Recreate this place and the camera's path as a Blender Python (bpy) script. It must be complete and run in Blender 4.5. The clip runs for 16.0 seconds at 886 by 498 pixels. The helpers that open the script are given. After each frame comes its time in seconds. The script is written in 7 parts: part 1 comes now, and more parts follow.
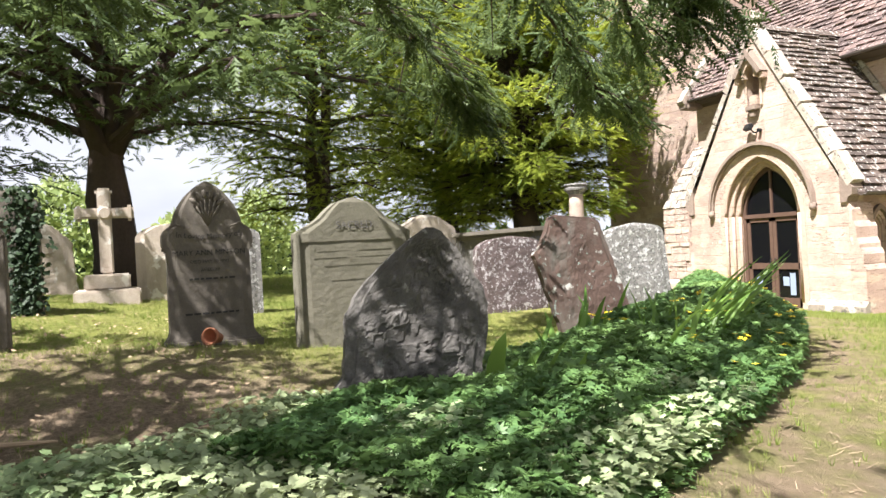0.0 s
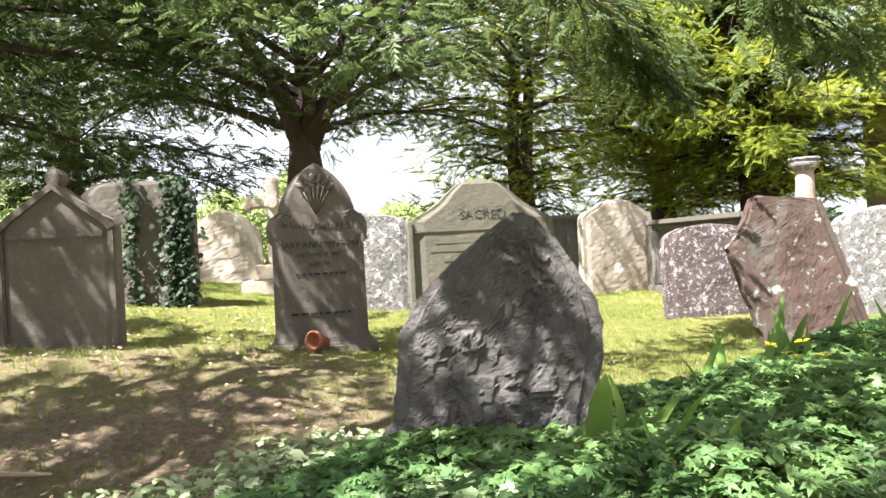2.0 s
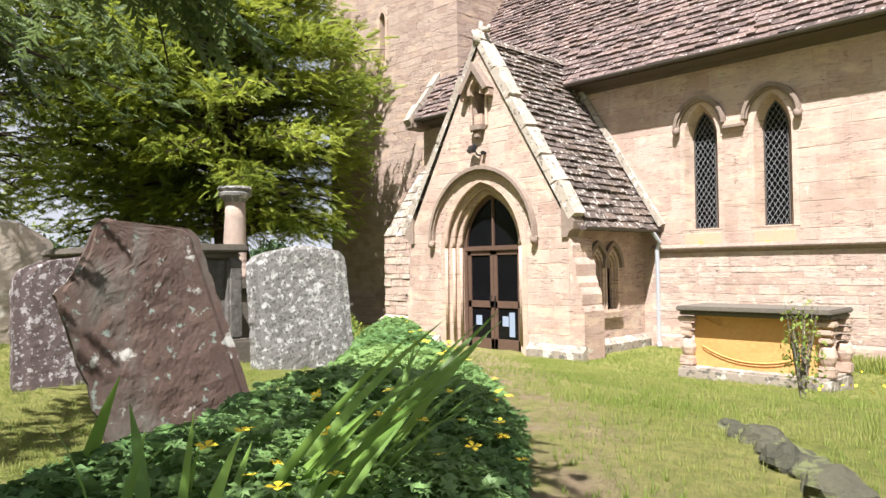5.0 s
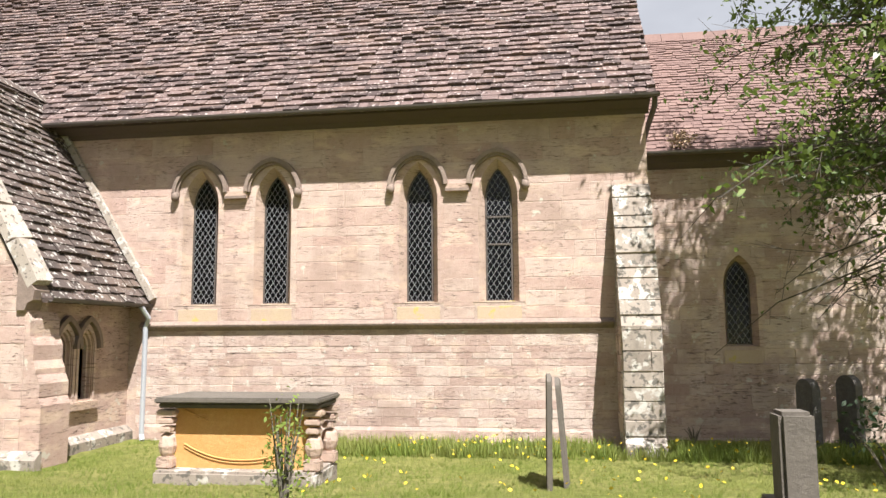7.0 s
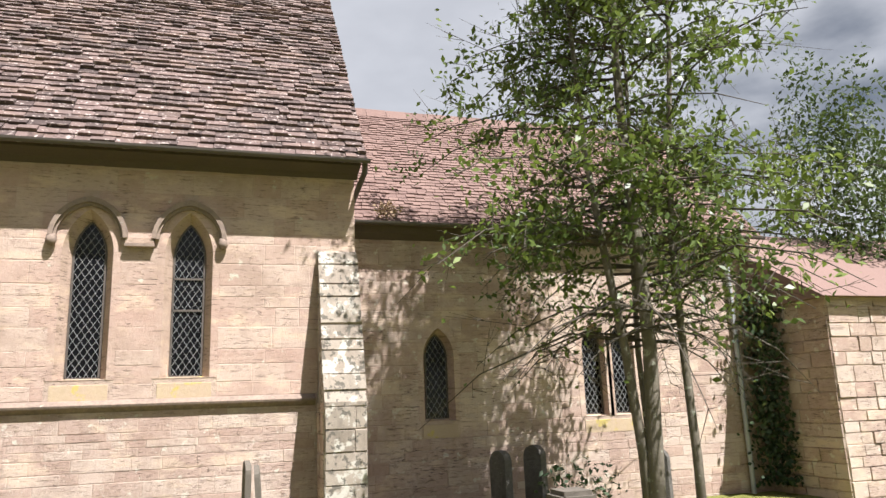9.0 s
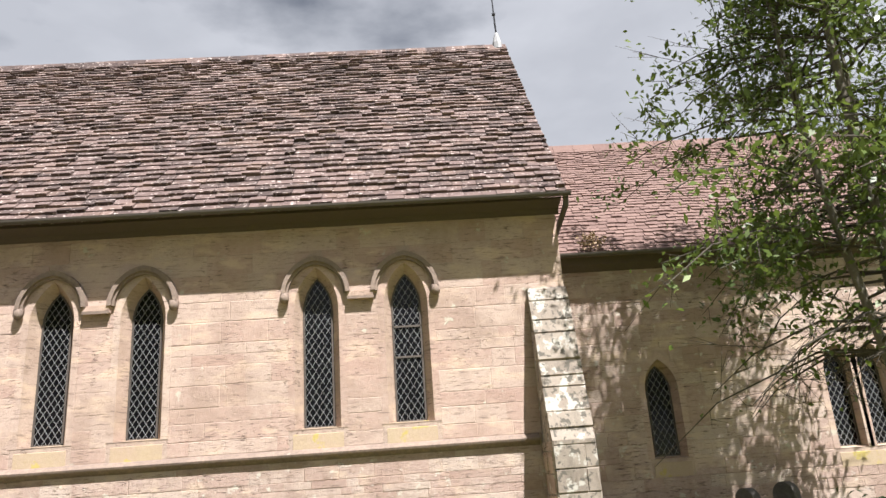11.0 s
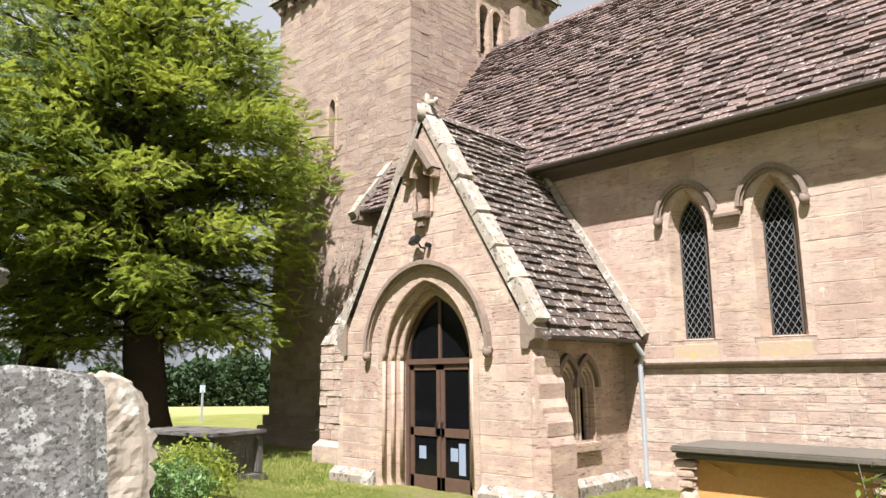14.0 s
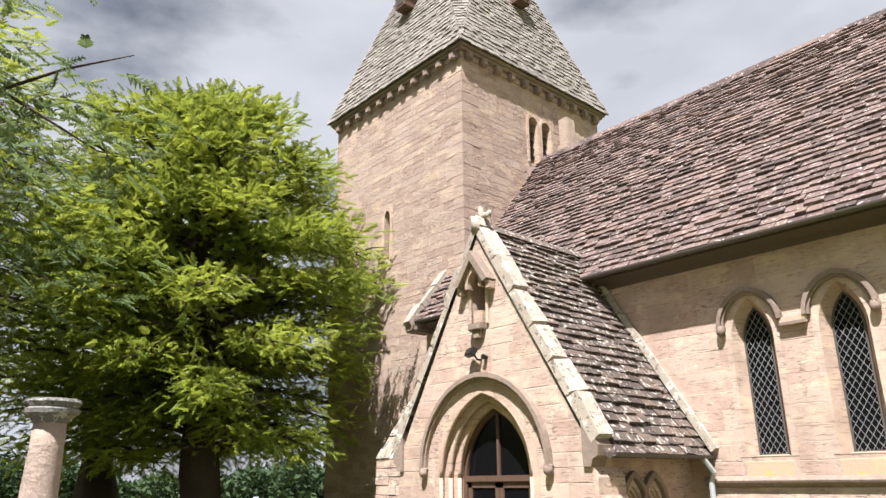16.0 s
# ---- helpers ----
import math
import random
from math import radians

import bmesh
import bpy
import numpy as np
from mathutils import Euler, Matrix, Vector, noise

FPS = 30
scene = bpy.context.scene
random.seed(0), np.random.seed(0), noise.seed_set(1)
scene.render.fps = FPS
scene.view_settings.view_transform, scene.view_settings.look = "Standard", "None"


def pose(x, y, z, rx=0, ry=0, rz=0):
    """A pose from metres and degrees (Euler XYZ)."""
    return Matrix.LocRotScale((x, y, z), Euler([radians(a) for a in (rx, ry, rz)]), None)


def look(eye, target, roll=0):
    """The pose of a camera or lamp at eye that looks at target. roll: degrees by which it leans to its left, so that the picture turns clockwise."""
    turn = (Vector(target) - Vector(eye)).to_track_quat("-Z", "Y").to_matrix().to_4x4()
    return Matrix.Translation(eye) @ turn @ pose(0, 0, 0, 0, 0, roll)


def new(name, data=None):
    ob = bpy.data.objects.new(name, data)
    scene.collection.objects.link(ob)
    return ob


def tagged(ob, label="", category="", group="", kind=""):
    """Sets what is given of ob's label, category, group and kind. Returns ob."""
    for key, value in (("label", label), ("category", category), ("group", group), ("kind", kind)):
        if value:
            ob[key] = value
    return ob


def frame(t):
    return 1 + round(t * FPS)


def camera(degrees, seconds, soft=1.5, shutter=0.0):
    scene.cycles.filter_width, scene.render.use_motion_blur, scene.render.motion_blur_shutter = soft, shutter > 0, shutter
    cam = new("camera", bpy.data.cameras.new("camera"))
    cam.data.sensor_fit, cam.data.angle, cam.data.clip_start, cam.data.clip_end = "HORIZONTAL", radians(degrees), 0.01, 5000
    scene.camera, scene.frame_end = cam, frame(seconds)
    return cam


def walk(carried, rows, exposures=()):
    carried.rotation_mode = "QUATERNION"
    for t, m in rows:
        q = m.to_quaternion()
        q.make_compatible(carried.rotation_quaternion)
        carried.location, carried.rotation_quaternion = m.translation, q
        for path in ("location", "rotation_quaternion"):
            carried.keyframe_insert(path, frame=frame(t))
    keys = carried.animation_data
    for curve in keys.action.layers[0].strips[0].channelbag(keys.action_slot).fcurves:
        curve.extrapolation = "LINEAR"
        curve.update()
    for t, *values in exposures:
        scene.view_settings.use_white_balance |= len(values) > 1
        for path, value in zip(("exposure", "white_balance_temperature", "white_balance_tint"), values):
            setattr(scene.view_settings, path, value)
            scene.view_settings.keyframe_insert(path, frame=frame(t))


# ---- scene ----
cam = camera(63.5, 16.0)
PATH = [
    (0.0, (8.59, -15.564, 1.854), (6.757, -14.763, 1.851), -3.1),
    (0.5, (8.431, -15.358, 1.849), (6.502, -14.829, 1.86), -2.9),
    (1.0, (8.184, -15.185, 1.856), (6.21, -14.865, 1.869), -3.0),
    (1.5, (7.981, -14.979, 1.841), (5.991, -14.774, 1.844), -3.0),
    (2.0, (7.755, -14.685, 1.849), (5.765, -14.486, 1.846), -3.0),
    (2.5, (7.487, -14.482, 1.84), (5.509, -14.188, 1.835), -2.6),
    (3.0, (7.267, -14.273, 1.865), (5.321, -13.811, 1.868), -2.3),
    (3.5, (7.107, -13.982, 1.866), (5.225, -13.306, 1.885), -1.7),
    (4.0, (6.973, -13.731, 1.845), (5.188, -12.829, 1.876), -1.5),
    (4.5, (6.755, -13.498, 1.867), (5.112, -12.358, 1.903), -1.2),
    (5.0, (6.606, -13.194, 1.848), (5.167, -11.805, 1.894), -0.9),
    (5.2, (6.537, -13.053, 1.836), (5.201, -11.566, 1.896), -0.9),
    (7.3, (6.224, -11.737, 2.0), (6.104, -9.756, 2.246), -0.5),
    (7.5, (6.211, -11.638, 2.0), (6.193, -9.656, 2.27), -0.6),
    (8.0, (6.143, -11.33, 1.994), (6.364, -9.37, 2.326), -1.1),
    (8.5, (6.071, -11.115, 1.975), (6.527, -9.206, 2.363), -1.6),
    (8.7, (6.05, -11.04, 1.97), (6.57, -9.15, 2.37), -1.7),
    (9.75, (5.82, -10.85, 1.92), (6.43, -9.03, 2.42), -3.0),
    (10.8, (5.63, -10.74, 1.84), (5.94, -8.85, 2.41), -4.2),
    (11.0, (5.563, -10.737, 1.82), (5.657, -8.825, 2.399), -4.1),
    (11.5, (5.44, -10.766, 1.871), (5.053, -8.882, 2.421), -3.1),
    (12.0, (5.374, -10.784, 1.913), (4.626, -8.999, 2.415), -2.5),
    (12.5, (5.339, -10.816, 1.906), (4.344, -9.141, 2.356), -1.8),
    (13.0, (5.276, -10.846, 1.885), (4.116, -9.266, 2.283), -1.2),
    (13.5, (5.323, -10.838, 1.912), (4.03, -9.354, 2.267), -0.7),
    (14.0, (5.261, -10.888, 1.972), (3.885, -9.478, 2.317), -0.6),
    (14.5, (5.235, -10.943, 2.083), (3.806, -9.592, 2.45), -0.7),
    (15.0, (5.249, -10.932, 2.064), (3.795, -9.633, 2.509), -0.5),
    (15.5, (5.251, -10.955, 2.143), (3.801, -9.681, 2.668), -0.5),
    (16.0, (5.273, -10.966, 2.125), (3.849, -9.707, 2.746), -0.5),
]
walk(cam, [(t, look(*row)) for t, *row in PATH],
     exposures=[(0.0, 1.1), (1.5, 1.5), (2.5, 1.7), (4.0, 1.12), (5.0, 0.78), (8.0, 0.55), (12.0, 0.45), (16.0, 0.64)])

# ---- light ----
SUN_DIR = Vector((0.25, -0.45, 0.857)).normalized()
world = bpy.data.worlds.new("sky")
scene.world = world
world.use_nodes = True
wn = world.node_tree
sky = wn.nodes.new("ShaderNodeTexSky")
sky.sky_type, sky.sun_disc = "NISHITA", False
sky.sun_elevation, sky.sun_rotation = radians(59), radians(151)
sky.air_density, sky.dust_density, sky.ozone_density = 1.0, 2.0, 1.0
bg = wn.nodes["Background"]
# a broken layer of white cloud over the blue
tc = wn.nodes.new("ShaderNodeTexCoord")
cl = wn.nodes.new("ShaderNodeTexNoise")
cl.inputs["Scale"].default_value, cl.inputs["Detail"].default_value = 2.6, 9
clm = wn.nodes.new("ShaderNodeMapping")
clm.inputs["Scale"].default_value = (1, 1, 2.2)
wn.links.new(tc.outputs["Generated"], clm.inputs["Vector"])
wn.links.new(clm.outputs["Vector"], cl.inputs["Vector"])
cr = wn.nodes.new("ShaderNodeValToRGB")
cr.color_ramp.elements[0].position, cr.color_ramp.elements[1].position = 0.26, 0.46
wn.links.new(cl.outputs["Fac"], cr.inputs["Fac"])
cl2 = wn.nodes.new("ShaderNodeTexNoise")
cl2.inputs["Scale"].default_value, cl2.inputs["Detail"].default_value = 5.0, 8
wn.links.new(clm.outputs["Vector"], cl2.inputs["Vector"])
cr2 = wn.nodes.new("ShaderNodeValToRGB")
cr2.color_ramp.elements[0].color = (12.4, 12.9, 14.4, 1)
cr2.color_ramp.elements[1].color = (14.9, 15.4, 17.0, 1)
cr2.color_ramp.elements[0].position, cr2.color_ramp.elements[1].position = 0.38, 0.66
wn.links.new(cl2.outputs["Fac"], cr2.inputs["Fac"])
cm = wn.nodes.new("ShaderNodeMixRGB")
wn.links.new(cr.outputs["Color"], cm.inputs["Fac"])
wn.links.new(sky.outputs["Color"], cm.inputs["Color1"])
wn.links.new(cr2.outputs["Color"], cm.inputs["Color2"])
wn.links.new(cm.outputs["Color"], bg.inputs["Color"])
bg.inputs["Strength"].default_value = 0.0325

sun = new("sun", bpy.data.lights.new("sun", "SUN"))
sun.data.energy, sun.data.angle, sun.data.color = 8.6, radians(0.53), (1.0, 0.972, 0.955)
sun.matrix_world = look(SUN_DIR * 60, (0, 0, 0))


# ---- materials ----
class Nodes:
    def __init__(self, name):
        self.m = bpy.data.materials.new(name)
        self.m.use_nodes = True
        self.t = self.m.node_tree
        self.b = self.t.nodes["Principled BSDF"]
        self.p = self.t.nodes.new("ShaderNodeNewGeometry")

    def noise(self, scale, detail=6, rough=0.6, stretch=None):
        n = self.t.nodes.new("ShaderNodeTexNoise")
        n.inputs["Scale"].default_value, n.inputs["Detail"].default_value, n.inputs["Roughness"].default_value = scale, detail, rough
        if stretch:
            mp = self.t.nodes.new("ShaderNodeMapping")
            mp.inputs["Scale"].default_value = stretch
            self.t.links.new(self.p.outputs["Position"], mp.inputs["Vector"])
            self.t.links.new(mp.outputs["Vector"], n.inputs["Vector"])
        else:
            self.t.links.new(self.p.outputs["Position"], n.inputs["Vector"])
        return n.outputs["Fac"]

    def cells(self, scale):
        n = self.t.nodes.new("ShaderNodeTexVoronoi")
        n.inputs["Scale"].default_value = scale
        self.t.links.new(self.p.outputs["Position"], n.inputs["Vector"])
        return n.outputs["Distance"]

    def ramp(self, fac, a, b, lo=0.0, hi=1.0):
        n = self.t.nodes.new("ShaderNodeMapRange")
        for k, v in zip(("From Min", "From Max", "To Min", "To Max"), (a, b, lo, hi)):
            n.inputs[k].default_value = v
        self.t.links.new(fac, n.inputs["Value"])
        return n.outputs["Result"]

    def mix(self, fac, a, b, mode="MIX"):
        n = self.t.nodes.new("ShaderNodeMixRGB")
        n.blend_type = mode
        for k, v in (("Fac", fac), ("Color1", a), ("Color2", b)):
            if isinstance(v, (int, float)):
                n.inputs[k].default_value = v
            elif isinstance(v, tuple):
                n.inputs[k].default_value = (*v, 1)
            else:
                self.t.links.new(v, n.inputs[k])
        return n.outputs["Color"]

    def math(self, op, a, b):
        n = self.t.nodes.new("ShaderNodeMath")
        n.operation = op
        for i, v in enumerate((a, b)):
            if isinstance(v, (int, float)):
                n.inputs[i].default_value = v
            else:
                self.t.links.new(v, n.inputs[i])
        return n.outputs[0]

    def rand(self):
        o = self.t.nodes.new("ShaderNodeObjectInfo").outputs["Random"]
        return self.math("FRACT", self.math("ADD", o, self.p.outputs["Random Per Island"]), 0)

    def axis(self, k):
        s = self.t.nodes.new("ShaderNodeSeparateXYZ")
        self.t.links.new(self.p.outputs["Position"], s.inputs[0])
        return s.outputs[k]

    def bump(self, height, strength, dist):
        n = self.t.nodes.new("ShaderNodeBump")
        n.inputs["Strength"].default_value, n.inputs["Distance"].default_value = strength, dist
        self.t.links.new(height, n.inputs["Height"])
        self.t.links.new(n.outputs["Normal"], self.b.inputs["Normal"])

    def done(self, color, rough=0.85, metal=0.0, spec=0.3):
        if isinstance(color, tuple):
            self.b.inputs["Base Color"].default_value = (*color, 1)
        else:
            self.t.links.new(color, self.b.inputs["Base Color"])
        self.b.inputs["Roughness"].default_value = rough
        self.b.inputs["Metallic"].default_value = metal
        self.b.inputs["Specular IOR Level"].default_value = spec
        return self.m


def stone(name, c1, c2, c3, vary=0.5, lichen=None, cover=0.62, size=7.0, second=None, bumpd=0.01, dark=None, pits=False, stain=None):
    """Weathered stone: blotches, fine grain, a tint for each block, and lichen of up to two colours."""
    n = Nodes(name)
    col = n.mix(n.ramp(n.noise(1.3), 0.35, 0.65), c1, c2)
    col = n.mix(n.ramp(n.noise(16, 8, 0.7), 0.35, 0.75, 0, 0.7), col, c3)
    col = n.mix(n.ramp(n.rand(), 0, 1, 0, vary), col, n.mix(n.ramp(n.rand(), 0.45, 0.55), c3, c2))
    grain, pit = n.noise(90, 4, 0.7), 0.0
    col = n.mix(0.35, col, n.ramp(grain, 0.2, 0.8, 0.4, 1.35), "MULTIPLY")
    if pits:
        pit = n.ramp(n.noise(13, 6, 0.66, (0.6, 0.6, 4.2)), 0.565, 0.62)
        pit = n.math("MULTIPLY", pit, n.ramp(n.noise(1.5, 4), 0.44, 0.6, 0.0, 0.95))
        col = n.mix(pit, col, tuple(c * 0.28 for c in c3))
        col = n.mix(n.ramp(n.noise(2.6, 5, 0.6, (0.6, 0.6, 1.6)), 0.52, 0.62, 0, 0.55), col, tuple(min(1.0, c * k) for c, k in zip(c2, (1.16, 1.12, 1.0))))
    if stain:
        col = n.mix(n.ramp(n.noise(0.9, 9, 0.68), 0.48, 0.64, 0, 0.75), col, stain)
        line = n.ramp(n.noise(5.0, 6, 0.7, (0.5, 0.5, 5.0)), 0.575, 0.62)
        col = n.mix(n.math("MULTIPLY", line, 0.55), col, tuple(c * 0.35 for c in stain))
    if dark:
        col = n.mix(n.ramp(n.noise(2.2, 8, 0.65, (1.6, 1.6, 0.5)), 0.5, 0.72, 0, 0.75), col, dark)
    if lichen:
        col = n.mix(n.ramp(n.noise(size, 7, 0.62), cover, cover + 0.05, 0, 0.9), col, lichen)
    if second:
        col = n.mix(n.ramp(n.noise(size * 2.6, 6, 0.6), cover + 0.01, cover + 0.05, 0, 0.9), col, second)
    n.bump(n.math("SUBTRACT", n.math("ADD", n.noise(22, 8, 0.7), n.math("MULTIPLY", grain, 0.3)), pit), 0.7, bumpd)
    return n.done(col, 0.9)


def leaf(name, c1, c2, tip, glow=0.35, rough=0.5):
    n = Nodes(name)
    col = n.mix(n.ramp(n.rand(), 0, 1), c1, c2)
    col = n.mix(n.ramp(n.noise(0.9, 3), 0.42, 0.7, 0, 0.85), col, tip)
    n.done(col, rough, 0, 0.35)
    tr = n.t.nodes.new("ShaderNodeBsdfTranslucent")
    n.t.links.new(n.mix(0.5, col, tip), tr.inputs["Color"])
    mx = n.t.nodes.new("ShaderNodeMixShader")
    mx.inputs[0].default_value = glow
    out = n.t.nodes["Material Output"]
    n.t.links.new(n.b.outputs[0], mx.inputs[1])
    n.t.links.new(tr.outputs[0], mx.inputs[2])
    n.t.links.new(mx.outputs[0], out.inputs["Surface"])
    return n.m


def plain(name, c, rough=0.5, metal=0.0, var=0.25, scale=30, spec=0.4):
    n = Nodes(name)
    col = n.mix(n.ramp(n.noise(scale), 0.3, 0.7, 0, var), c, tuple(x * 0.45 for x in c))
    n.bump(n.noise(scale * 3), 0.3, 0.003)
    return n.done(col, rough, metal, spec)


M_ASHLAR = stone("sandstone_ashlar", (0.45, 0.33, 0.275), (0.53, 0.42, 0.355), (0.41, 0.265, 0.22), 0.65, (0.50, 0.47, 0.39), 0.63, 4, pits=True, bumpd=0.013, stain=(0.33, 0.24, 0.195))
M_RUBBLE = stone("sandstone_rubble", (0.46, 0.345, 0.29), (0.54, 0.44, 0.38), (0.37, 0.245, 0.205), 0.9, (0.56, 0.52, 0.45), 0.60, 5, bumpd=0.022, pits=True, stain=(0.32, 0.23, 0.19))
M_MORTAR = stone("lime_mortar", (0.44, 0.335, 0.28), (0.50, 0.40, 0.335), (0.34, 0.245, 0.20), 0.0, bumpd=0.025, pits=True)
M_DRESS = stone("dressed_sandstone", (0.48, 0.355, 0.285), (0.52, 0.40, 0.325), (0.41, 0.28, 0.225), 0.4, (0.40, 0.38, 0.26), 0.70, 3, pits=True, bumpd=0.02, stain=(0.36, 0.26, 0.205))
M_HOOD = stone("weathered_moulding", (0.34, 0.26, 0.21), (0.25, 0.19, 0.155), (0.11, 0.085, 0.075), 0.3, (0.42, 0.39, 0.33), 0.68, 8)
M_SILL = stone("mossy_sill", (0.46, 0.345, 0.27), (0.47, 0.375, 0.26), (0.42, 0.32, 0.20), 0.2, (0.46, 0.37, 0.12), 0.58, 4)
M_TOWER = stone("tower_stone", (0.385, 0.285, 0.235), (0.43, 0.335, 0.28), (0.27, 0.18, 0.15), 0.75, (0.40, 0.37, 0.30), 0.64, 4, bumpd=0.035, pits=True)
M_COPING = stone("coping_stone", (0.35, 0.295, 0.245), (0.41, 0.36, 0.305), (0.23, 0.19, 0.16), 0.4, (0.53, 0.51, 0.47), 0.565, 6, (0.12, 0.10, 0.085))
M_BUTT = stone("lichened_buttress", (0.31, 0.26, 0.215), (0.36, 0.31, 0.26), (0.22, 0.18, 0.15), 0.5, (0.50, 0.475, 0.425), 0.54, 4, (0.11, 0.10, 0.085), dark=(0.09, 0.08, 0.065))
M_TILE = stone("roof_tile_stone", (0.10, 0.07, 0.066), (0.17, 0.12, 0.11), (0.03, 0.023, 0.022), 1.0, (0.44, 0.37, 0.345), 0.58, 15, pits=True)
M_PTILE = stone("porch_tile_stone", (0.085, 0.066, 0.058), (0.13, 0.098, 0.085), (0.045, 0.036, 0.032), 1.0, (0.46, 0.43, 0.39), 0.56, 11, pits=True)
M_SPIRE = stone("spire_shingle", (0.20, 0.175, 0.16), (0.26, 0.235, 0.215), (0.11, 0.092, 0.084), 0.9, (0.42, 0.40, 0.36), 0.62, 5)
M_CHTILE = stone("chancel_tile_clay", (0.185, 0.118, 0.104), (0.225, 0.148, 0.128), (0.12, 0.075, 0.068), 0.6, (0.34, 0.27, 0.22), 0.70, 5)
# darker copy of the notice paper, dimmed to look as if behind glass
M_NOTICE = plain("glass_dimmed_notice", (0.25, 0.30, 0.40), 0.7, 0, 0.1)
M_WOOD = plain("oak_frame", (0.115, 0.068, 0.05), 0.55, 0, 0.5, 12)
M_LEAD = plain("lead_came", (0.34, 0.34, 0.35), 0.6, 0.2)
M_IRON = plain("black_iron", (0.03, 0.03, 0.033), 0.45, 0.5)
M_GUTTER = plain("cast_gutter", (0.10, 0.085, 0.075), 0.6)
M_PIPE = plain("grey_downpipe", (0.42, 0.44, 0.47), 0.4, 0.2)
# coloured dark to stand in for the shade below the eaves
M_EAVES_SHADE = plain("eaves_shade_stone", (0.10, 0.075, 0.06), 0.9)
M_PAPER = plain("notice_paper", (0.55, 0.62, 0.75), 0.7, 0, 0.1)
# near-black colour stands in for unlit interiors: floors, louvres, opening sheets
M_DARK = plain("unlit_interior", (0.05, 0.045, 0.04), 0.9)
M_BARK = stone("yew_bark", (0.06, 0.042, 0.034), (0.085, 0.06, 0.047), (0.035, 0.026, 0.022), 0.2, bumpd=0.04)
M_GBARK = stone("smooth_grey_bark", (0.145, 0.125, 0.098), (0.20, 0.175, 0.14), (0.08, 0.07, 0.055), 0.2, (0.32, 0.33, 0.27), 0.6, 9)
M_TWIG = plain("dark_twig", (0.075, 0.062, 0.048), 0.85)
M_G_DARK = stone("grave_dark_slab", (0.135, 0.125, 0.116), (0.20, 0.185, 0.17), (0.075, 0.068, 0.063), 0.2, (0.29, 0.28, 0.26), 0.63, 7, bumpd=0.05, dark=(0.06, 0.056, 0.05))
M_G_GREEN = stone("grave_greenish_stone", (0.15, 0.14, 0.105), (0.185, 0.17, 0.13), (0.115, 0.105, 0.078), 0.1, (0.27, 0.26, 0.20), 0.7, 6)
M_G_BROWN = stone("grave_brown_stone", (0.125, 0.108, 0.09), (0.155, 0.134, 0.11), (0.09, 0.078, 0.066), 0.1, (0.21, 0.20, 0.17), 0.68, 4)
M_G_RED = stone("grave_red_sandstone", (0.075, 0.048, 0.039), (0.105, 0.066, 0.052), (0.048, 0.033, 0.028), 0.1, (0.40, 0.39, 0.36), 0.615, 6.0, (0.17, 0.205, 0.18), dark=(0.125, 0.135, 0.118))
M_G_LICH = stone("grave_lichen_purple", (0.092, 0.068, 0.066), (0.125, 0.092, 0.088), (0.055, 0.043, 0.042), 0.1, (0.35, 0.325, 0.325), 0.56, 14, (0.30, 0.275, 0.28))
M_G_GREY = stone("grave_grey_lichen", (0.19, 0.18, 0.172), (0.26, 0.245, 0.235), (0.14, 0.128, 0.12), 0.1, (0.46, 0.45, 0.44), 0.535, 17, (0.085, 0.085, 0.08))
M_G_WHITE = stone("grave_pale_stone", (0.40, 0.335, 0.275), (0.48, 0.415, 0.35), (0.36, 0.29, 0.235), 0.1, (0.62, 0.58, 0.53), 0.58, 5, dark=(0.17, 0.145, 0.125))
M_G_ORANGE = stone("tomb_ochre_panel", (0.55, 0.29, 0.10), (0.60, 0.36, 0.15), (0.46, 0.22, 0.07), 0.1, (0.58, 0.46, 0.30), 0.70, 3)
M_MOSS = stone("mossy_rock", (0.06, 0.058, 0.04), (0.09, 0.085, 0.055), (0.035, 0.035, 0.026), 0.3, (0.13, 0.14, 0.06), 0.55, 8, bumpd=0.04)
M_INK = plain("letter_black", (0.02, 0.019, 0.017), 0.7)
M_TERRA = plain("terracotta", (0.33, 0.13, 0.07), 0.8)

M_YEW = leaf("yew_needles", (0.055, 0.088, 0.038), (0.095, 0.14, 0.055), (0.18, 0.235, 0.08), 0.42)
M_YEWD = leaf("yew_needles_dark", (0.028, 0.048, 0.018), (0.05, 0.078, 0.025), (0.09, 0.125, 0.03), 0.3)
# brighter copy; its yellow tip colour carries sun shining through the needles
M_YEWB = leaf("yew_needles_bright", (0.075, 0.125, 0.027), (0.175, 0.24, 0.04), (0.44, 0.48, 0.07), 0.46)
M_HOLLY = leaf("small_tree_leaf", (0.045, 0.075, 0.022), (0.08, 0.12, 0.032), (0.20, 0.26, 0.05), 0.35, 0.4)
M_IVY = leaf("ivy_leaf", (0.12, 0.19, 0.08), (0.36, 0.43, 0.23), (0.52, 0.55, 0.33), 0.3, 0.45)
M_IVYD = leaf("ivy_leaf_dark", (0.018, 0.036, 0.016), (0.035, 0.062, 0.026), (0.055, 0.085, 0.035), 0.2, 0.6)
M_BED = leaf("bed_leaf", (0.075, 0.155, 0.055), (0.155, 0.27, 0.09), (0.23, 0.345, 0.115), 0.4, 0.45)
M_IRIS = leaf("iris_blade", (0.09, 0.19, 0.04), (0.17, 0.30, 0.06), (0.24, 0.36, 0.08), 0.45, 0.4)
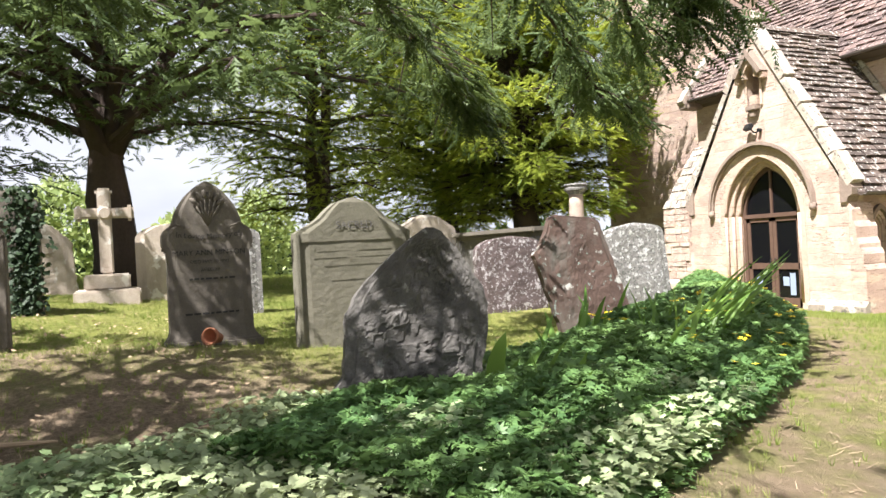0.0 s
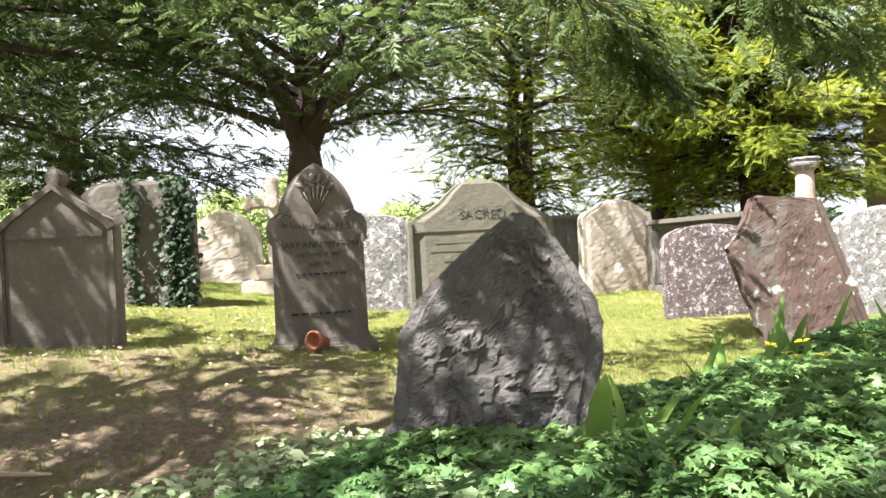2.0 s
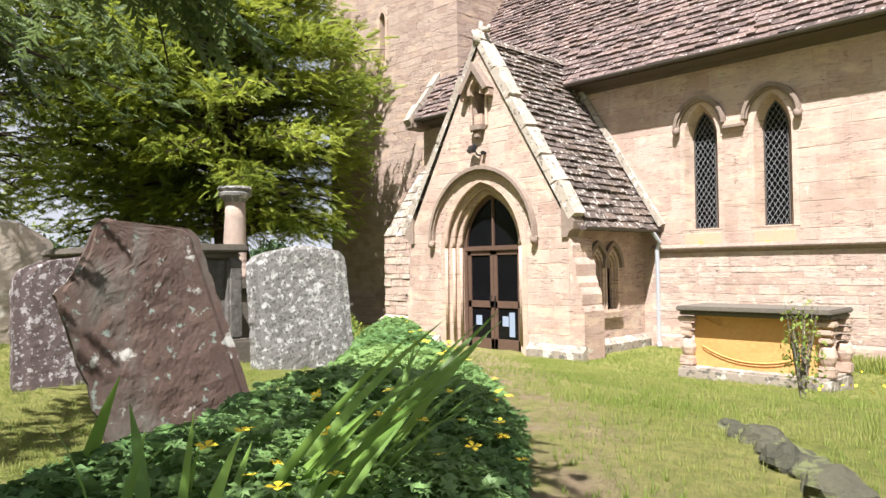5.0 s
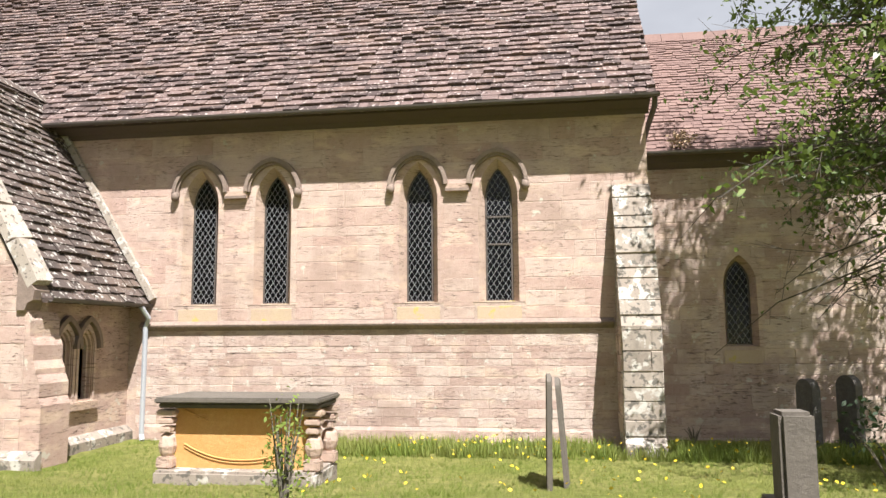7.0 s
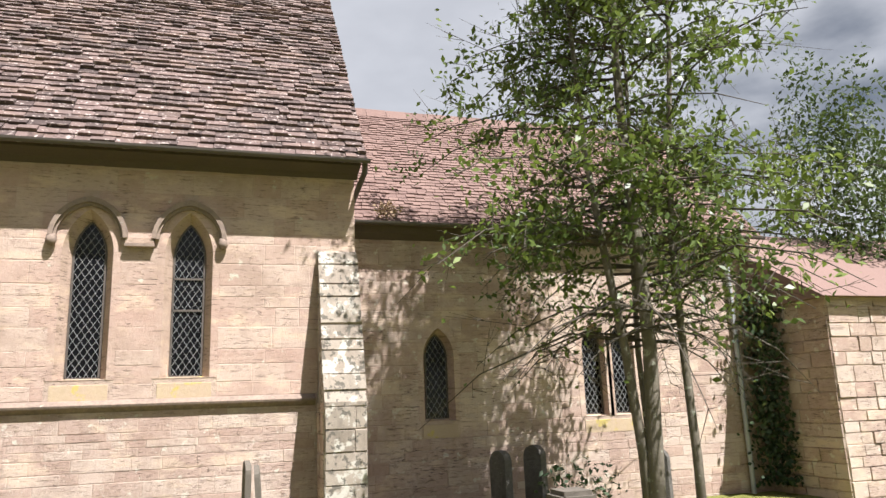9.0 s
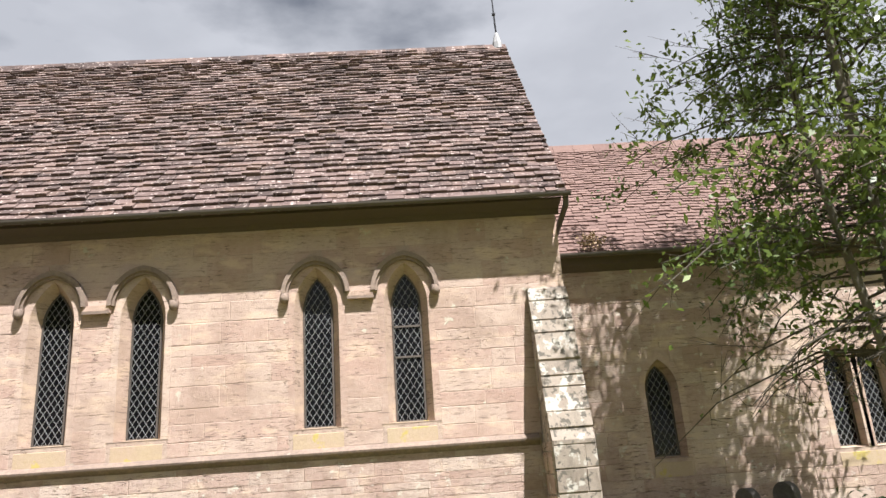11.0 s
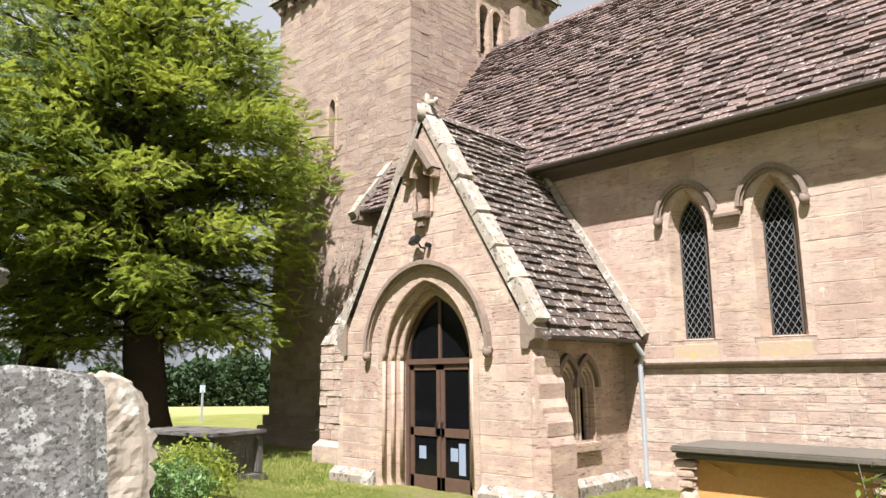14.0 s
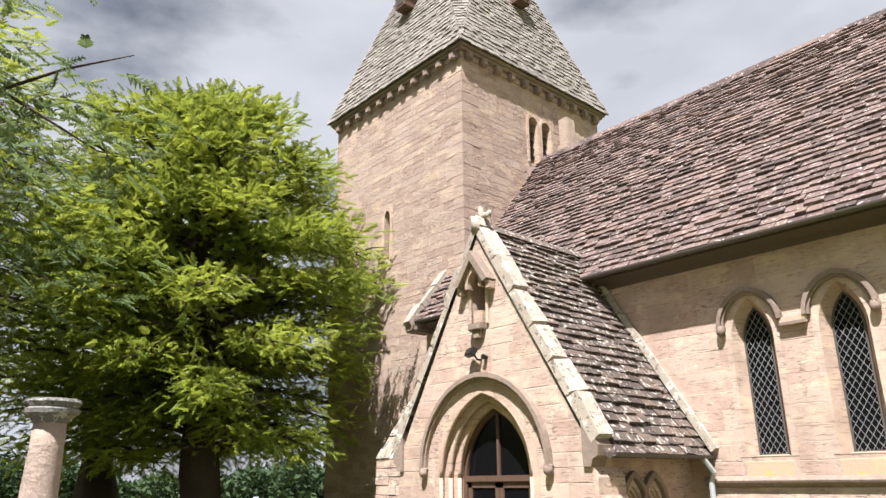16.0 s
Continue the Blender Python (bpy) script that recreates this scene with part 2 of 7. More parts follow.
M_GRASS = leaf("grass_blade", (0.125, 0.19, 0.03), (0.22, 0.28, 0.055), (0.33, 0.33, 0.11), 0.4, 0.6)
M_WOODS = leaf("far_tree_leaf", (0.018, 0.04, 0.016), (0.03, 0.056, 0.02), (0.04, 0.066, 0.022), 0.12, 0.8)
M_HEDGE = leaf("pale_hedge_leaf", (0.20, 0.28, 0.10), (0.30, 0.38, 0.15), (0.42, 0.46, 0.20), 0.4, 0.6)
M_PETAL = plain("yellow_petal", (0.75, 0.55, 0.03), 0.6, 0, 0.1)
M_STRAW = plain("dry_needle", (0.40, 0.29, 0.19), 0.9, 0, 0.4, 6)


def ground_material():
    n = Nodes("churchyard_ground")
    x, y = n.axis(0), n.axis(1)
    wob = n.ramp(n.noise(0.7, 5), 0, 1, -1.6, 1.6)
    fine = n.noise(9, 8, 0.7)
    grass = n.mix(n.ramp(n.noise(0.6, 5), 0.35, 0.65), (0.20, 0.225, 0.05), (0.31, 0.29, 0.10))
    grass = n.mix(n.ramp(fine, 0.4, 0.75, 0, 0.8), grass, (0.08, 0.105, 0.022))
    litter = n.mix(n.ramp(n.noise(30, 8, 0.8), 0.38, 0.62), (0.38, 0.28, 0.20), (0.17, 0.125, 0.09))
    litter = n.mix(n.ramp(n.noise(2.4, 6, 0.7), 0.5, 0.62, 0, 0.75), litter, (0.20, 0.205, 0.075))
    # needle litter lies below the great yew beside the walk
    d = n.math("SQRT", n.math("ADD", n.math("POWER", n.math("SUBTRACT", x, 7.0), 2), n.math("POWER", n.math("SUBTRACT", y, -18.0), 2)), 0)
    lit = n.ramp(n.math("ADD", d, wob), 3.4, 5.4, 0.95, 0.0)
    col = n.mix(lit, grass, litter)
    # worn track from the walk to the porch door
    tr = n.math("ABSOLUTE", n.math("SUBTRACT", n.math("ADD", x, n.math("MULTIPLY", wob, 0.35)),
                n.math("ADD", -3.3, n.math("MULTIPLY", n.math("SUBTRACT", -2.4, y), 0.93))), 0)
    earth = n.mix(n.ramp(fine, 0.3, 0.7), (0.36, 0.26, 0.19), (0.25, 0.18, 0.12))
    worn = n.math("MULTIPLY", n.ramp(tr, 0.25, 1.0, 0.85, 0.0), n.ramp(y, -2.6, -3.4, 0.35, 1.0))
    col = n.mix(n.math("MULTIPLY", worn, n.ramp(n.noise(3.1, 6), 0.35, 0.6)), col, earth)
    # gravel beside the bed
    gv = n.math("ABSOLUTE", n.math("SUBTRACT", n.math("ADD", x, n.math("MULTIPLY", wob, 0.2)), n.math("ADD", 7.9, n.math("MULTIPLY", n.math("ADD", y, 13.4), -0.55))), 0)
    gravel = n.mix(n.ramp(n.cells(60), 0.0, 0.6), (0.40, 0.34, 0.29), (0.24, 0.20, 0.17))
    col = n.mix(n.math("MULTIPLY", n.ramp(gv, 0.5, 0.95, 0.9, 0), n.ramp(y, -11.2, -12.6)), col, gravel)
    # ripening field beyond the yard
    field = n.mix(n.ramp(n.noise(0.05, 4), 0.4, 0.6), (0.36, 0.32, 0.15), (0.27, 0.29, 0.11))
    col = n.mix(n.ramp(x, -34, -36), col, field)
    n.bump(n.math("ADD", n.noise(40, 8, 0.8), n.math("MULTIPLY", fine, 0.8)), 1.0, 0.05)
    return n.done(col, 0.95, 0, 0.15)


M_GROUND = ground_material()


def glass_material():
    n = Nodes("window_glass")
    n.b.inputs["Transmission Weight"].default_value = 0.4
    n.b.inputs["IOR"].default_value = 1.45
    n.bump(n.noise(7, 3), 0.25, 0.01)
    return n.done((0.008, 0.008, 0.01), 0.12, 0, 0.15)


M_GLASS = glass_material()


# ---- builders ----
def part(name, bm, material, parent=None, label="", smooth=False):
    me = bpy.data.meshes.new(name)
    bmesh.ops.recalc_face_normals(bm, faces=bm.faces)
    bm.to_mesh(me)
    bm.free()
    me.materials.append(material)
    if smooth:
        me.polygons.foreach_set("use_smooth", [True] * len(me.polygons))
    ob = new(name, me)
    ob.parent = parent
    return tagged(ob, label)


def raw(name, verts, faces, material, parent=None, label="", smooth=False):
    me = bpy.data.meshes.new(name)
    me.from_pydata([tuple(v) for v in verts], [], faces)
    me.materials.append(material)
    if smooth:
        me.polygons.foreach_set("use_smooth", [True] * len(me.polygons))
    me.update()
    ob = new(name, me)
    ob.parent = parent
    return tagged(ob, label)


def empty(name, label, category, group="", kind="", at=(0, 0, 0)):
    ob = new(name)
    ob.location = at
    ob.empty_display_size = 0.2
    return tagged(ob, label, category, group, kind)


def box(bm, x0, x1, y0, y1, z0, z1, bevel=0.0):
    g = bmesh.ops.create_cube(bm, size=1.0, matrix=Matrix.Translation(((x0 + x1) / 2, (y0 + y1) / 2, (z0 + z1) / 2)) @ Matrix.Diagonal((x1 - x0, y1 - y0, z1 - z0, 1)))
    if bevel:
        es = list({e for v in g["verts"] for e in v.link_edges})
        bmesh.ops.bevel(bm, geom=es, offset=bevel, segments=2, affect="EDGES")


def boxes(name, spans, material, parent=None, label="", bevel=0.0):
    bm = bmesh.new()
    for s in spans:
        box(bm, *s, bevel=bevel)
    return part(name, bm, material, parent, label)


def prism(bm, poly, to3, a, b):
    """Extrude a plane polygon from depth a to depth b; to3(u, v, d) gives the place."""
    va = [bm.verts.new(to3(u, v, a)) for u, v in poly]
    vb = [bm.verts.new(to3(u, v, b)) for u, v in poly]
    bm.faces.new(va)
    bm.faces.new(vb[::-1])
    for i in range(len(poly)):
        j = (i + 1) % len(poly)
        bm.faces.new((va[i], vb[i], vb[j], va[j]))


def holed(name, outer, holes, to3, a, b, material, parent=None, label=""):
    """A wall with openings that go through it."""
    bm = bmesh.new()
    edges = []
    for loop in (outer, *holes):
        vs = [bm.verts.new(to3(u, v, a)) for u, v in loop]
        edges += [bm.edges.new((vs[i], vs[(i + 1) % len(vs)])) for i in range(len(vs))]
    bmesh.ops.triangle_fill(bm, use_beauty=True, use_dissolve=False, edges=edges)
    ext = bmesh.ops.extrude_face_region(bm, geom=list(bm.faces))
    off = Vector(to3(0, 0, b)) - Vector(to3(0, 0, a))
    bmesh.ops.translate(bm, verts=[g for g in ext["geom"] if isinstance(g, bmesh.types.BMVert)], vec=off)
    return part(name, bm, material, parent, label)


def pointed(cx, half, z0, zs, top, n=9):
    """Outline of a pointed opening: sill, jambs, two arcs."""
    h = top - zs
    c = (h * h - half * half) / (2 * half)
    r = half + c
    a1 = math.atan2(h, c)
    left = [(cx + c - r * math.cos(a1 * i / n), zs + r * math.sin(a1 * i / n)) for i in range(n + 1)]
    right = [(2 * cx - u, v) for u, v in left[-2::-1]]
    return [(cx - half, z0), *left, *right, (cx + half, z0)]


def band(bm, inner, outer, to3, a, b):
    """A moulding between two outlines with as many points, from depth a to depth b."""
    n = len(inner)
    vi = [(bm.verts.new(to3(*p, a)), bm.verts.new(to3(*p, b))) for p in inner]
    vo = [(bm.verts.new(to3(*p, a)), bm.verts.new(to3(*p, b))) for p in outer]
    for i in range(n - 1):
        bm.faces.new((vi[i][1], vi[i + 1][1], vo[i + 1][1], vo[i][1]))
        bm.faces.new((vi[i][0], vo[i][0], vo[i + 1][0], vi[i + 1][0]))
        bm.faces.new((vi[i][0], vi[i + 1][0], vi[i + 1][1], vi[i][1]))
        bm.faces.new((vo[i][0], vo[i][1], vo[i + 1][1], vo[i + 1][0]))
    for i in (0, n - 1):
        bm.faces.new((vi[i][0], vi[i][1], vo[i][1], vo[i][0]))


def tube(bm, pts, radii, sides=8, flute=0.0):
    rings = []
    for i, (p, r) in enumerate(zip(pts, radii)):
        p = Vector(p)
        d = (Vector(pts[min(i + 1, len(pts) - 1)]) - Vector(pts[max(i - 1, 0)])).normalized()
        s = d.orthogonal().normalized() if i == 0 else (rings_s - d * rings_s.dot(d)).normalized()
        rings_s = s
        q = d.cross(s)
        rings.append([bm.verts.new(p + (s * math.cos(k * math.tau / sides) + q * math.sin(k * math.tau / sides)) * r * (1 + flute * math.sin(k * 2.4 + i * 0.7)))
                      for k in range(sides)])
    for a, b in zip(rings, rings[1:]):
        for k in range(sides):
            bm.faces.new((a[k], a[(k + 1) % sides], b[(k + 1) % sides], b[k]))
    bm.faces.new(rings[0][::-1])
    bm.faces.new(rings[-1])


def scatter(name, tv, tf, mats, material, parent=None, label=""):
    """One mesh of many transformed copies of a small template (all faces with as many corners)."""
    tv, tf, mats = np.asarray(tv, float), np.asarray(tf, int), np.asarray(mats, float)
    n, nv, k = len(mats), len(tv), tf.shape[1]
    v = np.einsum("nij,vj->nvi", mats[:, :3, :3], tv) + mats[:, None, :3, 3]
    f = (tf[None] + (np.arange(n) * nv)[:, None, None]).reshape(-1)
    me = bpy.data.meshes.new(name)
    me.vertices.add(n * nv)
    me.vertices.foreach_set("co", v.reshape(-1))
    me.loops.add(len(f))
    me.loops.foreach_set("vertex_index", f)
    me.polygons.add(len(f) // k)
    me.polygons.foreach_set("loop_start", np.arange(0, len(f), k))
    me.materials.append(material)
    me.update(calc_edges=True)
    ob = new(name, me)
    ob.parent = parent
    return tagged(ob, label)


def turn(yaw, pitch, roll, scale, place):
    """Many 4x4 matrices at once: x axis along yaw and pitch, rolled, scaled."""
    yaw, pitch, roll, scale = (np.broadcast_to(a, (len(place),)).astype(float) for a in (yaw, pitch, roll, scale))
    cy, sy, cp, sp, cr, sr = np.cos(yaw), np.sin(yaw), np.cos(pitch), np.sin(pitch), np.cos(roll), np.sin(roll)
    x = np.stack((cy * cp, sy * cp, sp), 1)
    y0 = np.stack((-sy, cy, np.zeros_like(sy)), 1)
    z0 = np.cross(x, y0)
    y = y0 * cr[:, None] + z0 * sr[:, None]
    z = np.cross(x, y)
    m = np.zeros((len(place), 4, 4))
    m[:, :3, 0], m[:, :3, 1], m[:, :3, 2] = x * scale[:, None], y * scale[:, None], z * scale[:, None]
    m[:, :3, 3], m[:, 3, 3] = place, 1
    return m


# a block: outer edge on the wall, face proud of it, on the unit square
PIECE_F = [(4, 5, 6, 7), (0, 1, 5, 4), (1, 2, 6, 5), (2, 3, 7, 6), (3, 0, 4, 7)]


def piece_verts(rng, inset=(0.012, 0.03)):
    a, b = inset
    j = lambda s: rng.uniform(-s, s)
    return [(0, 0, 0), (1, 0, 0), (1, 1, 0), (0, 1, 0),
            (a, b, 1 + j(0.3)), (1 - a, b + j(0.02), 1 + j(0.3)), (1 - a, 1 - b, 1 + j(0.3)), (a + j(0.01), 1 - b, 1 + j(0.3))]


def lay(parent, name, spans, frame3, material, near, limit=300):
    """Lay blocks (u0, u1, v0, v1, proud) on a face; the near ones are objects of their own, the rest one mesh."""
    rng = random.Random(5)
    o, u, v, n = (Vector(a) for a in frame3)
    shared = []
    for i in range(4):
        me = bpy.data.meshes.new(name)
        me.from_pydata(piece_verts(rng), [], PIECE_F)
        me.materials.append(material)
        shared.append(me)
    vs, fs, count = [], [], 0
    for s in spans:
        u0, u1, v0, v1, d = s
        if count < limit and near((u0 + u1) / 2, (v0 + v1) / 2):
            m = Matrix.Identity(4)
            for r in range(3):
                m[r][0], m[r][1], m[r][2], m[r][3] = u[r] * (u1 - u0), v[r] * (v1 - v0), n[r] * d, (o + u * u0 + v * v0)[r]
            ob = new(name, shared[count % 4])
            ob.parent = parent
            ob.matrix_basis = m
            count += 1
        else:
            k = len(vs)
            for a, b, c in piece_verts(rng):
                vs.append(o + u * (u0 + (u1 - u0) * a) + v * (v0 + (v1 - v0) * b) + n * (d * c))
            fs += [tuple(i + k for i in f) for f in PIECE_F]
    if vs:
        tagged(raw(name + "_field", vs, fs, material, parent), kind="stuff")


def courses(u0, u1, z0, z1, heights, lengths, blocked=(), clip=None, gap=0.012, proud=(0.004, 0.02), seed=1):
    """Blocks in courses between u0 and u1, broken round the blocked spans (u0, u1, z0, z1)."""
    rng = random.Random(seed)
    out, z = [], z0
    while z < z1 - 0.05:
        h = min(rng.uniform(*heights), z1 - z)
        a, b = (u0, u1) if clip is None else clip(z, z + h)
        free = [(a, b)]
        for p, q, r, s in blocked:
            if r < z + h - 0.02 and s > z + 0.02:
                free = [(c, d) for e, f in free for c, d in ((e, min(f, p)), (max(e, q), f)) if d - c > 0.03]
        for a, b in free:
            u = a
            while u < b - 0.03:
                w = rng.uniform(*lengths)
                if b - u - w < lengths[0] * 0.6:
                    w = b - u
                out.append((u + gap / 2, u + w - gap / 2, z + gap / 2, z + h - gap / 2, rng.uniform(*proud)))
                u += w
        z += h
    return out


def arch_blocks(outline, pad, step=0.12):
    """Blocked spans that follow an opening's outline, widened by pad."""
    us, zs = [p[0] for p in outline], [p[1] for p in outline]
    cx = (min(us) + max(us)) / 2
    out, z = [], min(zs) - pad
    while z < max(zs) + pad:
        w = 0
        for (a, b), (c, d) in zip(outline, outline[1:]):
            for e, f in ((a, b), (c, d)):
                if f >= z - 0.001:
                    w = max(w, abs(e - cx))
        out.append((cx - w - pad, cx + w + pad, z, z + step))
        z += step
    return out


def tiles(parent, name, frame3, length, u_span, row, widths, material, near, thick=0.022, seed=2, limit=300):
    """Stone tiles in overlapping rows up a slope; u_span(v) gives the row's ends."""
    rng = random.Random(seed)
    o, u, v, n = (Vector(a) for a in frame3)
    shared = []
    for i in range(4):
        me = bpy.data.meshes.new(name)
        j = lambda s: rng.uniform(-s, s)
        me.from_pydata([(0, 0, 0), (1, 0, 0), (1, 1, 0), (0, 1, 0), (0, j(0.04), 1), (1, j(0.04), 1), (1, 1, 0.25), (0, 1, 0.25)], [], PIECE_F)
        me.materials.append(material)
        shared.append(me)
    vs, fs, count, y = [], [], 0, -0.03
    while y < length:
        a, b = u_span(y)
        x = a + rng.uniform(-0.1, 0)
        r = row * (1.15 - 0.3 * y / length)
        while x < b:
            w = min(rng.uniform(*widths), b - x)
            if w > 0.05:
                x0, y0, h, t = max(x, a) + 0.004, y + rng.uniform(-0.018, 0.018), r * 1.18, thick * rng.uniform(0.7, 1.9)
                wd = w - 0.008
                if count < limit and near(x, y):
                    m = Matrix.Identity(4)
                    for k in range(3):
                        m[k][0], m[k][1], m[k][2], m[k][3] = u[k] * wd, v[k] * h, n[k] * t, (o + u * x0 + v * y0)[k]
                    ob = new(name, shared[count % 4])
                    ob.parent = parent
                    ob.matrix_basis = m
                    count += 1
                else:
                    k = len(vs)
                    dy = rng.uniform(-0.012, 0.012)
                    for p, q, s in ((0, 0, 0), (wd, 0, 0), (wd, h, 0), (0, h, 0), (0, dy, t), (wd, -dy, t), (wd, h, t * 0.25), (0, h, t * 0.25)):
                        vs.append(o + u * (x0 + p) + v * (y0 + q) + n * s)
                    fs += [tuple(i + k for i in f) for f in PIECE_F]
            x += w
        y += r
    if vs:
        tagged(raw(name + "_field", vs, fs, material, parent), kind="stuff")


# ---- ground ----
def smooth(a, b, x):
    t = np.clip((x - a) / (b - a), 0, 1)
    return t * t * (3 - 2 * t)


def height(x, y):
    """The churchyard: low by the church, rising to the graves and the walk, falling away to the west and north."""
    x, y = np.asarray(x, float), np.asarray(y, float)
    z = 0.15 + 0.85 * smooth(-2.2, -10.5, y)
    z = z + 0.07 * np.clip(-12 - y, 0, 7) * smooth(5.6, 3.4, x)
    z = z + 0.16 * smooth(3.0, -1.0, x) * smooth(-8.5, -11.5, y)
    z = z + 0.03 * np.sin(x * 1.7 + y * 0.9) * np.cos(y * 1.3 - x * 0.6) * smooth(-2.5, -5, y)
    z = z - 0.11 * smooth(6.0, 7.0, x) * smooth(-10.5, -12.5, y)
    z = z - 0.02 * np.clip(-14 - x, 0, 130) - 0.03 * np.clip(y - 12, 0, 120)
    return z


def hz(x, y):
    return float(height(x, y))


def ground_sheet():
    def spread(lo, hi, step, far):
        mid = list(np.arange(lo, hi + 0.01, step))
        out, s = [], step
        p = hi
        while p < far:
            s *= 1.35
            p += s
            out.append(p)
        low, s, p = [], step, lo
        while p > -far:
            s *= 1.35
            p -= s
            low.append(p)
        return np.array(low[::-1] + mid + out)
    xs, ys = spread(-16, 16, 0.2, 2200), spread(-24, 4, 0.2, 2200)
    gx, gy = np.meshgrid(xs, ys)
    gz = height(gx, gy)
    rough = np.random.RandomState(3).normal(0, 0.008, gz.shape) * (np.abs(gx) < 16) * (gy < 3)
    v = np.stack((gx, gy, gz + rough), -1).reshape(-1, 3)
    nx = len(xs)
    i = (np.arange(len(ys) - 1)[:, None] * nx + np.arange(nx - 1)[None]).reshape(-1)
    f = np.stack((i, i + 1, i + nx + 1, i + nx), 1)
    me = bpy.data.meshes.new("ground")
    me.from_pydata(v.tolist(), [], f.tolist())
    me.polygons.foreach_set("use_smooth", [True] * len(me.polygons))
    me.materials.append(M_GROUND)
    return tagged(new("ground", me), "churchyard ground of rough grass, needle litter and worn earth", "ground", kind="structure")


ground_sheet()

# ---- church ----
south = lambda u, v, d: (u, d, v)          # walls that run east and west: depth is y
east = lambda u, v, d: (d, u, v)           # walls that run north and south: depth is x

NAVE_W, NAVE_E, EAVE, RIDGE_Y, RIDGE_Z = -7.75, 7.92, 5.78, 3.6, 10.9
WIN_X = (0.16, 1.51, 4.1, 5.46)
PX, PF = -3.06, -2.8                         # porch axis and front
TX0, TX1, TY0, TY1, TZ = -12.82, -6.9, 0.5, 6.45, 13.04


def lattice(bm, outline, y, step_u=0.1, step_v=0.152, r=0.0022):
    """Lead cames in diamonds, cut to the outline."""
    us, zs = [p[0] for p in outline], [p[1] for p in outline]
    cx, z0, z1 = (min(us) + max(us)) / 2, min(zs), max(zs)
    k = step_v / step_u

    def inside(u, z):
        w = 0
        for (a, b), (c, d) in zip(outline, outline[1:]):
            if min(b, d) <= z <= max(b, d) and abs(d - b) > 1e-6:
                w = max(w, abs(a + (c - a) * (z - b) / (d - b) - cx))
        return abs(u - cx) <= w and z0 <= z <= z1
    for sgn in (1, -1):
        c = -30
        while c < 60:
            off = z0 + c * step_v
            run = []
            for i in range(61):
                u = min(us) + (max(us) - min(us)) * i / 60
                z = off + sgn * k * (u - cx)
                if inside(u, z):
                    run.append((u, z))
            if len(run) > 2:
                (a, b), (e, f) = run[0], run[-1]
                d = Vector((e - a, 0, f - b)).normalized()
                q = Vector((-d.z, 0, d.x)) * r
                p0, p1 = Vector((a, y, b)), Vector((e, y, f))
                vs = [bm.verts.new(p) for p in (p0 - q, p0 + q, p1 + q, p1 - q)]
                ws = [bm.verts.new(v.co + Vector((0, -0.008, 0))) for v in vs]
                bm.faces.new(ws)
                for i in range(4):
                    bm.faces.new((vs[i], vs[(i + 1) % 4], ws[(i + 1) % 4], ws[i]))
            c += 1


def lancet(parent, cx, half, z0, zs, top, y, wide=0.11, deep=0.2, name="window_1", divided=False):
    """A lancet: splayed reveal, glass, leading and sill."""
    win = empty(name, "narrow lancet window with diamond leaded panes in a sandstone reveal", "window", "lancet windows", "structure")
    inner, outer = pointed(cx, half, z0, zs, top), pointed(cx, half + wide, z0 - 0.02, zs, top + wide * 1.3)
    bm = bmesh.new()
    vi = [bm.verts.new(south(*p, y + deep)) for p in inner]
    vo = [bm.verts.new(south(*p, y - 0.006)) for p in outer]
    for i in range(len(inner) - 1):
        bm.faces.new((vi[i], vi[i + 1], vo[i + 1], vo[i]))
    bm.faces.new((vi[0], vo[0], vo[-1], vi[-1]))
    part("reveal", bm, M_DRESS, win)
    bm = bmesh.new()
    band(bm, pointed(cx, half + wide, z0 - 0.02, zs, top + wide * 1.3), pointed(cx, half + wide + 0.1, z0 - 0.02, zs, top + wide * 1.3 + 0.12), south, y + 0.02, y - 0.007)
    part("surround", bm, M_ASHLAR, win)
    bm = bmesh.new()
    prism(bm, inner, south, y + deep - 0.004, y + deep + 0.004)
    g = part("pane", bm, M_GLASS, win, "dark leaded glass")
    g.visible_shadow = False
    bm = bmesh.new()
    lattice(bm, inner, y + deep - 0.006)
    part("leading", bm, M_LEAD, win)
    bm = bmesh.new()
    band(bm, pointed(cx, half - 0.025, z0, zs, top - 0.03), inner, south, y + deep - 0.004, y + deep - 0.03)
    box(bm, cx - half, cx + half, y + deep - 0.03, y + deep - 0.004, z0 - 0.01, z0 + 0.025)
    if divided:
        for z in (z0 + 0.95, z0 + 1.42):
            box(bm, cx - half, cx + half, y + deep - 0.03, y + deep - 0.006, z, z + 0.03)
    part("window_frame", bm, M_GUTTER, win)
    bm = bmesh.new()
    prism(bm, [(y - 0.009, z0 - 0.30), (y + 0.02, z0 - 0.30), (y + deep, z0 - 0.03), (y + deep, z0 + 0.005), (y + deep - 0.04, z0 + 0.005), (y - 0.009, z0 - 0.09)],
          lambda u, v, d: (d, u, v), cx - half - wide - 0.03, cx + half + wide + 0.03)
    part("window_sill", bm, M_SILL, win, "sloping sill with yellow moss")
    return win


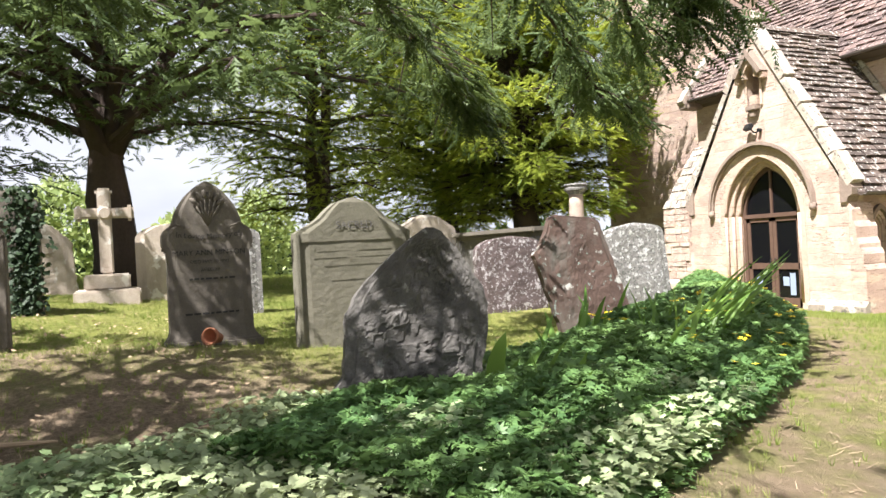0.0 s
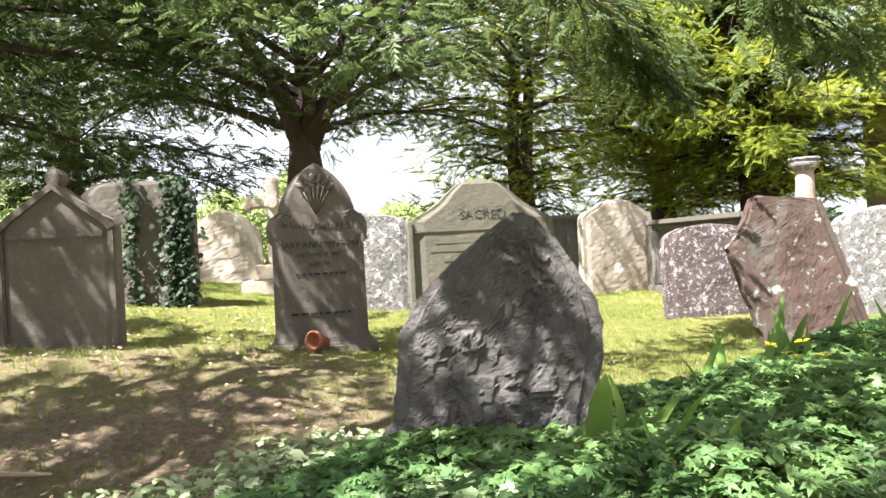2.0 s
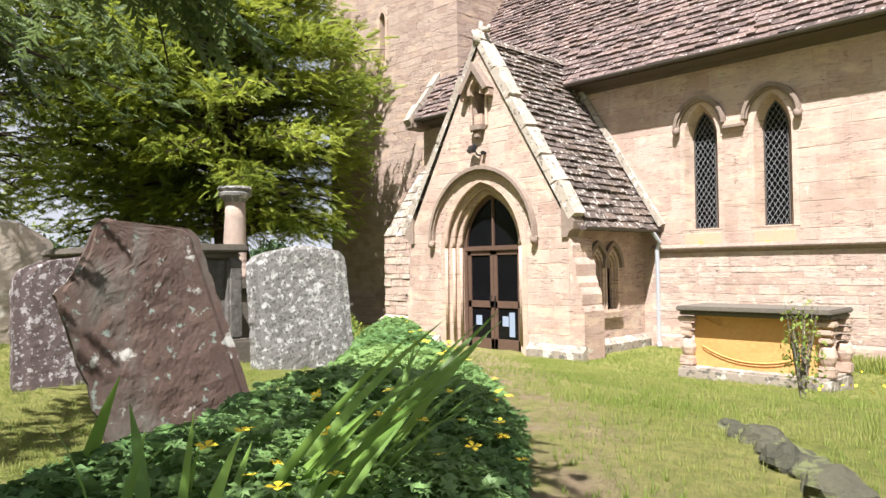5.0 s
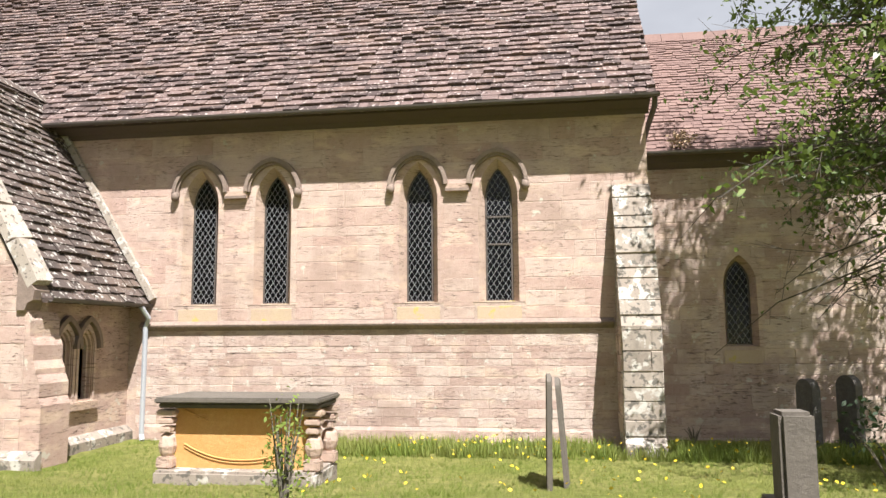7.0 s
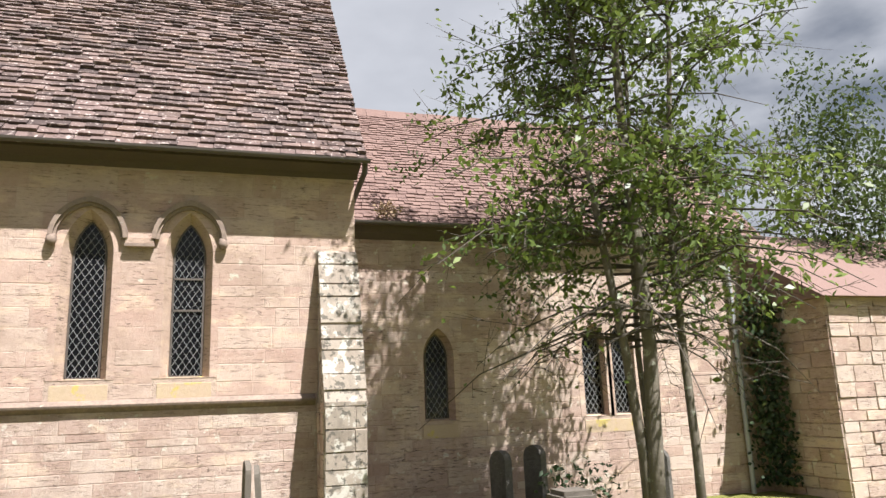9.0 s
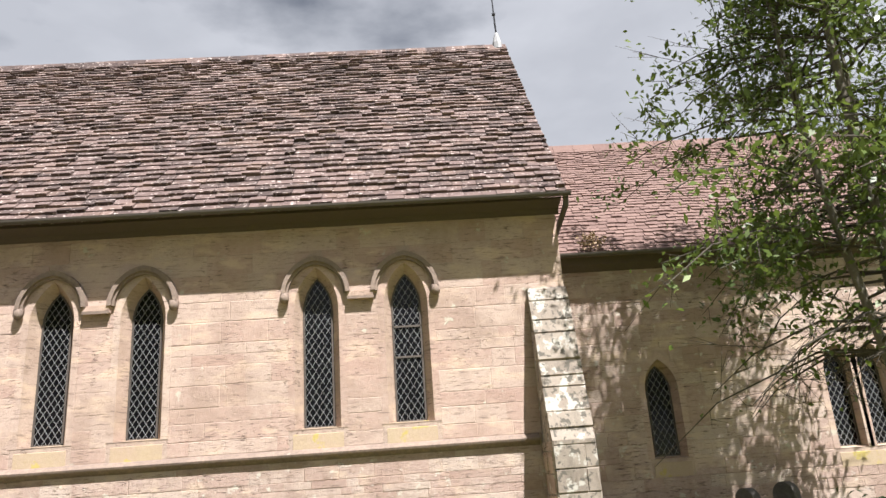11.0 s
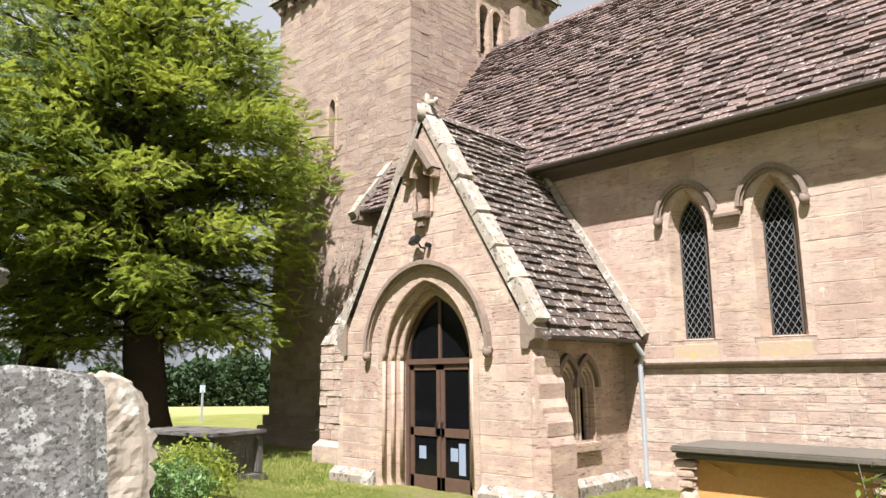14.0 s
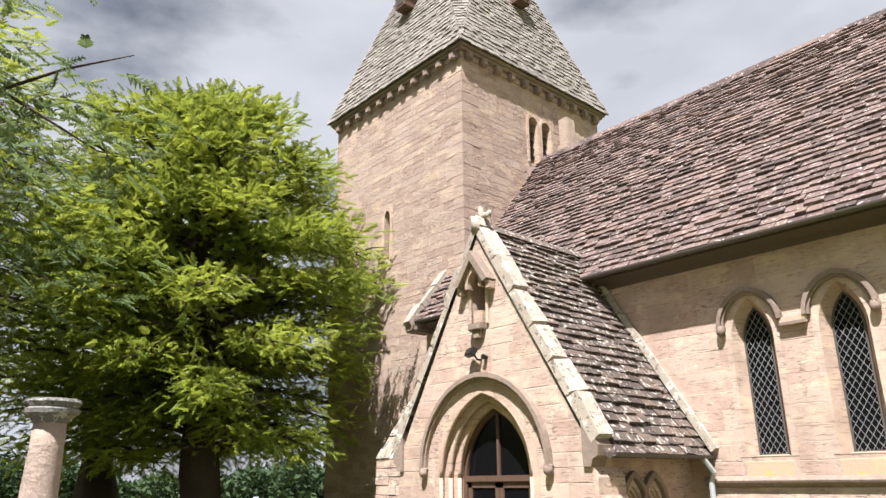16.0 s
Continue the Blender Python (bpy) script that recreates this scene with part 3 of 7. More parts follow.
def hood(parent, cx, half, zs, top, y, proud=0.11, width=0.1, stops=(True, True), low=0.0):
    bm = bmesh.new()
    a, b = pointed(cx, half, zs - low, zs, top), pointed(cx, half + width, zs - low, zs, top + width * 1.25)
    if low == 0:
        a, b = a[1:-1], b[1:-1]
    band(bm, a, b, south, y, y - proud * 0.6)
    c = pointed(cx, half + width * 0.35, zs - low, zs, top + width * 0.45)
    c = c[1:-1] if low == 0 else c
    band(bm, c, b, south, y - proud * 0.6 + 0.002, y - proud)
    ob = part("hood_mould", bm, M_HOOD, parent, "weathered pointed hood mould")
    for s, on in zip((-1, 1), stops):
        if on:
            bm = bmesh.new()
            u = cx + s * (half + width * 0.5)
            bmesh.ops.create_icosphere(bm, subdivisions=2, radius=0.075, matrix=Matrix.Translation((u, y - 0.07, zs - low - 0.05)) @ Matrix.Diagonal((1, 1, 1.2, 1)))
            box(bm, u - 0.06, u + 0.06, y - 0.11, y, zs - low - 0.03, zs - low + 0.03, 0.01)
            part("hood_stop", bm, M_HOOD, parent, "small carved head-stop", True)
    return ob


def walls():
    # nave
    wall = tagged(holed("wall_nave_south", [(NAVE_W, -0.4), (NAVE_E, -0.4), (NAVE_E, 5.72), (NAVE_W, 5.72)],
                        [pointed(x, 0.33, 2.47, 4.24, 4.9) for x in WIN_X], south, 0.0, 0.7, M_MORTAR),
                  "long pinkish sandstone nave wall with paired lancets", "wall", kind="structure")
    g = tagged(holed("wall_nave_east", [(0.7, -0.4), (6.5, -0.4), (6.5, 5.72), (RIDGE_Y, 10.6), (0.7, 6.9), (0.7, 5.7)], [], east, NAVE_E - 0.6, NAVE_E, M_RUBBLE),
               "stone gable wall closing the nave", "wall", kind="structure")
    tagged(boxes("wall_nave_north", [(NAVE_W, NAVE_E, 6.5, 7.2, -0.4, 5.72)], M_RUBBLE), "plain stone north wall", "wall", kind="structure")
    tagged(boxes("floor", [(NAVE_W, 15.6, 0.75, 6.45, -0.1, 0.05)], M_DARK), "dark stone floor inside the church", "floor", kind="structure")
    for x in range(4):
        cx = WIN_X[x]
        w = lancet(None, cx, 0.225, 2.48, 4.24, 4.75, 0.0, name="window_%d" % (x + 1), divided=x == 3)
        tagged(w, "narrow lancet window with diamond leaded panes" + (" and two iron bars" if x == 3 else " and a mossy sill"))
        hood(w, cx, 0.42, 4.46, 4.93, 0.0, stops=(x % 2 == 0, x % 2 == 1))
    for a, b in ((0, 1), (2, 3)):
        m = (WIN_X[a] + WIN_X[b]) / 2
        link = boxes("trim", [(m - 0.2, m + 0.2, -0.09, 0.0, 4.34, 4.47)], M_DRESS, None, bevel=0.012)
        tagged(link, "plain stone label block joining two hood moulds", "trim", "hood label blocks", "structure")
        tagged(boxes("label_edge", [(m - 0.2, m + 0.2, -0.105, -0.09, 4.34, 4.385)], M_HOOD, link))
    bm = bmesh.new()
    prism(bm, [(0, 2.02), (-0.03, 2.05), (-0.09, 2.09), (-0.1, 2.12), (0, 2.19)], lambda u, v, d: (d, u, v), -0.9, 7.3)
    tagged(part("trim", bm, M_HOOD), "weathered stone string course along the nave", "string course", kind="structure")
    # added dark band where the nave wall lies in eaves shade
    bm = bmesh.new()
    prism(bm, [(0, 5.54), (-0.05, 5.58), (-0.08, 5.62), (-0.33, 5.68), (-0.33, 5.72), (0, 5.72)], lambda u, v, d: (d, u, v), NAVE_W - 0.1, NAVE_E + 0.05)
    tagged(part("trim", bm, M_EAVES_SHADE), "added cornice under the nave eaves, its colour darkened for eaves shade", "cornice", kind="structure")
    bm = bmesh.new()
    prism(bm, [(0, -0.4), (-0.022, -0.4), (-0.022, 0.36), (0, 0.42)], lambda u, v, d: (d, u, v), -0.9, 7.3)
    tagged(part("trim", bm, M_RUBBLE), "rough chamfered stone plinth of the nave", "plinth", kind="structure")
    block = [s for x in WIN_X for s in arch_blocks(pointed(x, 0.33, 2.3, 4.24, 4.88), 0.1)]
    up = courses(NAVE_W, NAVE_E, 2.19, 5.56, (0.16, 0.34), (0.25, 0.9), block, gap=0.005, proud=(0.001, 0.005), seed=4)
    lay(wall, "stone_block", up, ((0, 0, 0), (1, 0, 0), (0, 0, 1), (0, -1, 0)), M_ASHLAR, lambda u, v: 2.8 < u < 7 and v < 4.6, 140)
    lo = courses(-0.95, NAVE_E, 0.42, 2.02, (0.08, 0.24), (0.15, 0.8), proud=(0.002, 0.009), gap=0.006, seed=9)
    lay(wall, "stone_block", lo, ((0, 0, 0), (1, 0, 0), (0, 0, 1), (0, -1, 0)), M_RUBBLE, lambda u, v: 3.8 < u < 7.2, 160)

    # buttress at the nave's east end
    b = empty("buttress", "tall stone buttress blotched with white and black lichen", "buttress", kind="structure")
    prof = [(0.0, -0.3), (-0.9, -0.3), (-0.9, 0.28), (-0.78, 0.4), (-0.78, 2.05), (-0.7, 2.2), (-0.06, 4.32), (0.0, 4.36)]
    bm = bmesh.new()
    prism(bm, prof, lambda u, v, d: (d, u, v), 7.34, 7.93)
    part("core", bm, M_BUTT, b)
    v = Vector((0, 0.64, 2.12))
    lay(b, "weathering_slab", courses(0.0, 0.63, 0, v.length, (0.16, 0.5), (0.3, 0.63), proud=(0.012, 0.045), seed=3),
        ((7.32, -0.7, 2.2), (1, 0, 0), v.normalized(), (0, -0.957, 0.289)), M_BUTT, lambda u, v: True)
    lay(b, "stone_block", courses(0.0, 0.59, 0.42, 2.05, (0.2, 0.33), (0.25, 0.6), seed=3, proud=(0.008, 0.03)),
        ((7.34, -0.78, 0), (1, 0, 0), (0, 0, 1), (0, -1, 0)), M_BUTT, lambda u, v: True)
    lay(b, "stone_block", courses(0.02, 0.74, 0.42, 2.05, (0.2, 0.33), (0.25, 0.6), seed=5, proud=(0.008, 0.02)),
        ((7.34, 0, 0), (0, -1, 0), (0, 0, 1), (-1, 0, 0)), M_RUBBLE, lambda u, v: True)

    # chancel, lower and set back
    ch = tagged(holed("wall_chancel_south", [(NAVE_E, -0.4), (15.7, -0.4), (15.7, 5.0), (NAVE_E, 5.0)],
                      [pointed(9.47, 0.27, 1.7, 2.75, 3.3), pointed(12.42, 0.25, 1.66, 2.85, 3.4), pointed(12.98, 0.25, 1.66, 2.85, 3.4)], south, 0.8, 1.4, M_MORTAR),
                  "low chancel wall of pink rubble stone", "wall", kind="structure")
    lancet(None, 9.47, 0.2, 1.72, 2.75, 3.15, 0.8, 0.07, name="window_5")
    lancet(None, 12.42, 0.2, 1.68, 2.85, 3.25, 0.8, 0.05, name="window_6")
    lancet(None, 12.98, 0.2, 1.68, 2.85, 3.25, 0.8, 0.05, name="window_7")
    block = arch_blocks(pointed(9.47, 0.27, 1.6, 2.75, 3.3), 0.06) + arch_blocks(pointed(12.7, 0.55, 1.6, 2.85, 3.4), 0.08)
    lay(ch, "stone_block", courses(NAVE_E, 15.7, 0.0, 4.8, (0.12, 0.28), (0.2, 0.75), block, proud=(0.002, 0.01), gap=0.007, seed=12),
        ((0, 0.8, 0), (1, 0, 0), (0, 0, 1), (0, -1, 0)), M_RUBBLE, lambda u, v: u < 11.5 and v < 4, 120)
    tagged(boxes("wall_chancel_north", [(NAVE_E, 15.7, 5.8, 6.4, -0.4, 5.0)], M_RUBBLE), "plain stone wall behind the chancel", "wall", kind="structure")
    tagged(holed("wall_chancel_east", [(0.8, -0.4), (6.4, -0.4), (6.4, 5.0), (3.6, 8.1), (0.8, 5.0)], [], east, 15.7, 16.3, M_RUBBLE),
           "stone gable wall ending the chancel", "wall", kind="structure")
    # this course carries the chancel's eaves shade in its dark colour
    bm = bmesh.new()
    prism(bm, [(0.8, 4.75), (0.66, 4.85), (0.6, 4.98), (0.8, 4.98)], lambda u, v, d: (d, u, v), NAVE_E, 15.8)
    tagged(part("trim", bm, M_EAVES_SHADE), "stone eaves course of the chancel, its colour darkened for eaves shade", "cornice", kind="structure")
    # vestry wing beyond the chancel
    vw = tagged(boxes("wall_vestry", [(16.0, 22.0, -1.0, 5.0, -0.6, 3.6)], M_MORTAR), "shaded rubble wall of a low vestry", "wall", kind="structure")
    lay(vw, "stone_block", courses(16.0, 22.0, 0, 3.5, (0.16, 0.3), (0.25, 0.7), proud=(0.01, 0.03), seed=21),
        ((0, -1.0, 0), (1, 0, 0), (0, 0, 1), (0, -1, 0)), M_RUBBLE, lambda u, v: False)
    lay(vw, "stone_block", courses(-1.0, 0.8, 0, 3.5, (0.16, 0.3), (0.25, 0.7), proud=(0.01, 0.03), seed=22),
        ((16.0, 0, 0), (0, 1, 0), (0, 0, 1), (-1, 0, 0)), M_RUBBLE, lambda u, v: True, 60)


def slope_roof(name, label, x0, x1, ey, ez, ry, rz, material, tile, row, widths, near, seed, back_y):
    roof = empty(name, label, "roof", kind="structure")
    bm = bmesh.new()
    prism(bm, [(ey, ez), (ry, rz), (back_y, ez), (back_y, ez - 0.06), (ry, rz - 0.12), (ey, ez - 0.06)], lambda u, v, d: (d, u, v), x0, x1)
    part("deck", bm, material, roof)
    v = Vector((0, ry - ey, rz - ez))
    n = Vector((0, -v.z, v.y)).normalized()
    tiles(roof, tile, ((x0, ey, ez), (1, 0, 0), v.normalized(), n), v.length, lambda y: (0, x1 - x0), row, widths, material, near, 0.042 if row > 0.13 else 0.02, seed=seed)
    x, rng = x0, random.Random(seed)
    while x < x1:
        w = min(0.45, x1 - x)
        bm = bmesh.new()
        prism(bm, [(ry - 0.15, rz - 0.13), (ry, rz + 0.1 + rng.uniform(-0.006, 0.006)), (ry + 0.15, rz - 0.13)], lambda u, v, d: (d, u, v), x + 0.004, x + w - 0.004)
        part("ridge_tile", bm, material, roof)
        x += w
    return roof


def gutter(parent, p, q, r=0.06):
    bm = bmesh.new()
    p, q = Vector(p), Vector(q)
    d = (q - p).normalized()
    s = d.cross(Vector((0, 0, 1)))
    prev = None
    for k in range(7):
        a = math.pi * k / 6
        o = s * (-math.cos(a) * r) + Vector((0, 0, -math.sin(a) * r))
        o2 = o * 0.85
        cur = [bm.verts.new(p + o), bm.verts.new(q + o), bm.verts.new(q + o2), bm.verts.new(p + o2)]
        if prev:
            bm.faces.new((prev[0], prev[1], cur[1], cur[0]))
            bm.faces.new((prev[3], cur[3], cur[2], prev[2]))
        prev = cur
    return part("gutter", bm, M_GUTTER, parent)


def roofs():
    r = slope_roof("roof_nave", "steep nave roof of mottled brown stone tiles", NAVE_W, NAVE_E + 0.12, -0.5, EAVE - 0.06, RIDGE_Y, RIDGE_Z, M_TILE, "roof_tile", 0.155, (0.16, 0.34),
                   lambda u, v: v < 1.1 and 7.0 < u < 15.5, 2, 7.62)
    gutter(r, (NAVE_W, -0.54, 5.73), (NAVE_E + 0.16, -0.54, 5.71))
    # west coping of the nave roof, against the tower
    v = Vector((0, RIDGE_Y + 0.5, RIDGE_Z - EAVE + 0.05))
    n = Vector((0, -v.z, v.y)).normalized()
    c = empty("gable_coping", "pale mossy stone coping up the roof edge beside the tower", "coping", kind="structure")
    lay(c, "coping_slab", courses(0, 0.26, -0.15, v.length, (0.6, 0.8), (0.26, 0.27), proud=(0.12, 0.15), seed=3),
        ((NAVE_W - 0.08, -0.5, EAVE - 0.05), (1, 0, 0), v.normalized(), n), M_COPING, lambda u, v: True)
    tagged(boxes("kneeler", [(NAVE_W - 0.1, NAVE_W + 0.3, -0.6, 0.0, 5.5, 5.86)], M_HOOD, c, bevel=0.03))
    # ridge finial at the east end
    f = empty("roof_finial", "lead-capped iron spike on the nave ridge", "finial")
    bm = bmesh.new()
    tube(bm, [(7.85, 3.6, 10.85), (7.85, 3.6, 11.02), (7.85, 3.6, 11.25), (7.85, 3.6, 11.3)], [0.12, 0.11, 0.05, 0.03], 8)
    part("lead_cap", bm, M_LEAD, f)
    bm = bmesh.new()
    tube(bm, [(7.85, 3.6, 11.28), (7.84, 3.6, 11.6), (7.83, 3.6, 12.3)], [0.022, 0.02, 0.012], 6)
    bmesh.ops.create_icosphere(bm, subdivisions=1, radius=0.05, matrix=Matrix.Translation((7.835, 3.6, 11.8)))
    part("spike", bm, M_IRON, f)
    ch = slope_roof("roof_chancel", "low chancel roof of reddish clay tiles", NAVE_E, 16.2, 0.5, 5.0, RIDGE_Y, 8.28, M_CHTILE, "roof_tile", 0.11, (0.15, 0.2),
                    lambda u, v: v < 1.5 and u < 1.6, 6, 6.7)
    gutter(ch, (NAVE_E + 0.05, 0.46, 5.0), (16.2, 0.46, 4.98))
    bm = bmesh.new()
    prism(bm, [(-1.2, 3.55), (2.0, 5.4), (5.2, 3.55)], lambda u, v, d: (d, u, v), 15.8, 22.2)
    tagged(part("roof_vestry", bm, M_CHTILE), "small tiled vestry roof", "roof", kind="structure")
    # rainwater pipe at the nave's corner
    d = empty("downpipe", "dark iron downpipe bending under the nave eaves", "downpipe")
    bm = bmesh.new()
    tube(bm, [(8.02, -0.46, 5.74), (8.02, -0.4, 5.55), (7.98, 0.3, 5.35), (7.98, 0.72, 5.25), (7.98, 0.72, 4.9)], [0.045] * 5, 8)
    part("pipe", bm, M_GUTTER, d)
    d = empty("downpipe", "pale grey downpipe on the chancel wall", "downpipe")
    bm = bmesh.new()
    tube(bm, [(15.45, 0.5, 4.95), (15.45, 0.72, 4.7), (15.45, 0.72, 0.1)], [0.045] * 3, 8)
    part("pipe", bm, M_PIPE, d)


def porch():
    outer = [(PX - 2.1, -0.4), (PX + 2.1, -0.4), (PX + 2.1, 2.55), (PX, 6.2), (PX - 2.1, 2.55)]
    wall = tagged(holed("wall_porch_front", outer, [pointed(PX, 1.14, 0.14, 2.2, 3.6), [(PX - 0.19, 4.6), (PX - 0.19, 5.35), (PX, 5.55), (PX + 0.19, 5.35), (PX + 0.19, 4.6)]],
                        south, PF, PF + 0.45, M_MORTAR), "gabled porch front of pink sandstone with a pointed doorway", "wall", kind="structure")
    tagged(holed("wall_porch_east", [(PF + 0.45, -0.4), (0.0, -0.4), (0.0, 2.5), (PF + 0.45, 2.5)],
                 [pointed(-1.72, 0.17, 0.95, 1.75, 2.1), pointed(-1.2, 0.17, 0.95, 1.75, 2.1)], east, -1.12, -1.5, M_ASHLAR),
           "side wall of the porch with twin small lights", "wall", kind="structure")
    tagged(boxes("wall_porch_west", [(PX - 2.1, PX - 1.7, PF + 0.45, 0.0, -0.4, 2.5)], M_ASHLAR), "plain side wall of the porch", "wall", kind="structure")
    tagged(boxes("floor_porch", [(PX - 1.7, PX + 1.6, PF + 0.45, 0.0, -0.2, 0.1)], M_DARK), "dark paved porch floor", "floor", kind="structure")
    for y in (-1.72, -1.2):
        win = empty("window_8" if y < -1.5 else "window_9", "small moulded twin light of the porch", "window", "porch lights", "structure")
        for k, (h, x) in enumerate(((0.24, -1.1), (0.2, -1.14), (0.16, -1.19))):
            bm = bmesh.new()
            band(bm, pointed(y, h - 0.05, 0.9, 1.75, 2.06 - 0.05 * k), pointed(y, h, 0.9, 1.75, 2.14 - 0.05 * k), east, x - 0.05, x)
            part("moulding", bm, M_ASHLAR, win)
        bm = bmesh.new()
        prism(bm, pointed(y, 0.15, 0.92, 1.75, 2.0), east, -1.3, -1.29)
        part("pane", bm, M_GLASS, win).visible_shadow = False
    sl = boxes("window_sill", [(-1.3, -1.05, -2.0, -0.92, 0.78, 0.92)], M_DRESS, None, bevel=0.015)
    tagged(sl, "plain stone sill below the twin lights", "sill", kind="structure")
    bm = bmesh.new()
    band(bm, pointed(-1.72, 0.27, 1.75, 1.75, 2.18)[1:-1], pointed(-1.72, 0.34, 1.75, 1.75, 2.27)[1:-1], east, -1.12, -1.04)
    band(bm, pointed(-1.2, 0.27, 1.75, 1.75, 2.18)[1:-1], pointed(-1.2, 0.34, 1.75, 1.75, 2.27)[1:-1], east, -1.12, -1.042)
    tagged(part("trim", bm, M_HOOD), "hood moulds over the porch lights", "trim", kind="structure")

    # stones of the front
    block = arch_blocks(pointed(PX, 1.14, 0.0, 2.2, 3.6), 0.02, 0.1) + [(PX - 0.26, PX + 0.26, 4.5, 5.72)]
    clip = lambda z, w: (PX - 2.1, PX + 2.1) if w < 2.55 else (PX - max(0.04, 2.1 * (6.2 - w) / 3.65), PX + max(0.04, 2.1 * (6.2 - w) / 3.65))
    lay(wall, "stone_block", courses(0, 0, 0.35, 6.1, (0.2, 0.3), (0.3, 0.75), block, clip, proud=(0.002, 0.006), gap=0.006, seed=14),
        ((0, PF, 0), (1, 0, 0), (0, 0, 1), (0, -1, 0)), M_ASHLAR, lambda u, v: True, 220)
    # arch orders
    for k, (a, b, y0, y1) in enumerate(((1.14, 1.02, PF + 0.16, PF - 0.01), (1.02, 0.91, PF + 0.26, PF + 0.1), (0.91, 0.8, PF + 0.36, PF + 0.2))):
        bm = bmesh.new()
        band(bm, pointed(PX, b, 0.1, 2.2, 2.54 + 0.95 * b), pointed(PX, a, 0.1, 2.2, 2.54 + 0.95 * a), south, y0, y1)
        part("arch_moulding", bm, M_DRESS, wall)
        bm = bmesh.new()
        for s in (-1, 1):
            tube(bm, [(PX + s * b, y1 + 0.03, 0.3), (PX + s * b, y1 + 0.03, 2.2)], [0.035, 0.035], 8)
        pts = [(u, y1 + 0.03, v) for u, v in pointed(PX, b, 2.2, 2.2, 2.54 + 0.95 * b, 12)[1:-1]]
        tube(bm, pts, [0.035] * len(pts), 8)
        part("roll_moulding", bm, M_DRESS, wall, smooth=True)
    hd = empty("door_hood", "pointed hood mould over the porch doorway", "hood mould", kind="structure")
    hood(hd, PX, 1.33, 2.34, 3.7, PF, 0.12, 0.095)
    # door
    door = empty("door_1", "closed double oak door with glass panes and a glazed pointed head", "door", kind="structure")
    y = PF + 0.34
    bm = bmesh.new()
    band(bm, pointed(PX, 0.72, 0.12, 2.2, 3.2), pointed(PX, 0.81, 0.12, 2.2, 3.31), south, y + 0.08, y - 0.02)
    box(bm, PX - 0.76, PX + 0.76, y - 0.035, y + 0.08, 2.13, 2.23, 0.012)
    box(bm, PX - 0.025, PX + 0.025, y - 0.01, y + 0.06, 2.23, 3.18)
    part("door_frame", bm, M_WOOD, door)
    bm = bmesh.new()
    prism(bm, pointed(PX, 0.73, 2.2, 2.21, 3.21), south, y + 0.03, y + 0.036)
    part("fanlight", bm, M_GLASS, door).visible_shadow = False
    for s in (-1, 1):
        leafd = empty("door_leaf", "", "")
        leafd.parent = door
        x0, x1 = (PX - 0.71, PX - 0.005) if s < 0 else (PX + 0.005, PX + 0.71)
        bm = bmesh.new()
        for q in ((x0, x0 + 0.09, 0.14, 2.13), (x1 - 0.09, x1, 0.14, 2.13), (x0, x1, 2.04, 2.13), (x0, x1, 0.98, 1.12), (x0, x1, 0.14, 0.36)):
            box(bm, q[0], q[1], y, y + 0.05, q[2], q[3], 0.006)
        part("leaf_frame", bm, M_WOOD, leafd)
        for z0, z1 in ((0.36, 0.98), (1.12, 2.04)):
            boxes("pane", [(x0 + 0.09, x1 - 0.09, y + 0.022, y + 0.028, z0, z1)], M_GLASS, leafd).visible_shadow = False
        # sheets stand before the panes; their colour carries the glass's dimming
        boxes("notice", [(x0 + 0.2, x0 + 0.36, y + 0.014, y + 0.018, 0.62, 0.82), (x0 + 0.38, x0 + 0.52, y + 0.014, y + 0.018, 0.42, 0.9)][: 2 if s > 0 else 1], M_NOTICE, leafd, "paper notice, its colour dimmed as if behind the glass")
        bm = bmesh.new()
        u = PX + s * 0.06
        tube(bm, [(u, y - 0.005, 1.0), (u, y - 0.05, 1.02), (u, y - 0.05, 1.2), (u, y - 0.005, 1.22)], [0.011] * 4, 6)
        part("door_handle", bm, M_IRON, leafd)
    # niche with its gabled canopy
    ni = empty("niche", "empty canopied statue niche above the doorway", "niche", kind="structure")
    boxes("niche_back", [(PX - 0.2, PX + 0.2, PF + 0.41, PF + 0.44, 4.5, 5.6)], M_DRESS, ni)
    bm = bmesh.new()
    prism(bm, [(PX - 0.4, 5.3), (PX, 5.86), (PX + 0.4, 5.3), (PX + 0.3, 5.26), (PX, 5.68), (PX - 0.3, 5.26)], south, PF, PF - 0.22)
    part("canopy", bm, M_HOOD, ni, "weathered gablet canopy")
    bm = bmesh.new()
    band(bm, pointed(PX, 0.13, 5.22, 5.3, 5.5), pointed(PX, 0.2, 5.22, 5.3, 5.62), south, PF, PF - 0.14)
    for s in (-1, 1):
        box(bm, PX + s * 0.34 - 0.05, PX + s * 0.34 + 0.05, PF - 0.16, PF, 5.14, 5.28, 0.015)
        tube(bm, [(PX + s * 0.2, PF - 0.02, 4.6), (PX + s * 0.2, PF - 0.02, 5.25)], [0.03, 0.03], 8)
    part("canopy_arch", bm, M_DRESS, ni)
    boxes("pedestal", [(PX - 0.1, PX + 0.1, PF - 0.06, PF + 0.3, 4.62, 4.84)], M_DRESS, ni, bevel=0.02)
    bm = bmesh.new()
    box(bm, PX - 0.16, PX + 0.16, PF - 0.14, PF, 4.5, 4.62, 0.02)
    box(bm, PX - 0.08, PX + 0.08, PF - 0.1, PF, 4.36, 4.5, 0.02)
    part("corbel", bm, M_HOOD, ni)
    # floodlight under the niche
    fl = empty("floodlight", "small black floodlight on a bracket above the doorway", "floodlight")
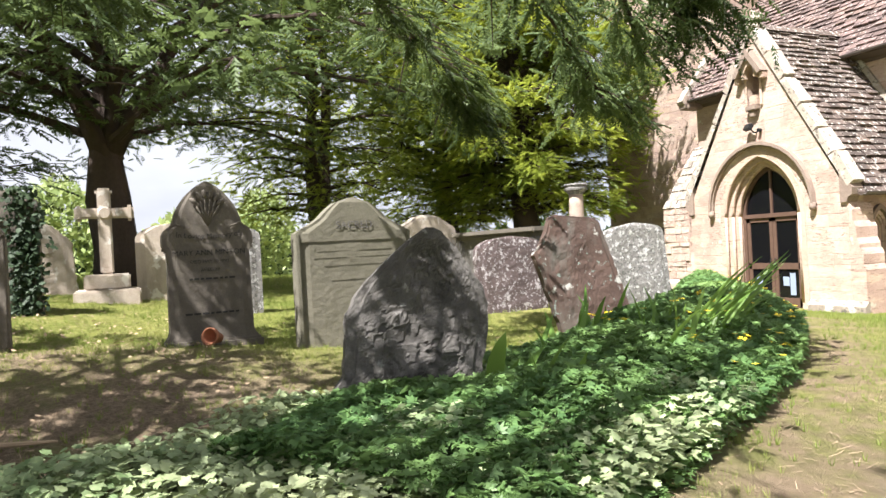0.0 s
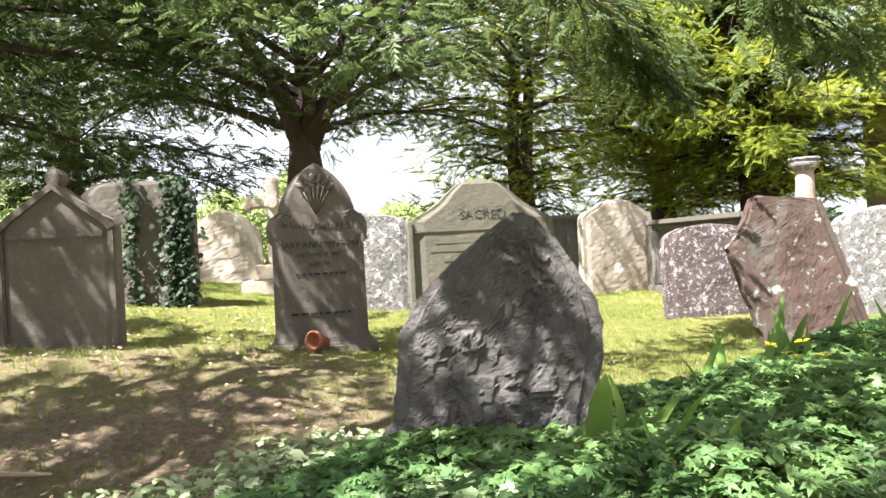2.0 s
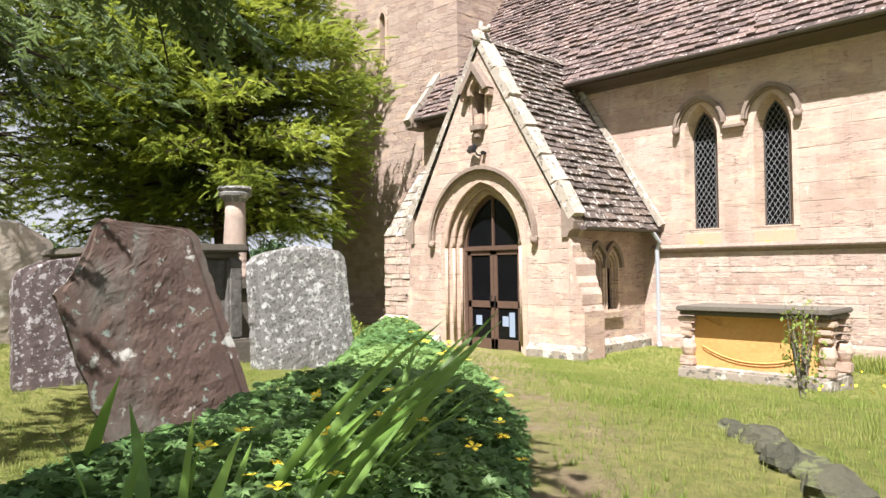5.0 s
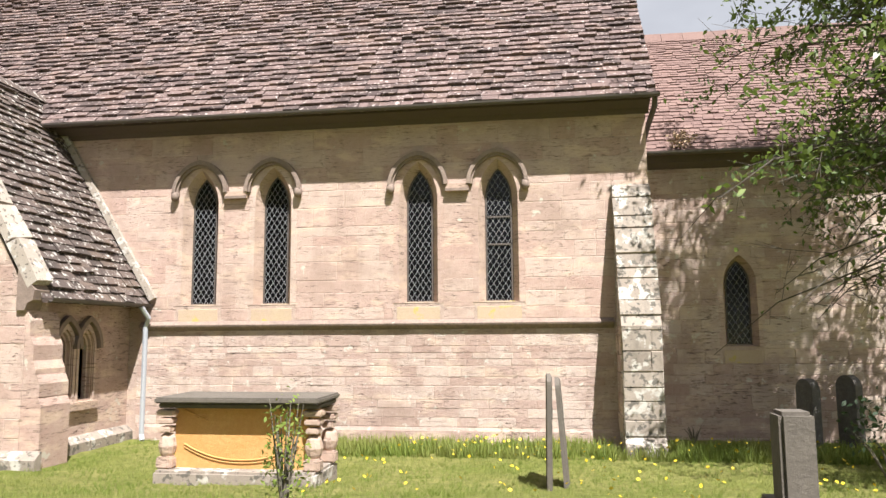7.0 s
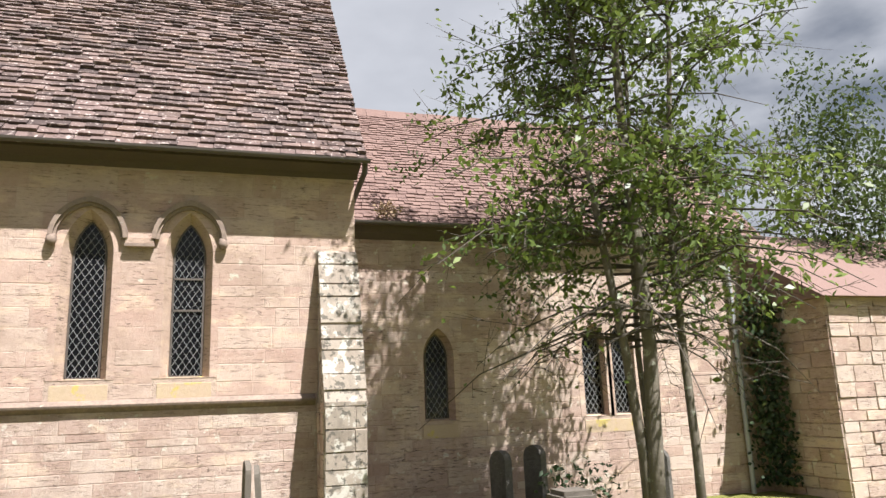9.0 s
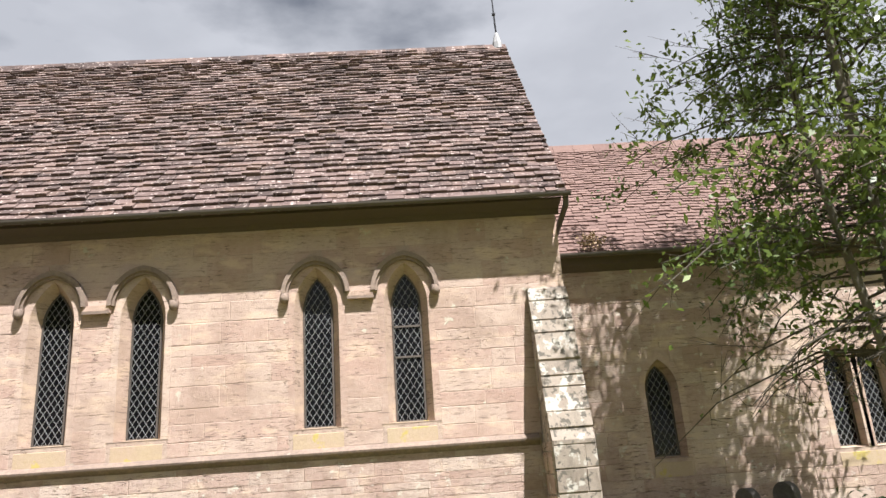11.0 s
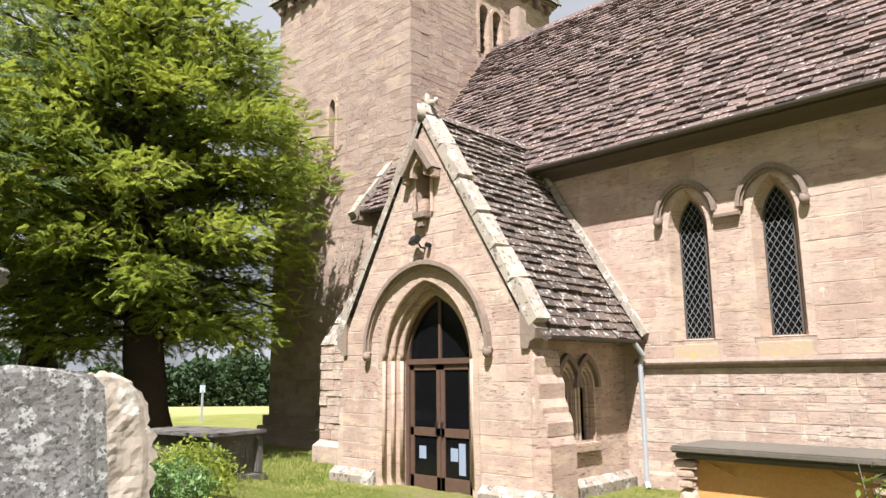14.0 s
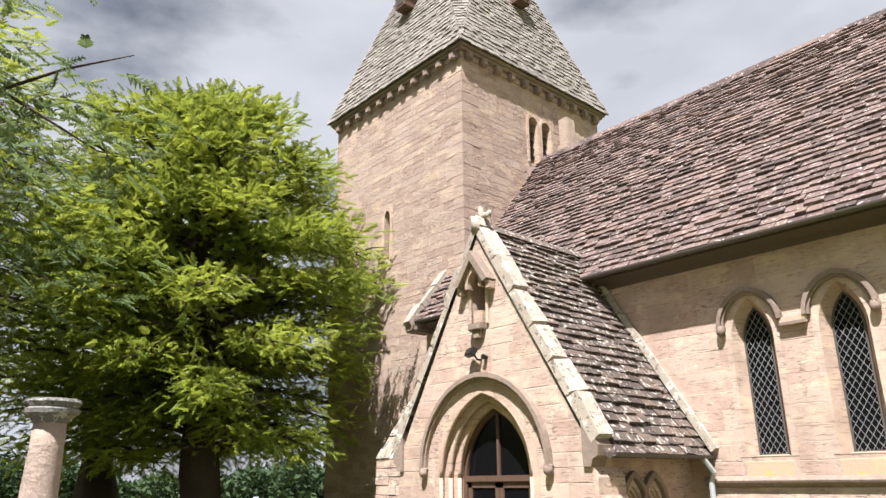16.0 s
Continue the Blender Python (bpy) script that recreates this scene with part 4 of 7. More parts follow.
    bm = bmesh.new()
    box(bm, -0.12, 0.12, -0.05, 0.05, -0.07, 0.07, 0.012)
    ob = part("lamp_head", bm, M_IRON, fl)
    ob.matrix_basis = pose(PX - 0.06, PF - 0.16, 4.14, -28, 0, -18)
    bm = bmesh.new()
    tube(bm, [(PX + 0.02, PF, 4.02), (PX + 0.02, PF - 0.1, 4.02), (PX - 0.02, PF - 0.13, 4.1)], [0.02, 0.02, 0.015], 6)
    tube(bm, [(PX + 0.14, PF, 4.05), (PX + 0.14, PF - 0.09, 4.05)], [0.035, 0.045], 8)
    part("bracket", bm, M_IRON, fl)

    # roof and gable coping
    roof = empty("roof_porch", "steep porch roof of dark lichen-spotted stone tiles", "roof", kind="structure")
    rz, ez, hw = 6.3, 2.5, 2.28
    bm = bmesh.new()
    prism(bm, [(PX - hw, ez), (PX, rz), (PX + hw, ez), (PX + hw, ez - 0.07), (PX, rz - 0.12), (PX - hw, ez - 0.07)], lambda u, v, d: (u, d, v), PF + 0.1, 0.06)
    part("deck", bm, M_PTILE, roof)
    for s in (-1, 1):
        v = Vector((-s * hw, 0, rz - ez))
        n = Vector((s * (rz - ez), 0, hw)).normalized()
        tiles(roof, "roof_tile", ((PX + s * hw, PF + 0.28, ez), (0, 1, 0), v.normalized(), n), v.length, lambda y: (0, 2.55), 0.155, (0.18, 0.4), M_PTILE,
              lambda u, w: s > 0, 0.042, seed=8, limit=260)
        gutter(roof, (PX + s * (hw + 0.04), PF + 0.2, ez), (PX + s * (hw + 0.04), 0.0, ez))
        cp = empty("gable_coping", "broad lichen-crusted coping on the porch gable", "coping", "porch gable copings", "structure")
        lay(cp, "coping_slab", courses(0, 0.34, 0.12, v.length - 0.02, (0.55, 0.8), (0.34, 0.35), proud=(0.15, 0.17), seed=6),
            ((PX + s * (hw - 0.07), PF - 0.06, ez + 0.02), (0, 1, 0), v.normalized(), n), M_COPING, lambda u, w: True)
        bm = bmesh.new()
        x = PX + s * 2.1
        prism(bm, [(x - s * 0.12, 2.32), (x + s * 0.01, 2.32), (x + s * 0.05, 2.42), (x + s * 0.13, 2.46), (x + s * 0.15, 2.6), (x - s * 0.12, 3.0)], south, PF - 0.05, PF + 0.26)
        part("kneeler", bm, M_HOOD, cp, "moulded kneeler stone")
    # pale mortar fillet where the roof meets the nave wall
    bm = bmesh.new()
    ux, uz = hw / math.hypot(hw, rz - ez), (rz - ez) / math.hypot(hw, rz - ez)
    a, b = (PX + hw + 0.06, ez + 0.05), (PX + hw * 0.1, ez + (rz - ez) * 0.9 + 0.05)
    prism(bm, [a, (a[0] + uz * 0.12, a[1] + ux * 0.12), (b[0] + uz * 0.12, b[1] + ux * 0.12), b], south, -0.012, -0.09)
    part("mortar_fillet", bm, M_COPING, roof, "pale mortar fillet against the nave wall")
    bm = bmesh.new()
    prism(bm, [(PX - 0.1, 6.3), (PX, 6.44), (PX + 0.1, 6.3)], lambda u, v, d: (u, d, v), PF + 0.3, 0.2)
    part("ridge_tile", bm, M_PTILE, roof)
    f = empty("gable_finial", "worn carved stone finial on the porch gable", "finial")
    bm = bmesh.new()
    box(bm, PX - 0.1, PX + 0.1, PF - 0.08, PF + 0.26, 6.2, 6.5, 0.03)
    for s in (-1, 1):
        tube(bm, [(PX, PF + 0.09, 6.48), (PX + s * 0.1, PF + 0.09, 6.54), (PX + s * 0.2, PF + 0.09, 6.52), (PX + s * 0.22, PF + 0.09, 6.6)], [0.08, 0.06, 0.05, 0.03], 7)
    tube(bm, [(PX, PF + 0.09, 6.45), (PX, PF + 0.09, 6.72)], [0.08, 0.04], 7)
    part("finial_stone", bm, M_COPING, f, smooth=True)

    # stepped corner buttress and plinth
    for s in (-1, 1):
        b = empty("buttress", "low stepped corner buttress of the porch", "buttress", "porch buttresses", "structure")
        x = PX + s * 2.1
        for z0, z1, w in ((-0.4, 1.12, 0.3), (1.12, 1.42, 0.26), (1.42, 1.62, 0.19), (1.62, 1.95, 0.14), (1.95, 2.3, 0.07)):
            bm = bmesh.new()
            w = w if s > 0 else w * 0.5
            prism(bm, [(x - s * 0.1, z0), (x + s * w, z0), (x + s * w, z1 - 0.12), (x + s * (w - 0.05), z1), (x - s * 0.1, z1)], south, PF + 0.01, PF + 0.62)
            part("stage", bm, M_ASHLAR, b)
    bm = bmesh.new()
    for a, b in ((PX - 2.3, PX - 1.2), (PX + 1.2, PX + 2.46)):
        prism(bm, [(PF, -0.4), (PF - 0.14, -0.4), (PF - 0.14, 0.3), (PF - 0.02, 0.4), (PF, 0.4)], lambda u, v, d: (d, u, v), a, b)
    prism(bm, [(-1.12, -0.4), (-0.98, -0.4), (-0.98, 0.3), (-1.1, 0.4), (-1.12, 0.4)], lambda u, v, d: (u, d, v), PF + 0.6, 0.0)
    tagged(part("trim", bm, M_BUTT), "rough weathered plinth of the porch", "plinth", kind="structure")
    tagged(boxes("doorstep", [(PX - 1.1, PX + 1.1, PF - 0.35, PF + 0.4, 0.0, 0.13)], M_DRESS, None, bevel=0.02), "worn pale stone doorstep", "step", kind="structure")
    d = empty("downpipe", "pale grey downpipe between porch and nave", "downpipe")
    bm = bmesh.new()
    tube(bm, [(PX + hw + 0.04, -0.3, ez - 0.05), (PX + hw + 0.1, -0.15, ez - 0.25), (PX + hw + 0.02, -0.1, ez - 0.4), (PX + hw + 0.02, -0.1, 0.25), (PX + hw + 0.1, -0.2, 0.15)], [0.045] * 5, 8)
    part("pipe", bm, M_PIPE, d)
    # rough buttress west of the porch
    b = empty("buttress", "rough rubble buttress with a long sloping top", "buttress", kind="structure")
    bm = bmesh.new()
    prism(bm, [(0, -0.4), (-1.5, -0.4), (-1.5, 0.5), (-1.3, 0.6), (-1.3, 2.6), (0, 4.4)], lambda u, v, d: (d, u, v), -7.9, -6.9)
    part("core", bm, M_MORTAR, b)
    lay(b, "stone_block", courses(0, 1.0, 0.5, 2.6, (0.12, 0.24), (0.2, 0.5), proud=(0.01, 0.04), seed=31), ((-7.9, -1.3, 0), (1, 0, 0), (0, 0, 1), (0, -1, 0)), M_RUBBLE, lambda u, v: True)
    lay(b, "stone_block", courses(0, 0, 0.0, 4.3, (0.12, 0.24), (0.2, 0.5), proud=(0.01, 0.04), seed=32, clip=lambda z, w: (0.0, 1.3 if w < 2.6 else max(0.05, 1.3 * (4.4 - w) / 1.8))),
        ((-6.9, 0, 0), (0, -1, 0), (0, 0, 1), (1, 0, 0)), M_RUBBLE, lambda u, v: True)
    v = Vector((0, 1.3, 1.8))
    lay(b, "weathering_slab", courses(0, 1.04, 0, v.length, (0.2, 0.35), (0.3, 0.6), proud=(0.02, 0.05), seed=33), ((-7.92, -1.3, 2.6), (1, 0, 0), v.normalized(), (0, -0.81, 0.585)), M_BUTT, lambda u, v: True)


def tower():
    cx, cy = (TX0 + TX1) / 2, (TY0 + TY1) / 2
    s = tagged(holed("wall_tower_south", [(TX0, -0.5), (TX1, -0.5), (TX1, TZ), (TX0, TZ)], [pointed(-10.05, 0.14, 8.05, 9.3, 9.55)], south, TY0, TY0 + 0.7, M_MORTAR),
               "tower wall of coursed grey-pink stone with a slit window", "wall", kind="structure")
    e = tagged(holed("wall_tower_east", [(TY0 + 0.7, -0.5), (TY1, -0.5), (TY1, TZ), (TY0 + 0.7, TZ)], [pointed(3.28, 0.2, 10.7, 11.95, 12.2), pointed(3.84, 0.2, 10.7, 11.95, 12.2)], east, TX1, TX1 - 0.6, M_MORTAR),
               "tower wall with twin louvred belfry openings", "wall", kind="structure")
    tagged(boxes("wall_tower_west", [(TX0, TX0 + 0.7, TY0 + 0.7, TY1, -0.5, TZ)], M_TOWER), "plain tower wall", "wall", kind="structure")
    tagged(boxes("wall_tower_north", [(TX0 + 0.7, TX1 - 0.7, TY1 - 0.7, TY1, -0.5, TZ)], M_TOWER), "plain tower wall", "wall", kind="structure")
    tagged(boxes("floor_belfry", [(TX0 + 0.7, TX1 - 0.6, TY0 + 0.7, TY1 - 0.7, 10.4, 10.5)], M_DARK), "dark belfry floor", "floor", kind="structure")
    lay(s, "stone_block", courses(TX0, TX1, 0.9, TZ, (0.14, 0.25), (0.25, 0.6), [(-10.28, -9.82, 7.9, 9.75)], proud=(0.002, 0.008), gap=0.008, seed=41),
        ((0, TY0, 0), (1, 0, 0), (0, 0, 1), (0, -1, 0)), M_TOWER, lambda u, v: u > -9 and v > 6, 150)
    lay(e, "stone_block", courses(TY0, TY1, 5.5, TZ, (0.14, 0.25), (0.25, 0.6), [(2.98, 4.14, 10.5, 12.35)], proud=(0.002, 0.008), gap=0.008, seed=42),
        ((TX1, 0, 0), (0, 1, 0), (0, 0, 1), (1, 0, 0)), M_TOWER, lambda u, v: u < 2.6 and v > 9, 150)
    # squared corner stones
    z, k = 0.9, 0
    q = []
    while z < TZ - 0.3:
        w, w2 = (0.62, 0.36) if k % 2 else (0.36, 0.62)
        q.append((TX1 - w, TX1 + 0.014, TY0 - 0.014, TY0 + w2, z + 0.004, z + 0.296))
        z += 0.3
        k += 1
    for b in q:
        boxes("quoin", [b], M_TOWER, s, bevel=0.006)
    w = empty("window_10", "narrow round-headed slit in the tower", "window", kind="structure")
    bm = bmesh.new()
    band(bm, pointed(-10.05, 0.13, 8.05, 9.3, 9.52), pointed(-10.05, 0.24, 8.0, 9.3, 9.66), south, TY0 + 0.25, TY0 - 0.03)
    part("surround", bm, M_DRESS, w)
    # dark sheet in place of the shaded depth of the slit
    boxes("opening_shade", [(-10.2, -9.9, TY0 + 0.3, TY0 + 0.32, 8.0, 9.6)], M_DARK, w)
    w = empty("window_11", "twin pointed belfry openings, louvres coloured near-black as interior shade", "window", kind="structure")
    for y in (3.28, 3.84):
        bm = bmesh.new()
        band(bm, pointed(y, 0.19, 10.7, 11.95, 12.18), pointed(y, 0.27, 10.7, 11.95, 12.29), east, TX1 - 0.2, TX1 + 0.04)
        part("surround", bm, M_DRESS, w)
        for z in (11.0, 11.25, 11.5, 11.75):
            bm = bmesh.new()
            prism(bm, [(TX1 - 0.4, z + 0.16), (TX1 - 0.12, z), (TX1 - 0.12, z + 0.03), (TX1 - 0.4, z + 0.19)], lambda u, v, d: (u, d, v), y - 0.19, y + 0.19)
            # louvres take the belfry's inner shade as their colour
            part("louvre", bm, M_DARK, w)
    b = empty("pilaster", "stone pilaster with a stepped cap beside the belfry opening", "pilaster", kind="structure")
    boxes("shaft", [(TX1, TX1 + 0.4, 4.35, 5.3, 9.5, 11.6)], M_TOWER, b, bevel=0.03)
    boxes("cap", [(TX1, TX1 + 0.34, 4.45, 4.85, 11.6, 12.5)], M_TOWER, b, bevel=0.03)
    # plinth steps
    bm = bmesh.new()
    for z0, z1, o in ((-0.5, 0.35, 0.34), (0.35, 0.62, 0.24), (0.62, 0.9, 0.13)):
        box(bm, TX0 - o, TX1 - 0.2, TY0 - o, TY0 + 0.1, z0, z1, 0.02)
    tagged(part("trim", bm, M_TOWER), "stepped stone plinth of the tower", "plinth", kind="structure")
    # corbel table and cornice
    c = empty("cornice", "heavy corbelled stone cornice under the spire", "cornice", kind="structure")
    bm = bmesh.new()
    for z0, z1, o in ((13.28, 13.4, 0.2), (13.2, 13.28, 0.14)):
        box(bm, TX0 - o, TX1 + o, TY0 - o, TY1 + o, z0, z1, 0.02)
    part("cornice_slab", bm, M_HOOD, c)
    boxes("frieze", [(TX0 - 0.03, TX1 + 0.03, TY0 - 0.03, TY1 + 0.03, TZ, 13.2)], M_TOWER, c)
    n = 11
    for i in range(n):
        u = TX0 + 0.2 + (TX1 - TX0 - 0.4) * i / (n - 1)
        boxes("corbel", [(u - 0.11, u + 0.11, TY0 - 0.19, TY0, 12.98, 13.2)], M_HOOD, c, bevel=0.03)
        u = TY0 + 0.2 + (TY1 - TY0 - 0.4) * i / (n - 1)
        boxes("corbel", [(TX1, TX1 + 0.19, u - 0.11, u + 0.11, 12.98, 13.2)], M_HOOD, c, bevel=0.03)
    # spire: square, turning eight-sided as it rises
    sp = empty("spire", "tall shingled spire with a splayed foot", "spire", kind="structure")
    hx, hy, top, z0 = (TX1 - TX0) / 2 + 0.26, (TY1 - TY0) / 2 + 0.26, 24.5, 13.38
    bm = bmesh.new()
    base = [bm.verts.new((cx + sx * hx, cy + sy * hy, z0)) for sx, sy in ((-1, -1), (1, -1), (1, 1), (-1, 1))]
    mid = []
    for sx, sy in ((-1, -1), (1, -1), (1, 1), (-1, 1)):
        a = bm.verts.new((cx + sx * hx * 0.62 * 0.55, cy + sy * hy * 0.62, z0 + 4.3))
        b = bm.verts.new((cx + sx * hx * 0.62, cy + sy * hy * 0.62 * 0.55, z0 + 4.3))
        mid.append((a, b))
    tip = bm.verts.new((cx, cy, top))
    order = [mid[0][1], mid[0][0], mid[1][0], mid[1][1], mid[2][1], mid[2][0], mid[3][0], mid[3][1]]
    for i in range(8):
        bm.faces.new((order[i], order[(i + 1) % 8], tip))
    for i, (p, q2) in enumerate(((0, 1), (1, 2), (2, 3), (3, 0))):
        pair = ((mid[0][0], mid[1][0]), (mid[1][1], mid[2][1]), (mid[2][0], mid[3][0]), (mid[3][1], mid[0][1]))[i]
        bm.faces.new((base[p], base[q2], pair[1], pair[0]))
        bm.faces.new((base[p], mid[p][0], mid[p][1]))
    part("spire_deck", bm, M_SPIRE, sp)
    for fr, hw in ((((cx - hx, cy - hy, z0), (1, 0, 0), (0, hy * 0.38, 4.3)), hx), (((cx + hx, cy - hy, z0), (0, 1, 0), (-hx * 0.38, 0, 4.3)), hy)):
        o, u, v = (Vector(a) for a in fr)
        ln = v.length
        n = u.cross(v.normalized())
        tiles(sp, "shingle", (o, u, v.normalized(), n), ln, lambda y, hw=hw, ln=ln: (hw * 0.66 * y / ln, 2 * hw - hw * 0.66 * y / ln), 0.16, (0.14, 0.24), M_SPIRE, lambda a, b: False, 0.03, seed=51)
    # corner broach faces
    for sx in (1,):
        p0, a, b = Vector((cx + sx * hx, cy - hy, z0)), Vector((cx + sx * hx * 0.62 * 0.55, cy - hy * 0.62, z0 + 4.3)), Vector((cx + sx * hx * 0.62, cy - hy * 0.62 * 0.55, z0 + 4.3))
        u = (b - a).normalized()
        v = ((a + b) / 2 - p0)
        tiles(sp, "shingle", (p0, u, v.normalized(), u.cross(v.normalized())), v.length, lambda y, L=v.length, w=(b - a).length: (-w / 2 * y / L, w / 2 * y / L), 0.16, (0.14, 0.24), M_SPIRE, lambda a, b: False, 0.03, seed=52)
    for at, yaw in (((cx, cy - hy * 0.80, z0 + 3.0), 0), ((cx + hx * 0.80, cy, z0 + 3.0), 90)):
        lu = empty("lucarne", "tiny gabled louvred opening in the spire", "lucarne", "spire lucarnes", "structure")
        lu.matrix_basis = pose(*at, 0, 0, yaw) @ Matrix.Diagonal((0.8, 0.8, 0.8, 1))
        bm = bmesh.new()
        prism(bm, [(-0.3, 0), (0.3, 0), (0.3, 0.7), (0, 1.15), (-0.3, 0.7)], lambda u, v, d: (u, d, v), -0.25, 0.6)
        part("body", bm, M_WOOD, lu)
        bm = bmesh.new()
        prism(bm, [(-0.42, 0.6), (0, 1.28), (0.42, 0.6), (0, 1.16)], lambda u, v, d: (u, d, v), -0.36, 0.7)
        part("gable_roof", bm, M_SPIRE, lu)
        # flat dark sheet painted as the lucarne's shaded inside
        boxes("opening_shade", [(-0.18, 0.18, -0.27, -0.25, 0.1, 0.7)], M_DARK, lu)


walls()
roofs()
porch()
tower()

# ---- graves ----
def slab(bm, rows, thick, relief=0.0, nz=34, ns=18, seed=0.0, chip=0.0, flake=0.0):
    """An upright stone: rows of (height, left, right) give its outline; the faces carry relief."""
    zs = [r[0] for r in rows]
    front, back = [], []
    for i in range(nz + 1):
        z = zs[0] + (zs[-1] - zs[0]) * (i / nz)
        l, r = np.interp(z, zs, [q[1] for q in rows]), np.interp(z, zs, [q[2] for q in rows])
        fr, br = [], []
        for k in range(ns + 1):
            s = l + (r - l) * k / ns
            p = Vector((s * 3.1, z * 3.1, seed))
            d = relief * (noise.fractal(p * 1.3, 0.8, 2.2, 5) * 0.8 + 0.5 * abs(noise.noise(p * 4)))
            if flake:
                f = noise.fractal(p * 1.1 + Vector((3, 1, 7)), 0.9, 2.1, 4)
                d += flake * (math.floor(f * 5) / 5 + 0.10 * noise.noise(p * 6) + 0.03 * noise.noise(p * 15))
            edge = min(1.0, 4 * min(k, ns - k) / ns, 6 * (nz - i) / nz + 0.2)
            j = chip * noise.noise(p * 5 + Vector((9, 2, 4)))
            fr.append(bm.verts.new((thick / 2 + d * edge - 0.012 * (edge < 0.3), s + j * (k in (0, ns)), z + (j if i == nz else 0))))
            br.append(bm.verts.new((-thick / 2, s + j * (k in (0, ns)), z + (j if i == nz else 0))))
        front.append(fr)
        back.append(br)
    for i in range(nz):
        for k in range(ns):
            bm.faces.new((front[i][k], front[i][k + 1], front[i + 1][k + 1], front[i + 1][k]))
            bm.faces.new((back[i][k], back[i + 1][k], back[i + 1][k + 1], back[i][k + 1]))
        bm.faces.new((front[i][0], front[i + 1][0], back[i + 1][0], back[i][0]))
        bm.faces.new((front[i][ns], back[i][ns], back[i + 1][ns], front[i + 1][ns]))
    for k in range(ns):
        bm.faces.new((front[nz][k], front[nz][k + 1], back[nz][k + 1], back[nz][k]))
        bm.faces.new((front[0][k], back[0][k], back[0][k + 1], front[0][k + 1]))


def even(rows):
    return [(z, -h, h) for z, h in rows]


def gravestone(label, x, y, rows, thick, material, yaw=0, lean=0, tilt=0, relief=0.004, seed=0.0, chip=0.0, sink=0.12, name="headstone", z=None, flake=0.0, nz=34, ns=18):
    g = empty(name, label, "gravestone")
    rows = [(-sink, rows[0][1], rows[0][2])] + list(rows)
    g.matrix_basis = pose(x, y, hz(x, y) if z is None else z, tilt, lean, yaw)
    bm = bmesh.new()
    slab(bm, rows, thick, relief, nz, ns, seed, chip, flake)
    part("stone", bm, material, g)
    return g


def letters(parent, text, size, x, s, z, material, arc=0.0, name="inscription", depth=0.0015):
    """Cut letters, drawn with the built-in font, on the face at x."""
    cu = bpy.data.curves.new(name, "FONT")
    cu.body, cu.size, cu.align_x, cu.align_y, cu.extrude = text, size, "CENTER", "CENTER", depth
    tmp = new(name, cu)
    me = bpy.data.meshes.new_from_object(tmp.evaluated_get(bpy.context.evaluated_depsgraph_get()))
    bpy.data.objects.remove(tmp)
    me.materials.clear()
    me.materials.append(material)
    if arc:
        for v in me.vertices:
            v.co.y -= v.co.x * v.co.x * arc
    ob = new(name, me)
    ob.parent = parent
    ob.matrix_basis = pose(x, s, z, 90, 0, 90)
    return ob


def ogee(w, h, sh, drop=0.14):
    """Half-widths of a shouldered stone with a raised centre."""
    k = h - sh
    return even([(0, w), (sh, w), (sh + k * 0.06, w * 0.95), (sh + k * 0.2, w * 0.78), (sh + k * 0.38, w * 0.6), (sh + k * 0.62, w * 0.47), (sh + k * 0.84, w * 0.32), (sh + k * 0.96, w * 0.15), (h, w * 0.03)])


def round_top(w, h, rise):
    return even([(0, w), (h - rise, w)] + [(h - rise + rise * math.sin(a * math.pi / 16), max(0.01, w * math.cos(a * math.pi / 16))) for a in range(1, 9)])


